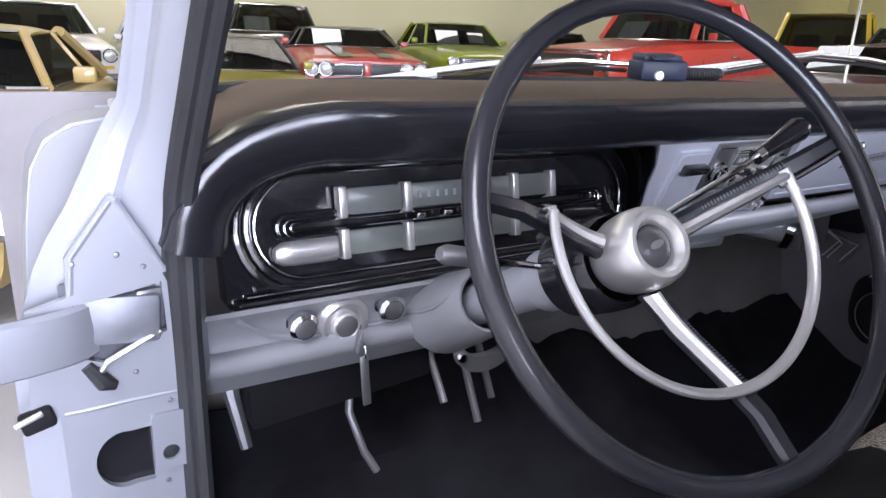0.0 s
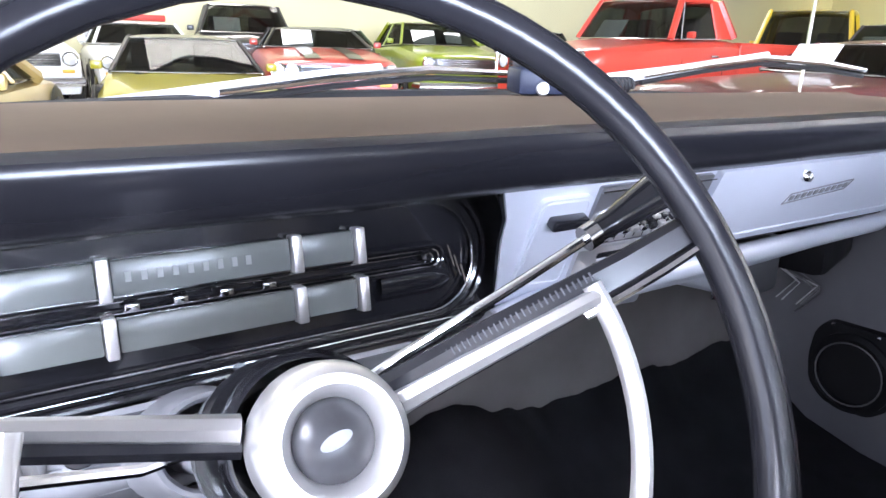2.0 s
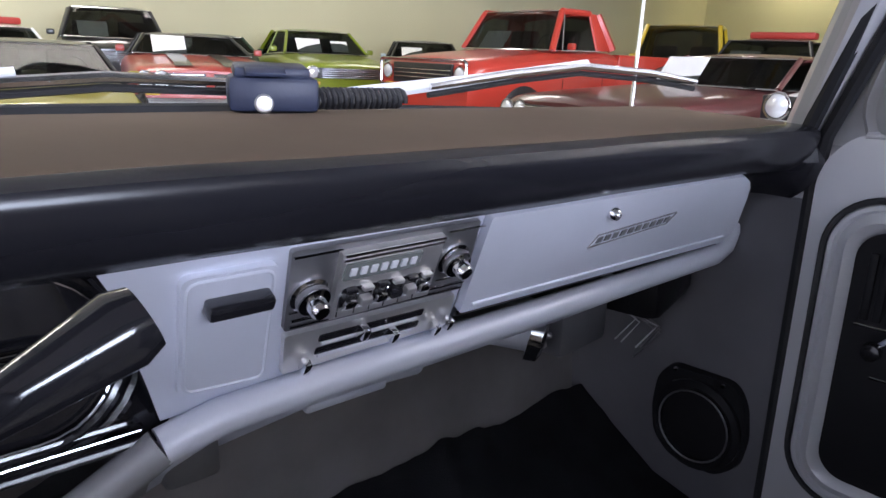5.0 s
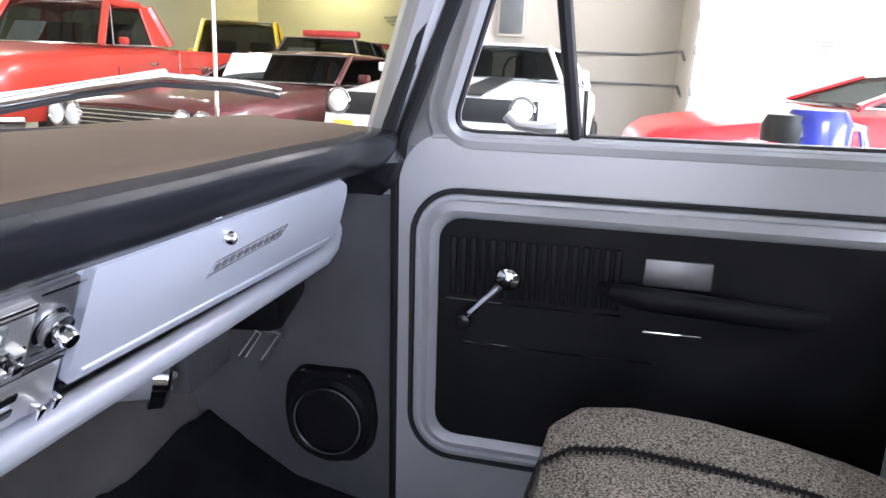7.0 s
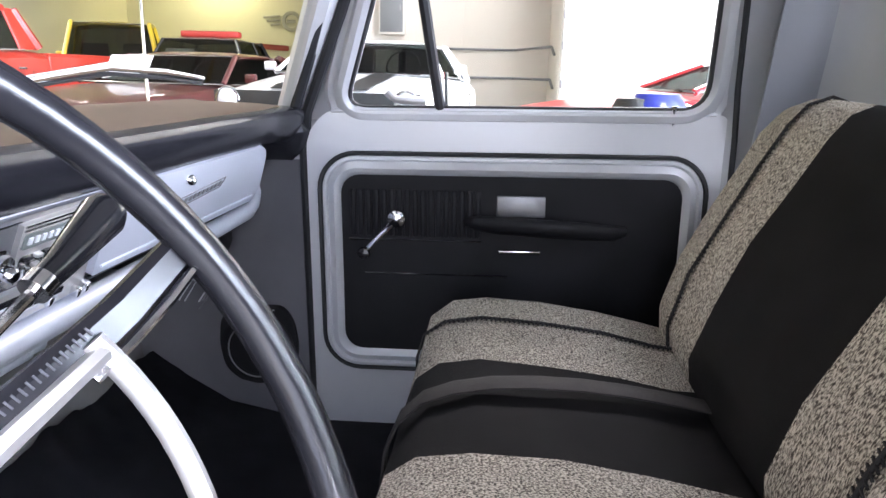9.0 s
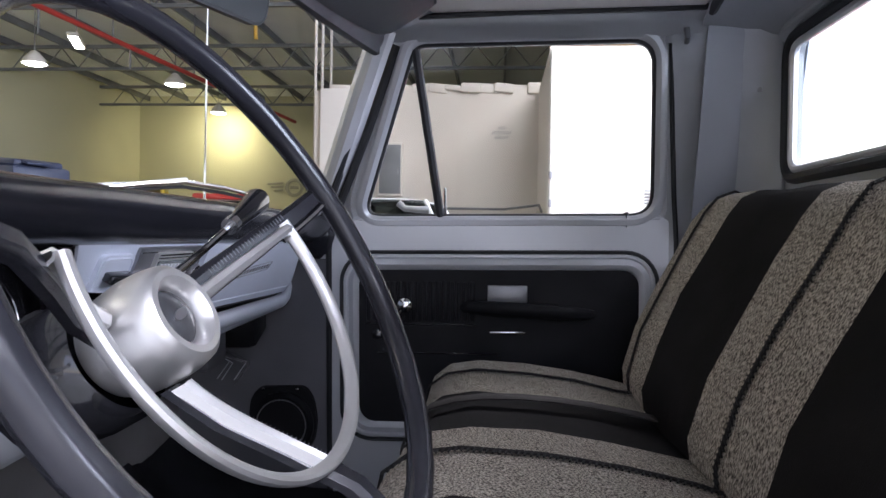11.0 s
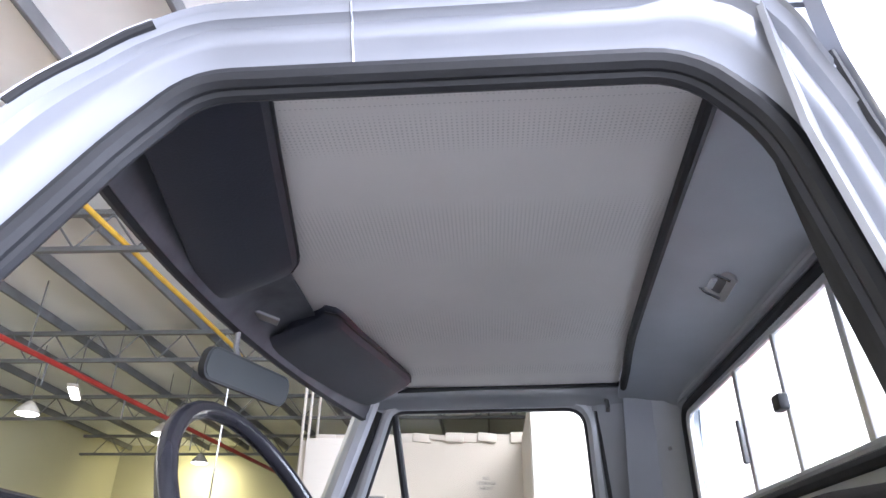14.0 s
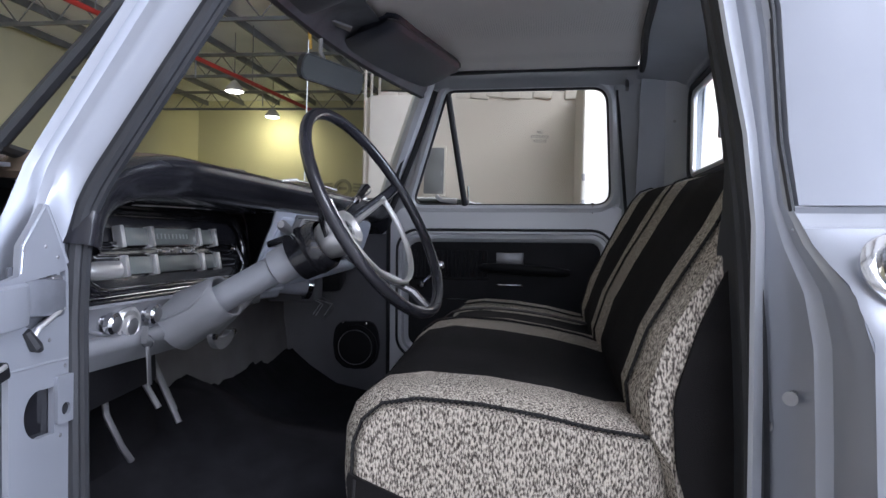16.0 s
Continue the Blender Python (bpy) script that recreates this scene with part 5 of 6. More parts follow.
    # mirror
    ml, mr = Vector((-0.100, 0.207, 1.590)), Vector((0.137, 0.127, 1.594))
    c, ax = (ml + mr) / 2, (mr - ml).normalized()
    up = Vector((0, -0.18, 1)).normalized()
    nn = ax.cross(up).normalized()
    loop = rrect(0.256, 0.062, 0.024, 6)
    mm = part("rear_view_mirror", plate(loop, [], lambda u, v, w: c + ax * u + up * v + nn * (w - 0.006), 0.014), RUBBER, truck, "dark rear-view mirror on a thin stem")
    part("mirror_glass", plate(rrect(0.246, 0.053, 0.02, 6), [], lambda u, v, w: c + ax * u + up * v + nn * (0.0085 + w), 0.001), MIRROR, mm)
    part("mirror_stem", tube([c + up * 0.01 - nn * 0.012, c + Vector((0, 0.03, 0.06)), Vector((0.0, 0.19, 1.70))], 0.006, 8), STEEL, mm)
    # hood, cowl, fender
    rows = []
    for y, z in ((0.64, 1.268), (0.72, 1.262), (0.95, 1.250), (1.3, 1.228), (1.7, 1.19), (1.98, 1.15), (2.05, 1.08)):
        rows.append([(-0.74 + 1.48 * k / 12, y, z - 0.03 * (k / 6 - 1) ** 4 + 0.01 * (abs(k - 6) < 3)) for k in range(13)])
    part("hood", grid(rows, 0.006), SILVER, truck, "silver painted hood")
    for sx in (-1, 1):
        rows = []
        for y in (0.42, 0.55, 0.8, 1.3, 1.9, 2.05):
            dz, dx = -0.15 * sstep(0.45, 1.9, y), 0.012 * sstep(0.9, 1.6, y)
            rows.append([(sx * (a + dx), y, z + dz * (z > 1)) for a, z in ((0.735, 1.288), (0.80, 1.286), (0.842, 1.278), (0.868, 1.262), (0.884, 1.232), (0.893, 1.18), (0.904, 1.08), (0.922, 0.85), (0.905, 0.50))])
        part("front_fender", grid(rows, 0.006), SILVER, truck, "silver painted front fender")
        if sx < 0:
            edge = [(0.795, 1.284), (0.841, 1.276), (0.867, 1.260), (0.883, 1.230), (0.892, 1.18), (0.903, 1.08), (0.921, 0.85), (0.904, 0.50), (0.86, 0.50)]
            # darkened silver paints shade on the fender's end
            part("fender_end", plate(rounded(edge, 0.012, 2), [], lambda u, v, w: Vector((-u, 0.424 - w, v)), 0.012), SHADED_SILVER, truck)
    part("cowl", grid([[(x, 0.58, 1.285), (x, 0.66, 1.262)] for x in (-0.8, -0.4, 0, 0.4, 0.8)], 0.006), SILVER, truck)
    # wipers lying on the glass
    for blade, arm in (([(0.40, 0.540, 1.350), (0.55, 0.530, 1.370), (0.69, 0.512, 1.385), (0.80, 0.460, 1.378), (0.875, 0.418, 1.366)], [(0.235, 0.585, 1.328), (0.30, 0.575, 1.338), (0.50, 0.545, 1.362), (0.70, 0.510, 1.392)]),
                       ([(-0.30, 0.565, 1.328), (-0.15, 0.570, 1.345), (0.0, 0.575, 1.356), (0.14, 0.570, 1.352)], [(-0.52, 0.580, 1.300), (-0.40, 0.578, 1.315), (-0.25, 0.572, 1.338), (-0.08, 0.572, 1.360)])):
        wp = part("wiper_blade", tube(blade, [0.004] + [0.006] * (len(blade) - 2) + [0.004], 8), CHROME, truck, "bright wiper blade on the windshield")
        part("wiper_rubber", tube([Vector(p) + Vector((0, 0.004, -0.011)) for p in blade], 0.0045, 6), RUBBER, wp)
        part("wiper_arm", tube(arm, [0.012, 0.013, 0.009, 0.005], 8, squash=0.6), WHITEP, wp, "pale metal wiper arm")
    part("cowl_strip", tube([ws_base(-0.80 + 1.6 * k / 16) + Vector((0, 0.03, -0.012)) for k in range(17)], 0.006, 6), ALLOY, truck)
    part("antenna", tube([(0.905, 0.560, 1.20), (0.905, 0.560, 1.30), (0.895, 0.540, 1.95)], [0.010, 0.004, 0.002], 8), CHROME, truck, "thin bright radio antenna on the fender")


def truck_bed():
    part("bed_side", grid([[(-0.90, y, 0.45), (-0.93, y, 0.8), (-0.92, y, 1.08), (-0.88, y, 1.10), (-0.84, y, 1.09)] for y in (-0.99, -1.6, -2.9)], 0.01), SILVER, truck)
    part("bed_side", grid([[(0.90, y, 0.45), (0.93, y, 0.8), (0.92, y, 1.08), (0.88, y, 1.10), (0.84, y, 1.09)] for y in (-0.99, -1.6, -2.9)], 0.01), SILVER, truck)
    part("bed_floor", box((0, -1.95, 0.72), (1.6, 1.9, 0.03)), SILVER, truck)
    part("bed_front", box((0, -1.0, 0.9), (1.7, 0.03, 0.38), bevel=0.006), SILVER, truck)
    for x in (-0.82, 0.82):
        for y in (1.25, -1.95):
            w = part("wheel", lathe([(0.20, -0.10), (0.335, -0.10), (0.352, -0.07), (0.352, 0.07), (0.335, 0.10), (0.20, 0.10)], pose(x, y, 0.62 - 0.03 * (y < 0), 0, 90, 0), 32), RUBBER, truck, "truck tyre on a steel rim")
            part("rim", lathe([(0.20, 0.09), (0.19, 0.05), (0.06, 0.04), (0.05, 0.07), (0, 0.07)], pose(x, y, 0.62 - 0.03 * (y < 0), 0, 90 if x > 0 else -90, 0), 24), CHROME, w)


floor_parts()
dashboard()
steering()
right_door()
cab_side()
cab_rear_and_roof()
windshield_and_front()
truck_bed()


# ---- bench seat with saddle-blanket covers ----
def bench_seat():
    seat = thing("bench_seat", TRUCK, "bench seat in black and beige woven saddle-blanket covers", "seat")
    CUSH = [(-0.105, 0.66), (-0.080, 0.74), (-0.070, 0.84), (-0.072, 0.90), (-0.086, 0.945), (-0.120, 0.972), (-0.18, 0.982), (-0.28, 0.976), (-0.38, 0.962), (-0.46, 0.945), (-0.545, 0.928), (-0.56, 0.66)]
    BACK = [(-0.560, 0.70), (-0.522, 0.86), (-0.495, 0.90), (-0.488, 0.97), (-0.515, 1.06), (-0.558, 1.15), (-0.606, 1.24), (-0.641, 1.305), (-0.667, 1.335), (-0.700, 1.347), (-0.737, 1.335), (-0.765, 1.28), (-0.745, 1.05), (-0.710, 0.86), (-0.677, 0.70)]

    def shaped(sec, x, x0, x1, back):
        e = min(x - x0, x1 - x)
        q = max(0.0, 1 - e / 0.07) ** 2
        sag = 0.012 * math.cos((x + 0.1) * 7)
        low_end = 0.045 * (0.69 - x) / 1.4 if back else 0.0
        cy, cz = (-0.648, 1.08) if back else (-0.30, 0.80)
        k = 1 - (0.10 if back else 0.16) * q
        out = []
        for y, z in sec:
            wob = 0.004 * noise.noise(Vector((x * 7, y * 9, z * 9)))
            top = sag * (z > 0.93)
            out.append((x, cy + (y - cy) * k + wob, cz + (z - cz) * k + wob + (top if not back else -low_end * sstep(0.95, 1.3, z))))
        return out
    cuts = {False: (-0.712, -0.57, -0.178, 0.125, 0.40, 0.69), True: (-0.712, -0.55, -0.14, 0.125, 0.435, 0.69)}
    for nm, sec, back in (("cushion", CUSH, False), ("backrest", BACK, True)):
        for i, (a, b) in enumerate(zip(cuts[back], cuts[back][1:])):
            black = i % 2
            n = max(4, round((b - a) / 0.02))
            rows = [shaped(sec, a + (b - a) * k / n, -0.712, 0.692, back) for k in range(n + 1)]
            bm = grid(rows)
            for r in (rows[0], rows[-1]):
                bm.faces.new([bm.verts.new(p) for p in r])
            pt = part(nm + "_band", bm, FABRIC_BLACK if black else WEAVE, seat, "black canvas cover panel" if black else "beige woven saddle-blanket band")
            if not black:
                xm = (a + b) / 2 if i else (-0.640 if back else -0.705)
                line = [Vector(p) + Vector((0, 0.003, 0.004)) for p in shaped(sec, xm, -0.712, 0.692, back)[1:-1]]
                bm = bmesh.new()
                for p, q in zip(line, line[1:]):
                    m = max(1, int((q - p).length / 0.0075))
                    for k in range(m):
                        s, mid, e2 = p.lerp(q, k / m), p.lerp(q, (k + 0.5) / m), p.lerp(q, (k + 0.9) / m)
                        tube([s + Vector((-0.0085, 0, -0.001)), mid + Vector((0, 0.0006, 0.0006)), e2 + Vector((0.0085, 0, -0.001))], 0.0016, 4, bm=bm)
                tube(line, 0.0026, 6, bm=bm)
                part("stitching", bm, THREAD, pt, "dark zigzag stitching")
    # black end panels below and behind the beige edging
    loop = [(y, min(z, 0.852)) for y, z in CUSH if z <= 0.91]
    part("end_panel", plate(loop, [], lambda u, v, w: Vector((-0.710 - w, (u + 0.4) * 0.93 - 0.4, 0.8 + (v - 0.8) * 0.93)), 0.008), FABRIC_BLACK, seat, "black cover end panel")
    loop = [(-0.585, 0.70), (-0.565, 0.80), (-0.540, 0.88), (-0.536, 0.97), (-0.568, 1.08), (-0.612, 1.19), (-0.645, 1.262), (-0.685, 1.275), (-0.730, 1.24), (-0.722, 1.05), (-0.700, 0.86), (-0.675, 0.70)]
    part("end_panel", plate(rounded(loop, 0.02), [], lambda u, v, w: Vector((-0.714 - w, u, v - 0.03 * sstep(0.95, 1.3, v))), 0.008), FABRIC_BLACK, seat, "black cover end panel")
    for y, z in ((-0.10, 0.90), (-0.53, 0.90)):
        part("cover_hem", tube([(-0.716, y, z - 0.16), (-0.717, y - 0.005, z - 0.06)], 0.003, 6), THREAD, seat)
    strap = [(0.225, -0.064, 0.88), (0.232, -0.068, 0.92), (0.245, -0.084, 0.956), (0.258, -0.112, 0.978), (0.272, -0.15, 0.9865), (0.288, -0.20, 0.9885), (0.300, -0.26, 0.986), (0.312, -0.32, 0.979), (0.322, -0.38, 0.969), (0.33, -0.455, 0.954), (0.335, -0.505, 0.942)]
    part("lap_belt", grid([[(x - 0.019, y, z - 0.001), (x - 0.012, y, z + 0.001), (x + 0.012, y, z + 0.001), (x + 0.019, y, z - 0.001)] for x, y, z in strap], 0.003), WEBBING, seat, "dark grey lap belt webbing")
    part("seat_frame", box((-0.01, -0.34, 0.635), (1.36, 0.42, 0.05), (0, 0, 0), 0.01), STEEL, seat)


bench_seat()


def dash_gadget():
    g = thing("plastic_box", TRUCK, "dark blue plastic box with a coiled cord on the dash", "gadget")
    part("case", box((0.145, 0.500, 1.344), (0.092, 0.066, 0.036), (2, 0, -22), 0.006), BLUEBOX, g)
    part("lid", box((0.145, 0.502, 1.366), (0.078, 0.056, 0.014), (6, 0, -22), 0.005), BLUEBOX, g)
    part("visor_lip", box((0.125, 0.474, 1.366), (0.04, 0.02, 0.004), (18, 0, -22), 0.001), BLUEBOX, g)
    part("button", lathe([(0, 0.004), (0.008, 0.003), (0.010, 0)], pose(0.122, 0.473, 1.334, 90, 0, -22), 14), ALLOY, g)
    pts = []
    for k in range(140):
        a = k * 0.75
        s = k / 139
        pts.append((0.192 + 0.12 * s, 0.50 - 0.01 * s + 0.010 * math.cos(a), 1.338 + 0.010 * math.sin(a)))
    part("coiled_cord", tube(pts, 0.0032, 6), RUBBER, g)


dash_gadget()


# ================= the hall =================
CONCRETE = mat("polished_concrete", (0.42, 0.415, 0.40), 0.35, 0, 0.15, 0.7, 0.05, 20)
WALL_CREAM = mat("cream_wall_paint", (0.60, 0.57, 0.37), 0.75, 0, 0.06, 0.6, 0.1, 30)
WALL_WHITE = mat("white_wall_paint", (0.72, 0.69, 0.63), 0.7, 0, 0.04, 0.8, 0.1, 30)
WALL_BEIGE = mat("beige_partition_paint", (0.66, 0.61, 0.54), 0.7, 0, 0.05, 0.9, 0.1, 30)
ROOF_FOIL = mat("white_roof_insulation", (0.86, 0.86, 0.83), 0.6, 0, 0.12, 0.5, 0.3, 6)
BEAM = mat("grey_roof_steel", (0.21, 0.215, 0.22), 0.5, 0.4, 0.2, 2, 0.1, 40)
REDPIPE = mat("red_sprinkler_pipe", (0.42, 0.04, 0.03), 0.4, 0, 0.15, 3)
YELPIPE = mat("yellow_gas_pipe", (0.70, 0.42, 0.05), 0.45, 0, 0.15, 3)
LAMPGLOW = glow("lamp_face", (1.0, 0.95, 0.80), 12.0)
PAPER = mat("white_paper_sign", (0.85, 0.85, 0.83), 0.6, 0, 0.03, 5)
OSB = mat("raw_wood_edge", (0.50, 0.30, 0.12), 0.8, 0, 0.2, 3, 0.4, 30)


def hall():
    solo("ground", box((8, 1, -0.05), (40, 30, 0.1)), CONCRETE, "polished grey concrete hall floor", "floor", kind="structure")
    solo("wall_north", box((8, 14.6, 3.3), (40, 0.2, 6.6)), WALL_CREAM, "cream painted hall wall behind the cars", "wall", kind="structure")
    solo("wall_east", box((26.1, 1, 3.3), (0.2, 27, 6.6)), WALL_CREAM, "cream painted hall end wall", "wall", kind="structure")
    # walls out of view; their openings are added to let daylight in
    bm = plate([(-12, 0), (28, 0), (28, 6.6), (-12, 6.6)], [[(-6.1, 0.02), (3.1, 0.02), (3.1, 5.2), (-6.1, 5.2)]], lambda u, v, w: Vector((u, -12.5 - w, v)), 0.2)
    solo("wall_south", bm, WALL_WHITE, "unseen white hall wall with an opening added for daylight", "wall", kind="structure")
    bm = plate([(-12.5, 0), (14.5, 0), (14.5, 6.6), (-12.5, 6.6)], [[(-7.8, 0.02), (1.8, 0.02), (1.8, 5.0), (-7.8, 5.0)]], lambda u, v, w: Vector((-9.4 - w, u, v)), 0.2)
    solo("wall_west", bm, WALL_WHITE, "unseen white hall wall with an opening added for daylight", "wall", kind="structure")
    solo("outside_ground", box((0, 0, -0.16), (140, 140, 0.1)), mat("pale_asphalt", (0.22, 0.22, 0.21), 0.8, 0, 0.2, 2), "pale paved yard added outside the wall openings", "ground", kind="structure")
    # partition room
    solo("wall_partition", box((12.1, 0.65, 1.9), (0.2, 5.4, 3.8)), WALL_BEIGE, "beige partition wall of a room inside the hall", "wall", kind="structure")
    solo("wall_partition_front", box((9.3, -5.35, 1.92), (0.2, 8.9, 3.84)), WALL_WHITE, "bright white partition wall", "wall", kind="structure")
    solo("wall_partition_tall", box((9.15, -7.95, 3.28), (0.1, 8.9, 6.5)), WALL_BEIGE, "tall pale beige wall behind the partition", "wall", kind="structure")
    solo("wall_partition_return", box((10.7, -1.0, 1.9), (2.6, 0.2, 3.8)), WALL_BEIGE, "beige partition return wall", "wall", kind="structure")
    solo("partition_top_edge", box((9.3, -5.3, 3.90), (0.26, 8.8, 0.10), bevel=0.02), OSB, "raw wooden top edge of the white partition", "trim", kind="structure")
    bm = bmesh.new()
    rr = random.Random(3)
    for k in range(16):
        box((12.05 + rr.uniform(-0.05, 0.1), -1.8 + 0.31 * k, 3.84), (0.22, 0.36, 0.10 + 0.10 * rr.random()), (rr.uniform(-8, 8), 0, 0), 0.02, bm)
    solo("insulation_edge", bm, WALL_BEIGE, "ragged white insulation along the partition top", "trim", kind="structure")
    solo("door_2", box((11.96, 2.75, 1.9), (0.08, 0.95, 3.85), bevel=0.01), WALL_WHITE, "tall white panel door", "door", kind="structure")
    jm = solo("corner_post", box((9.16, -0.95, 1.9), (0.10, 0.07, 3.8), bevel=0.008), WALL_WHITE, "white corner post with hinges", "post", kind="structure")
    for z in (1.05, 1.55, 1.95):
        part("hinge", box((9.09, -0.93, z), (0.04, 0.05, 0.11), bevel=0.006), STEEL, jm)
    for z, y0 in ((1.58, 1.0), (1.10, 0.75)):
        solo("wall_rail", tube([(9.9, -0.86, z - 0.12), (10.3, -0.84, z), (12.0, -0.3, z), (11.9, y0, z)], 0.022, 8), BEAM, "dark steel rail along the partition", "rail", kind="structure")
    vent = thing("wall_vent", pose(9.19, -2.45, 1.66, 0, -90, 0), "small white louvred wall vent", "vent")
    for k in range(5):
        part("slat", box((0.045 * k - 0.09, 0, 0.012), (0.012, 0.34, 0.02), (0, 20, 0), 0.002), BEAM, vent)
    sg = thing("wall_sign", pose(12.0, -0.22, 3.07), "painted notice on the partition", "sign")
    for k, tx in enumerate(("NO", "STORAGE", "ABOVE")):
        cu = bpy.data.curves.new("notice", "FONT")
        cu.body, cu.size, cu.extrude, cu.align_x = tx, 0.085, 0.002, "CENTER"
        cu.materials.append(BEAM)
        ob = new("lettering", cu)
        ob.parent = sg
        ob.matrix_local = pose(-0.01, 0, -0.088 * k, 90, 0, -90)
    # roof
    bm = bmesh.new()
    box((8, 1, 6.65), (40, 30, 0.1), bm=bm)
    solo("ceiling", bm, ROOF_FOIL, "white insulated metal roof", "ceiling", kind="structure")
    for k in range(17):
        y = -11.5 + 1.6 * k
        solo("purlin", box((8, y, 6.50), (39, 0.07, 0.20), bevel=0.01), BEAM, "grey steel roof purlin", "beam", group="roof purlins", kind="structure")
    for k in range(7):
        x = -8 + 5.2 * k
        tr = thing("roof_truss", pose(x, 0, 0), "grey steel open-web roof truss", "truss", "roof trusses", "structure")
        part("chord", box((0, 1, 6.36), (0.11, 27, 0.09)), BEAM, tr)
        part("chord", box((0, 1, 5.72), (0.09, 27, 0.08)), BEAM, tr)
        bm = bmesh.new()
        for j in range(26):
            y = -12 + j
            tube([(0, y, 5.74), (0, y + 0.5, 6.34)], 0.018, 5, bm=bm)
            tube([(0, y + 0.5, 6.34), (0, y + 1.0, 5.74)], 0.018, 5, bm=bm)
        part("web_bar", bm, BEAM, tr)
    rp = solo("sprinkler_pipe", tube([(2, 9.6, 5.35), (8.8, 8.6, 5.2), (15.3, 7.7, 5.05), (22, 6.8, 4.9)], 0.055, 10), REDPIPE, "red sprinkler main below the roof", "pipe")
    for x, y, z in ((10.5, 8.36, 5.16), (13.0, 8.0, 5.1), (16.0, 7.6, 5.03)):
        part("pipe_hanger", tube([(x, y, z), (x, y, 6.605)], 0.015, 6), BEAM, rp)
        part("pipe_drop", tube([(x + 0.6, y - 0.05, z), (x + 0.6, y - 0.05, z - 0.5)], 0.02, 6), BEAM, rp)
    solo("gas_pipe", tube([(2, 5.6, 6.1), (6.5, 5.5, 6.05), (12.8, 5.3, 6.0), (14.0, 5.3, 6.0), (14.1, 5.3, 5.4)], 0.045, 10), YELPIPE, "yellow gas pipe below the roof", "pipe")
    for x in (12.2, 12.7, 13.4):
        solo("conduit", tube([(x, 3.4, 0.0), (x, 3.4, 6.605)], 0.03, 8), WALL_BEIGE, "pale vertical conduit rising to the roof", "pipe", group="conduits")
    # lamps
    for k, (x, y, z, tl) in enumerate(((13.6, 9.2, 5.2, 1), (9.7, 10.1, 5.2, 1), (16.6, 8.4, 4.95, 0), (14.2, 10.6, 4.9, 0), (22.0, 9.5, 5.2, 0), (6.0, 10.0, 5.4, 1))):
        la = thing("bay_lamp", pose(x, y, z), "hanging white hall lamp", "lamp", "hall lamps")
        if tl:
            part("housing", box((0, 0, 0.06), (1.1, 0.24, 0.08), (0, 0, 25), 0.02), WALL_WHITE, la)
            part("tube_face", box((0, 0, 0.0), (1.0, 0.18, 0.03), (0, 0, 25), 0.01), LAMPGLOW, la)
        else:
            part("housing", lathe([(0.05, 0.30), (0.10, 0.26), (0.24, 0.10), (0.26, 0.0)], None, 20), WALL_WHITE, la)
            part("lamp_face", lathe([(0, -0.03), (0.2, -0.03), (0.26, 0.0)], None, 20), LAMPGLOW, la)
        part("stem", tube([(0, 0, 0.1), (0, 0, 6.605 - z)], 0.014, 6), BEAM, la)
    FADED = mat("faded_grey_print", (0.33, 0.32, 0.24), 0.7, 0, 0.1, 3)
    bn = thing("wall_emblem", pose(25.98, 8.0, 2.95, 0, 0, -90), "grey winged emblem painted on the cream wall", "emblem")
    part("emblem_disc", lathe([(0.24, 0.0), (0.25, 0.03), (0.36, 0.03), (0.38, 0.0)], pose(0, -0.01, 0, 90, 0, 0), 24), FADED, bn)
    part("emblem_bar", box((0, -0.02, 0), (0.34, 0.03, 0.12), bevel=0.01), FADED, bn)
    for sx in (-1, 1):
        for k in range(3):
            part("emblem_wing", box((sx * (0.78 - 0.07 * k), -0.02, 0.16 - 0.14 * k), (0.66 - 0.14 * k, 0.03, 0.08), (0, sx * 4, 0), 0.01), FADED, bn)
    part("emblem_streak", box((-0.9, -0.02, -0.95), (1.5, 0.03, 0.20), (0, 3, 0), 0.06), mat("faded_red_print", (0.30, 0.06, 0.04), 0.7, 0, 0.2, 3), bn)
    cb = thing("electrical_cabinet", pose(11.93, 1.86, 1.80), "grey steel electrical cabinet on the partition", "cabinet")
    part("case", box((0, 0, 0.5), (0.14, 0.46, 1.0), bevel=0.01), WALL_BEIGE, cb)
    part("cabinet_door", box((-0.075, 0.0, 0.5), (0.012, 0.40, 0.92), bevel=0.006), BEAM, cb)
    part("latch", box((-0.09, -0.15, 0.45), (0.02, 0.03, 0.09), bevel=0.005), STEEL, cb)


hall()
area("wall_lamp_light", look((24.6, 10.5, 5.6), (26, 11.2, 3.6)), 0.5, 0.5, 80, (1.0, 0.92, 0.55))


# ================= the parked cars =================
TINT = glass_mat("car_glass", (0.22, 0.24, 0.23), edge=0.03)
INTERIOR = mat("dark_car_interior", (0.03, 0.028, 0.027), 0.8, 0, 0.2, 8)
TYRE = mat("car_tyre", (0.016, 0.016, 0.017), 0.7, 0, 0.2, 12, 0.2, 80)
PLASTIC = mat("black_trim", (0.012, 0.012, 0.013), 0.4, 0, 0.2, 9)
LAMPGLASS = mat("headlight_glass", (0.75, 0.76, 0.78), 0.12, 0.4, 0.08, 20, 0.2, 120)


CARCHROME = mat("car_chrome", (0.55, 0.55, 0.56), 0.16, 1.0, 0.1, 9, 0.05, 60)


def paint(name, col):
    return mat(name, col, 0.30, 0.0, 0.05, 2, 0.02, 200, coat=0.5)


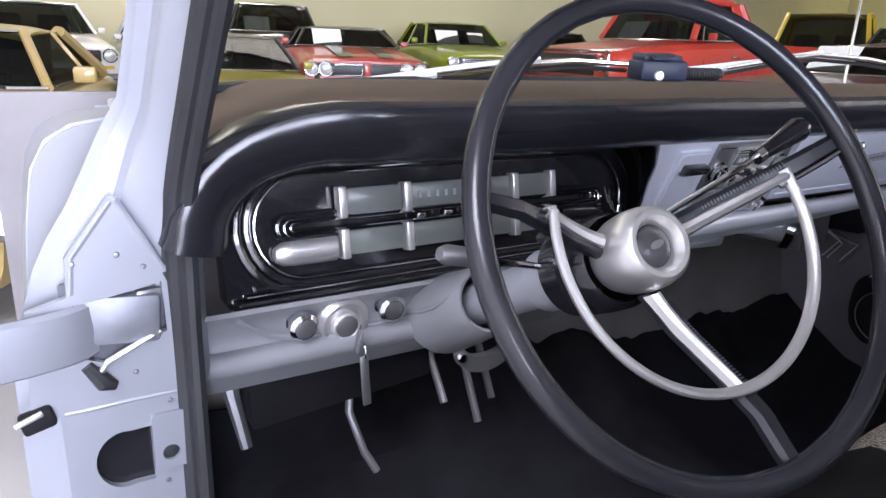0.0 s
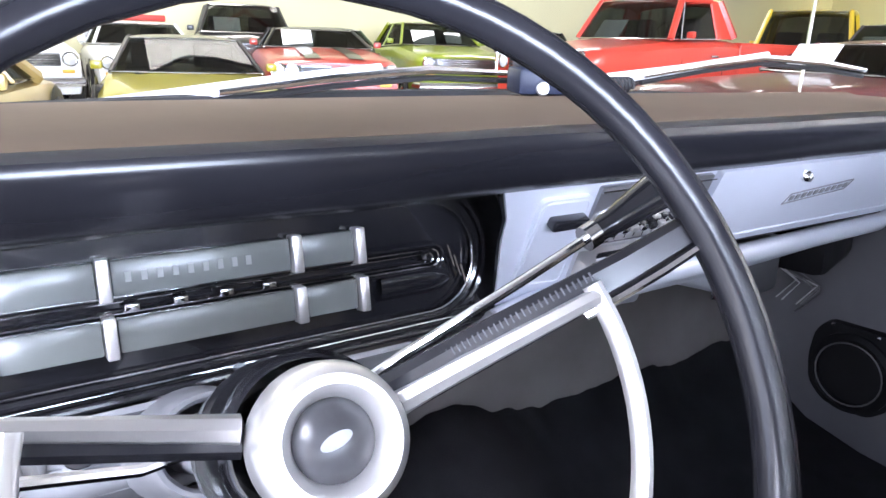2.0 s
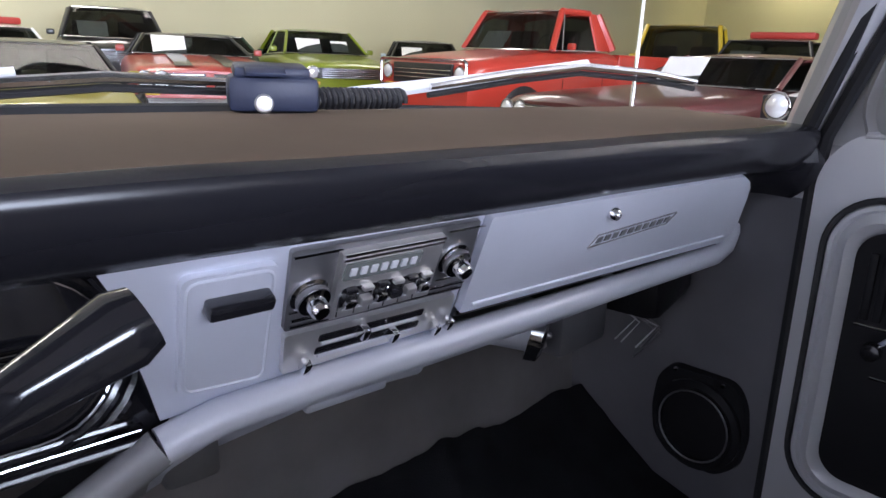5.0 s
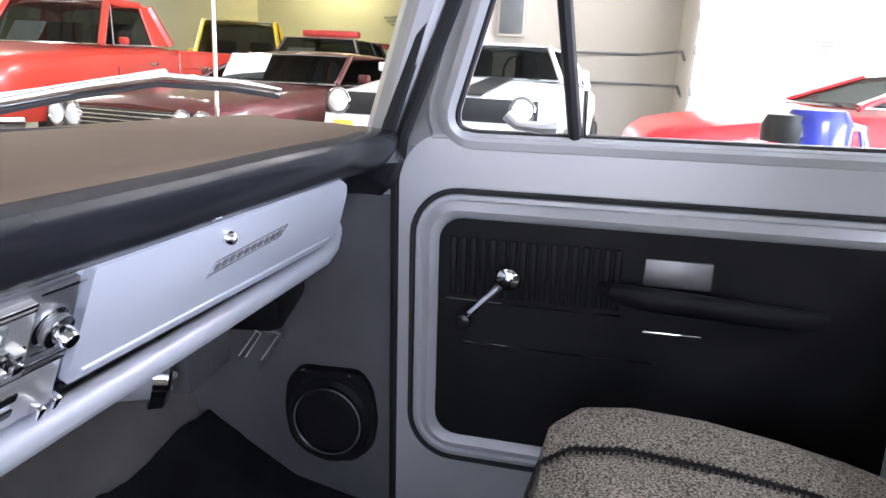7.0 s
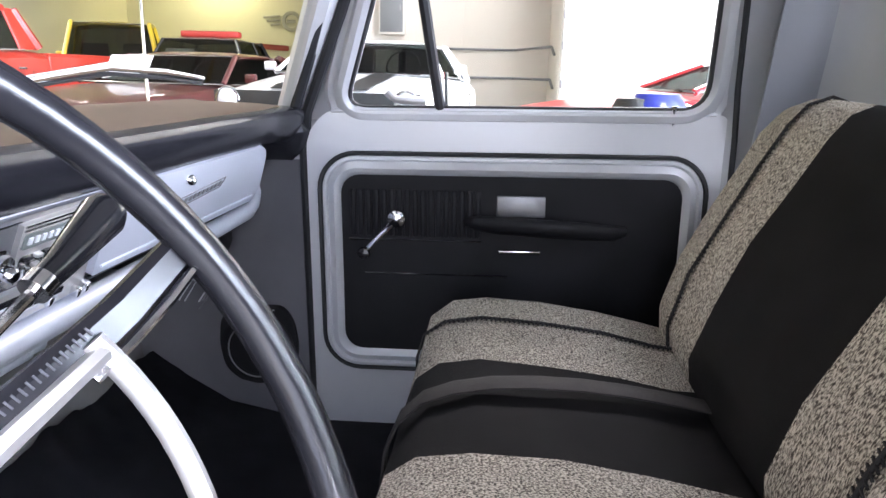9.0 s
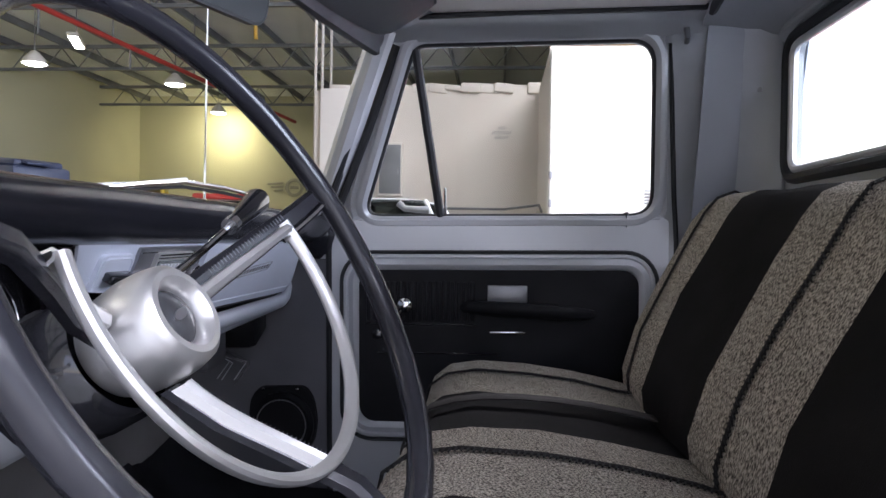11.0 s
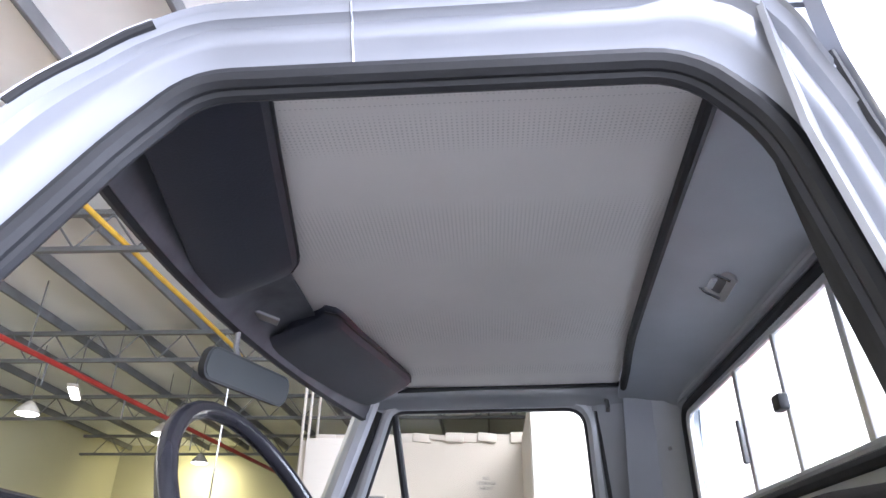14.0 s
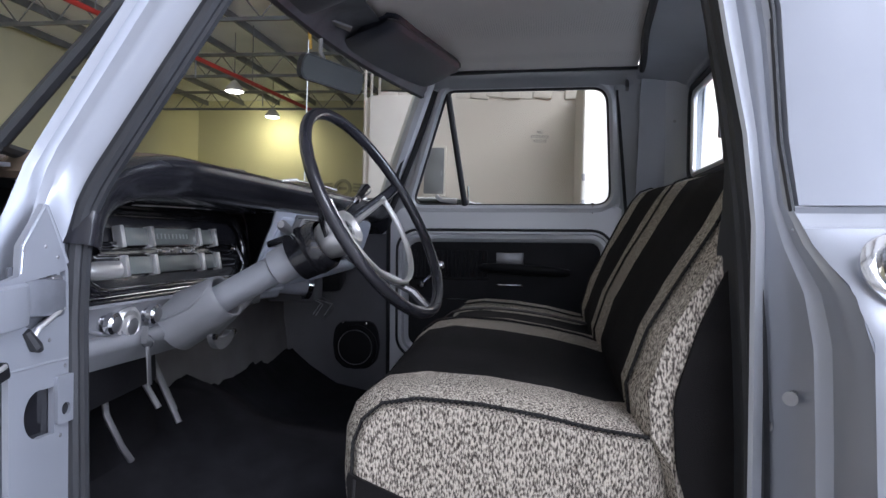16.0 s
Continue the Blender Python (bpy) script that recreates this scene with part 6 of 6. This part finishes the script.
def interp(tab, y):
    for (a, va), (b, vb) in zip(tab, tab[1:]):
        if y <= b:
            t = (y - a) / (b - a)
            t = min(1, max(0, t))
            return va + (vb - va) * t
    return tab[-1][1]


def car(name, label, x, y, facing, L, W, body, top, hood_z, cowl, ws_top_y, roof_z, rear_top_y, rear_base, deck_z,
        roof_mat=None, stripe=None, lamps=2, grille="bars", bumper=True, paper=1, bed=None, wheel=0.33, box_front=0.0, sill=0.28, rack=None, cab=False, drop=0.12, gdrop=0.22, gwide=0.0, category="car"):
    """A parked car: local y runs from the nose (0) to the tail (L), so the nose points to -y before it is turned."""
    fx, fy = facing
    yaw = math.degrees(math.atan2(fx, -fy))
    c = thing(name, pose(x, y, 0, 0, 0, yaw), label, category, "parked cars")
    hw = W / 2
    tail = bed[0] if bed else L
    topz = [(0, hood_z - drop + box_front), (0.08, hood_z - drop * 0.5 + box_front * 0.6), (0.5, hood_z - 0.02 - 0.15 * (drop - 0.12)), (cowl, hood_z + 0.06), (cowl + 0.4, hood_z + 0.07), (rear_base - 0.1, deck_z + 0.03)] + ([(tail, deck_z)] if bed else [(L - 0.25, deck_z), (L, deck_z - 0.12)])
    wid = [(0, 0.90), (0.15, 0.955), (0.9, 0.99), (L * 0.5, 1.0), (L - 0.8, 0.985), (L, 0.90)]
    st = sorted(s for s in {0, 0.05, 0.15, 0.35, 0.7, 1.1, cowl - 0.1, cowl + 0.1, L * 0.5, rear_base - 0.3, rear_base, (rear_base + L) / 2, L - 0.3, L - 0.1, tail} if s <= tail)
    rows = []
    for s in st:
        z, w = interp(topz, s), hw * interp(wid, s)
        r = []
        for u, v in ((0.0, None), (0.55, -0.004), (0.80, -0.012), (0.92, -0.035), (0.985, -0.10)):
            r.append((u * w, z + 0.025 * (1 - u * u) if v is None else z + v + 0.02 * (1 - u)))
        r += [(w, z - 0.20), (w * 1.0, (z + sill) / 2 - 0.05), (w * 0.985, sill + 0.08), (w * 0.95, sill), (0.0, sill)]
        rows.append([(a, s, b) for a, b in r] + [(-a, s, b) for a, b in r[-2:0:-1]])
    bm = grid(rows, closed=True)
    for r in (rows[0], rows[-1]):
        bm.faces.new([bm.verts.new(p) for p in r])
    bd = part("body", bm, body, c)
    if stripe:
        for sx in (-1, 1):
            rws = []
            for s in [0.06 + (cowl - 0.1) * k / 8 for k in range(9)]:
                z = interp(topz, s) + 0.026
                rws.append([(sx * 0.10 * W, s, z + 0.012), (sx * 0.21 * W, s, z + 0.004)])
            part("stripe", grid(rws, 0.003), stripe, c)
    # greenhouse: corner posts, roof, panes
    bz = hood_z + 0.075
    db = deck_z + 0.04
    bw, tw = (hw * 0.90, hw * 0.76) if cab else (hw * 0.86, hw * 0.66)
    edge = 2.0 if cab else 1.0
    P = {"fb": (bw, cowl, bz), "ft": (tw, ws_top_y, roof_z - 0.05), "rt": (tw, rear_top_y, roof_z - 0.05), "rb": (bw, rear_base, db)}
    mid = rear_base - 0.38 if cab else (cowl * 0.42 + rear_base * 0.58)
    rm = roof_mat or body
    n = 8
    rws = []
    for k in range(n + 1):
        yy = ws_top_y - 0.02 + (rear_top_y - ws_top_y + 0.04) * k / n
        e = abs(k / n * 2 - 1)
        rws.append([(tw * 1.03 * u, yy, roof_z - edge * (0.045 * abs(u) ** 4 + 0.035 * e ** 4)) for u in (-1, -0.93, -0.75, -0.4, 0, 0.4, 0.75, 0.93, 1)])
    part("roof", grid(rws, 0.03), rm, c)
    for sx in (-1, 1):
        m = lambda k: Vector((P[k][0] * sx, P[k][1], P[k][2]))
        part("pillar", tube([m("fb"), m("ft")], 0.045 if cab else 0.026, 8), rm, c)
        part("pillar", tube([m("rb"), m("rt")], [0.06, 0.05], 6), rm, c)
        mb, mt = Vector((bw * sx * 1.03, mid, (bz + db) / 2)), Vector((tw * sx * 1.02, mid - 0.05, roof_z - 0.05))
        part("pillar", tube([mb, mt], 0.024, 6), rm, c)
        for a, b, d, e in (("fb", "ft", mt, mb),):
            part("side_window", grid([[m(a), mb], [m(b), mt]]), TINT, c)
        if cab:
            part("cab_panel", grid([[mb, mb.lerp(m("rb"), 0.5) + Vector((sx * 0.02, 0, 0)), m("rb")], [mt, mt.lerp(m("rt"), 0.5) + Vector((sx * 0.02, 0, 0)), m("rt")]], 0.03), rm, c)
            part("window_rail", tube([m("ft"), mt], 0.045, 8), rm, c)
            part("vent_post", tube([m("fb").lerp(mb, 0.22), m("ft").lerp(mt, 0.10)], 0.012, 6), CARCHROME, c)
        else:
            part("side_window", grid([[mb, m("rb")], [mt, m("rt")]]), TINT, c)
        part("belt_trim", tube([m("fb"), mb, m("rb")], 0.010, 5), CARCHROME, c)
        mi = part("mirror", box((sx * hw * 1.02, cowl + 0.25, bz + 0.06), (0.12, 0.06, 0.09), bevel=0.02), body, c)
    for a, b in (("fb", "ft"), ("rb", "rt")):
        A, B = Vector(P[a]), Vector(P[b])
        flip = Vector((-1, 1, 1))
        bow = -0.10 if a == "fb" else 0.06
        rws = []
        for t in (0, 0.5, 1):
            p = A.lerp(B, t)
            rws.append([(p.x * s, p.y + bow * (1 - s * s), p.z) for s in (-1, -0.5, 0, 0.5, 1)])
        part("windshield" if a == "fb" else "rear_glass", grid(rws), TINT, c)
        part("glass_trim", tube(rws[0], 0.012, 5), CARCHROME, c)
        part("glass_trim", tube(rws[2], 0.010, 5), CARCHROME, c)
    part("interior", box((0, (cowl + rear_base) / 2 + 0.1, bz - 0.02), (W * 0.72, (rear_base - cowl) * 0.8, 0.06)), INTERIOR, c)
    for sx in (-0.2, 0.2):
        part("seat_back", box((sx * W, (cowl + rear_base) / 2 + 0.15, bz + 0.12), (W * 0.26, 0.14, 0.34), (-10, 0, 0), 0.05), INTERIOR, c)
    part("dash_wheel", tube(arc((0.19 * W, cowl + 0.45, bz + 0.08), 0.17, 0, 350, 20, (1, 0, 0), (0, 0.4, 0.9)), 0.013, 6), PLASTIC, c)
    for k in range(paper):
        sx = -0.17 * W if k == 0 else 0.16 * W
        part("paper_sign", box((sx, cowl + 0.12 + 0.04 * k, bz + 0.14), (0.46 - 0.14 * k, 0.004, 0.30 - 0.06 * k), (-38, 0, 4)), PAPER, c, "white paper card behind the windshield")
    part("wiper", tube([(-0.3 * W, cowl - 0.06, bz - 0.01), (0.05 * W, cowl - 0.05, bz + 0.01)], 0.008, 5), PLASTIC, c)
    part("wiper", tube([(0.02 * W, cowl - 0.08, bz - 0.01), (0.33 * W, cowl - 0.05, bz + 0.01)], 0.008, 5), PLASTIC, c)
    # nose
    gz = hood_z - gdrop
    part("grille", box((0, -0.005, gz), (W * (gwide or (0.80 if lamps == 4 else 0.62)), 0.05, 0.26 if cab else 0.17), bevel=0.012), PLASTIC, c)
    if grille == "bars":
        for k in range(5):
            part("grille_bar", box((0, -0.035, gz - 0.065 + 0.033 * k), (W * 0.60, 0.012, 0.010), bevel=0.003), CARCHROME, c)
    elif grille == "split":
        part("grille_bar", box((0, -0.04, gz), (0.10, 0.03, 0.20), bevel=0.01), body, c)
        for sx in (-1, 1):
            part("grille_bar", tube([(sx * 0.07, -0.034, gz - 0.07), (sx * W * 0.24, -0.034, gz - 0.07), (sx * W * 0.24, -0.034, gz + 0.07), (sx * 0.07, -0.034, gz + 0.07)], 0.008, 5, True), CARCHROME, c)
    elif grille == "frame":
        part("grille_bar", tube([(a, -0.035, gz + b) for a, b in rrect(W * 0.90, 0.34 if cab else 0.24, 0.05)], 0.022, 6, True), CARCHROME, c)
        for k in range(3):
            part("grille_bar", box((0, -0.03, gz - 0.05 + 0.05 * k), (W * 0.60, 0.012, 0.012), bevel=0.003), CARCHROME, c)
    xsl = (0.38,) if lamps == 2 else (0.40, 0.30)
    for sx in (-1, 1):
        for u in xsl:
            hl = part("headlight", lathe([(0, 0.035), (0.06, 0.03), (0.085, 0.012), (0.088, 0.0)], pose(sx * u * W, -0.015, gz + 0.01, 90, 0, 0), 20), LAMPGLASS, c)
            part("headlight_ring", tube(arc((sx * u * W, -0.022, gz + 0.01), 0.094, 0, 345, 20, (1, 0, 0), (0, 0, 1)), 0.012, 6), CARCHROME, hl)
        part("turn_lamp", box((sx * W * 0.36, -0.02, gz - 0.16), (0.16, 0.03, 0.05), bevel=0.01), YELPIPE, c)
    if bumper:
        part("front_bumper", tube([(-hw * 0.97, 0.18, 0.46), (-hw * 0.93, -0.04, 0.46), (0, -0.09, 0.46), (hw * 0.93, -0.04, 0.46), (hw * 0.97, 0.18, 0.46)], 0.065, 8, squash=0.6), CARCHROME, c)
        part("rear_bumper", tube([(-hw * 0.95, L - 0.1, 0.5), (-hw * 0.9, L + 0.05, 0.5), (hw * 0.9, L + 0.05, 0.5), (hw * 0.95, L - 0.1, 0.5)], 0.06, 8, squash=0.6), CARCHROME, c)
    for sx in (-1, 1):
        for wy in (0.19 * L, 0.79 * L):
            # black disc on the uncut body puts in the dark of the wheel opening
            part("arch_shade", lathe([(0, 0.006), (wheel + 0.055, 0.006), (wheel + 0.065, 0.0)], pose(sx * hw * 0.985, wy, wheel + 0.02, 0, sx * 90, 0), 28), PLASTIC, c)
            w = part("wheel", lathe([(wheel * 0.62, 0.03), (wheel * 0.7, 0.045), (wheel * 0.95, 0.04), (wheel, 0.02), (wheel, -0.18), (wheel * 0.6, -0.18)], pose(sx * (hw * 0.985), wy, wheel, 0, sx * 90, 0), 28), TYRE, c)
            part("rim", lathe([(0, 0.03), (0.05, 0.03), (0.07, 0.015), (wheel * 0.5, 0.02), (wheel * 0.60, 0.035), (wheel * 0.65, 0.03)], pose(sx * (hw * 0.985), wy, wheel, 0, sx * 90, 0), 24), CARCHROME, w)
        part("door_line", tube([(sx * hw * 1.001, cowl + 0.15, sill + 0.1), (sx * hw * 1.003, cowl + 0.15, bz - 0.24)], 0.004, 4), PLASTIC, c)
        part("door_line", tube([(sx * hw * 1.003, mid + 0.1, sill + 0.1), (sx * hw * 1.003, mid + 0.1, bz - 0.24)], 0.004, 4), PLASTIC, c)
        part("door_handle", box((sx * hw * 1.01, mid - 0.1, bz - 0.20), (0.03, 0.14, 0.03), bevel=0.008), CARCHROME, c)
    if bed:
        y0, z0 = bed
        ym, ln = (y0 + L) / 2, L - y0 - 0.02
        part("bed_floor", box((0, ym, sill + 0.30), (W * 0.84, ln, 0.05)), PLASTIC, c)
        part("bed_bulkhead", box((0, y0 + 0.04, (sill + z0) / 2 + 0.1), (W * 0.84, 0.04, z0 - sill - 0.2), bevel=0.01), body, c)
        for sx in (-1, 1):
            part("bed_side", box((sx * hw * 0.945, ym, (sill + z0) / 2), (W * 0.05, ln, z0 - sill), bevel=0.03, seg=3), body, c)
            part("bed_rail", box((sx * hw * 0.915, ym, z0 + 0.004), (W * 0.075, ln - 0.02, 0.03), bevel=0.012), body, c)
            part("side_crease", tube([(sx * hw * 0.992, y0 + 0.05, z0 - 0.22), (sx * hw * 0.992, L - 0.06, z0 - 0.24)], 0.010, 6), body, c)
        part("tailgate", box((0, L - 0.04, (sill + z0) / 2 + 0.06), (W * 0.84, 0.05, z0 - sill - 0.12), bevel=0.02), body, c)
    if rack:
        part("light_bar", box((0, (ws_top_y + rear_top_y) / 2 - 0.2, roof_z + 0.06), (1.0, 0.24, 0.11), bevel=0.03), rack, c)
    return c


RED_ORANGE = paint("orange_red_paint", (0.50, 0.045, 0.025))
GREEN = paint("lime_green_paint", (0.20, 0.26, 0.008))
OLIVE = paint("olive_gold_paint", (0.31, 0.27, 0.006))
GOLD = paint("gold_paint", (0.40, 0.29, 0.10))
MAROON = paint("maroon_paint", (0.075, 0.014, 0.014))
YELLOW = paint("yellow_paint", (0.60, 0.42, 0.02))
WHITE = paint("white_paint", (0.78, 0.78, 0.78))
BLACK = paint("black_paint", (0.012, 0.012, 0.014))
CRIMSON = paint("crimson_paint", (0.55, 0.02, 0.025))
RUST = paint("brick_red_paint", (0.42, 0.05, 0.035))
PALEBLUE = paint("pale_blue_paint", (0.45, 0.55, 0.58))

car("red_pickup", "orange-red vintage pickup with chrome grille", 5.53, 6.85, (-1.0, 0.02), 4.75, 1.95, RED_ORANGE, None, 1.22, 1.45, 1.74, 1.86, 2.50, 2.72, 1.30, lamps=2, grille="frame", bed=(2.78, 1.27), wheel=0.38, sill=0.45, cab=True, gdrop=0.28, drop=0.18, category="pickup truck")
car("green_sedan", "lime green vintage compact sedan with paper cards", 6.3, 9.6, (-0.25, -0.97), 4.6, 1.80, GREEN, None, 1.04, 1.45, 2.0, 1.55, 3.1, 3.6, 1.0, lamps=2, paper=2, gwide=0.7)
car("red_black_coupe", "brick red muscle car with black stripes and roof", 3.4, 8.5, (-0.26, -0.96), 4.9, 1.90, RUST, None, 0.95, 1.60, 2.25, 1.34, 3.2, 3.9, 0.93, roof_mat=BLACK, stripe=BLACK, lamps=4, grille="split")
car("olive_coupe", "olive gold muscle car with a black vinyl roof", 1.05, 6.3, (-0.18, -0.98), 4.9, 1.80, OLIVE, None, 0.68, 1.40, 2.0, 1.15, 3.0, 3.7, 0.72, roof_mat=BLACK, lamps=4, paper=0, sill=0.22)
car("gold_sedan", "gold metallic vintage sedan with a dark grille", -1.76, 2.62, (-0.22, -0.975), 4.5, 1.80, GOLD, None, 0.75, 1.35, 1.85, 1.15, 2.9, 3.5, 0.76, lamps=4, paper=0, sill=0.2)
car("patrol_wagon", "white vintage wagon with a red light bar", 1.75, 12.0, (0.0, -1.0), 2.45, 1.80, WHITE, None, 0.90, 0.7, 1.0, 1.36, 2.1, 2.3, 0.9, rack=REDPIPE, paper=0, bumper=False)
car("white_offroader", "white off-road car far back in the hall", -0.20, 11.0, (0.1, -0.995), 3.3, 1.75, WHITE, None, 0.98, 1.2, 1.6, 1.55, 3.0, 3.2, 1.05, paper=0)
car("black_pickup", "black vintage pickup behind the muscle car", 3.35, 11.9, (-0.2, -0.98), 2.5, 1.85, BLACK, None, 1.15, 0.8, 1.0, 1.75, 1.9, 2.1, 1.1, sill=0.4, category="pickup truck")
car("dark_green_sedan", "dark green sedan behind the row of cars", 5.3, 12.4, (-0.2, -0.98), 2.1, 1.80, paint("dark_green_paint", (0.03, 0.06, 0.03)), None, 0.98, 0.6, 1.0, 1.40, 1.7, 1.95, 0.95)
car("pale_blue_sedan", "pale blue vintage sedan with a black roof", 9.3, 11.2, (-0.55, -0.83), 3.2, 1.85, PALEBLUE, None, 1.0, 0.9, 1.4, 1.50, 2.4, 2.8, 0.98, roof_mat=BLACK, paper=1)
car("yellow_truck", "yellow vintage off-road pickup", 11.3, 6.9, (-0.93, -0.38), 3.9, 1.80, YELLOW, None, 1.22, 1.05, 1.35, 1.99, 2.2, 2.35, 1.25, lamps=2, bed=(2.4, 1.24), wheel=0.37, sill=0.45, paper=0, cab=True, category="off-road truck")
car("maroon_coupe", "dark maroon coupe with bright window trim", 4.3, 3.5, (-0.98, 0.16), 4.7, 1.86, MAROON, None, 0.92, 1.65, 2.2, 1.31, 3.1, 3.9, 0.92, lamps=4)
car("black_offroader", "black off-road car with a red light bar", 9.6, 4.75, (-1.0, -0.12), 3.8, 1.80, BLACK, None, 1.12, 1.0, 1.25, 1.66, 3.0, 3.3, 1.1, rack=REDPIPE, sill=0.42, grille="bars")
car("white_muscle_car", "white muscle car with dark hood stripes and black grille", 4.85, 1.30, (-0.99, 0.04), 4.7, 1.90, WHITE, None, 1.05, 1.30, 1.75, 1.47, 2.9, 3.7, 1.03, roof_mat=WHITE, stripe=PLASTIC, lamps=2, grille="none", gdrop=0.15, gwide=0.88)
car("red_sports_car", "low crimson sports car with a long nose", 5.30, -0.18, (-0.06, 1.0), 4.4, 1.80, CRIMSON, None, 0.98, 1.30, 1.80, 1.31, 2.35, 3.4, 1.0, lamps=2, grille="none", bumper=False, paper=0, sill=0.16, drop=0.24, gdrop=0.40)


def shop_canister():
    c = thing("shop_canister", pose(3.55, -1.05, 0), "blue shop canister with a chrome handle on a stand", "canister")
    BLUE = paint("royal_blue_paint", (0.02, 0.03, 0.30))
    part("tank", lathe([(0, 0.72), (0.11, 0.72), (0.16, 0.75), (0.16, 1.0), (0.12, 1.06), (0, 1.07)], None, 24), BLUE, c)
    part("cap", lathe([(0.13, 0.90), (0.135, 0.98), (0.11, 1.03), (0, 1.04)], pose(0.0, 0.12, 0), 20), PLASTIC, c)
    part("hose", tube([(0, -0.1, 1.0), (0, -0.2, 0.98), (0, -0.24, 0.85), (0, -0.2, 0.6)], 0.022, 10), CHROME, c)
    for a in (0, 120, 240):
        part("leg", tube([(0, 0, 0.73), (0.3 * math.cos(radians(a)), 0.3 * math.sin(radians(a)), 0.012)], 0.012, 8), CHROME, c)


shop_canister()
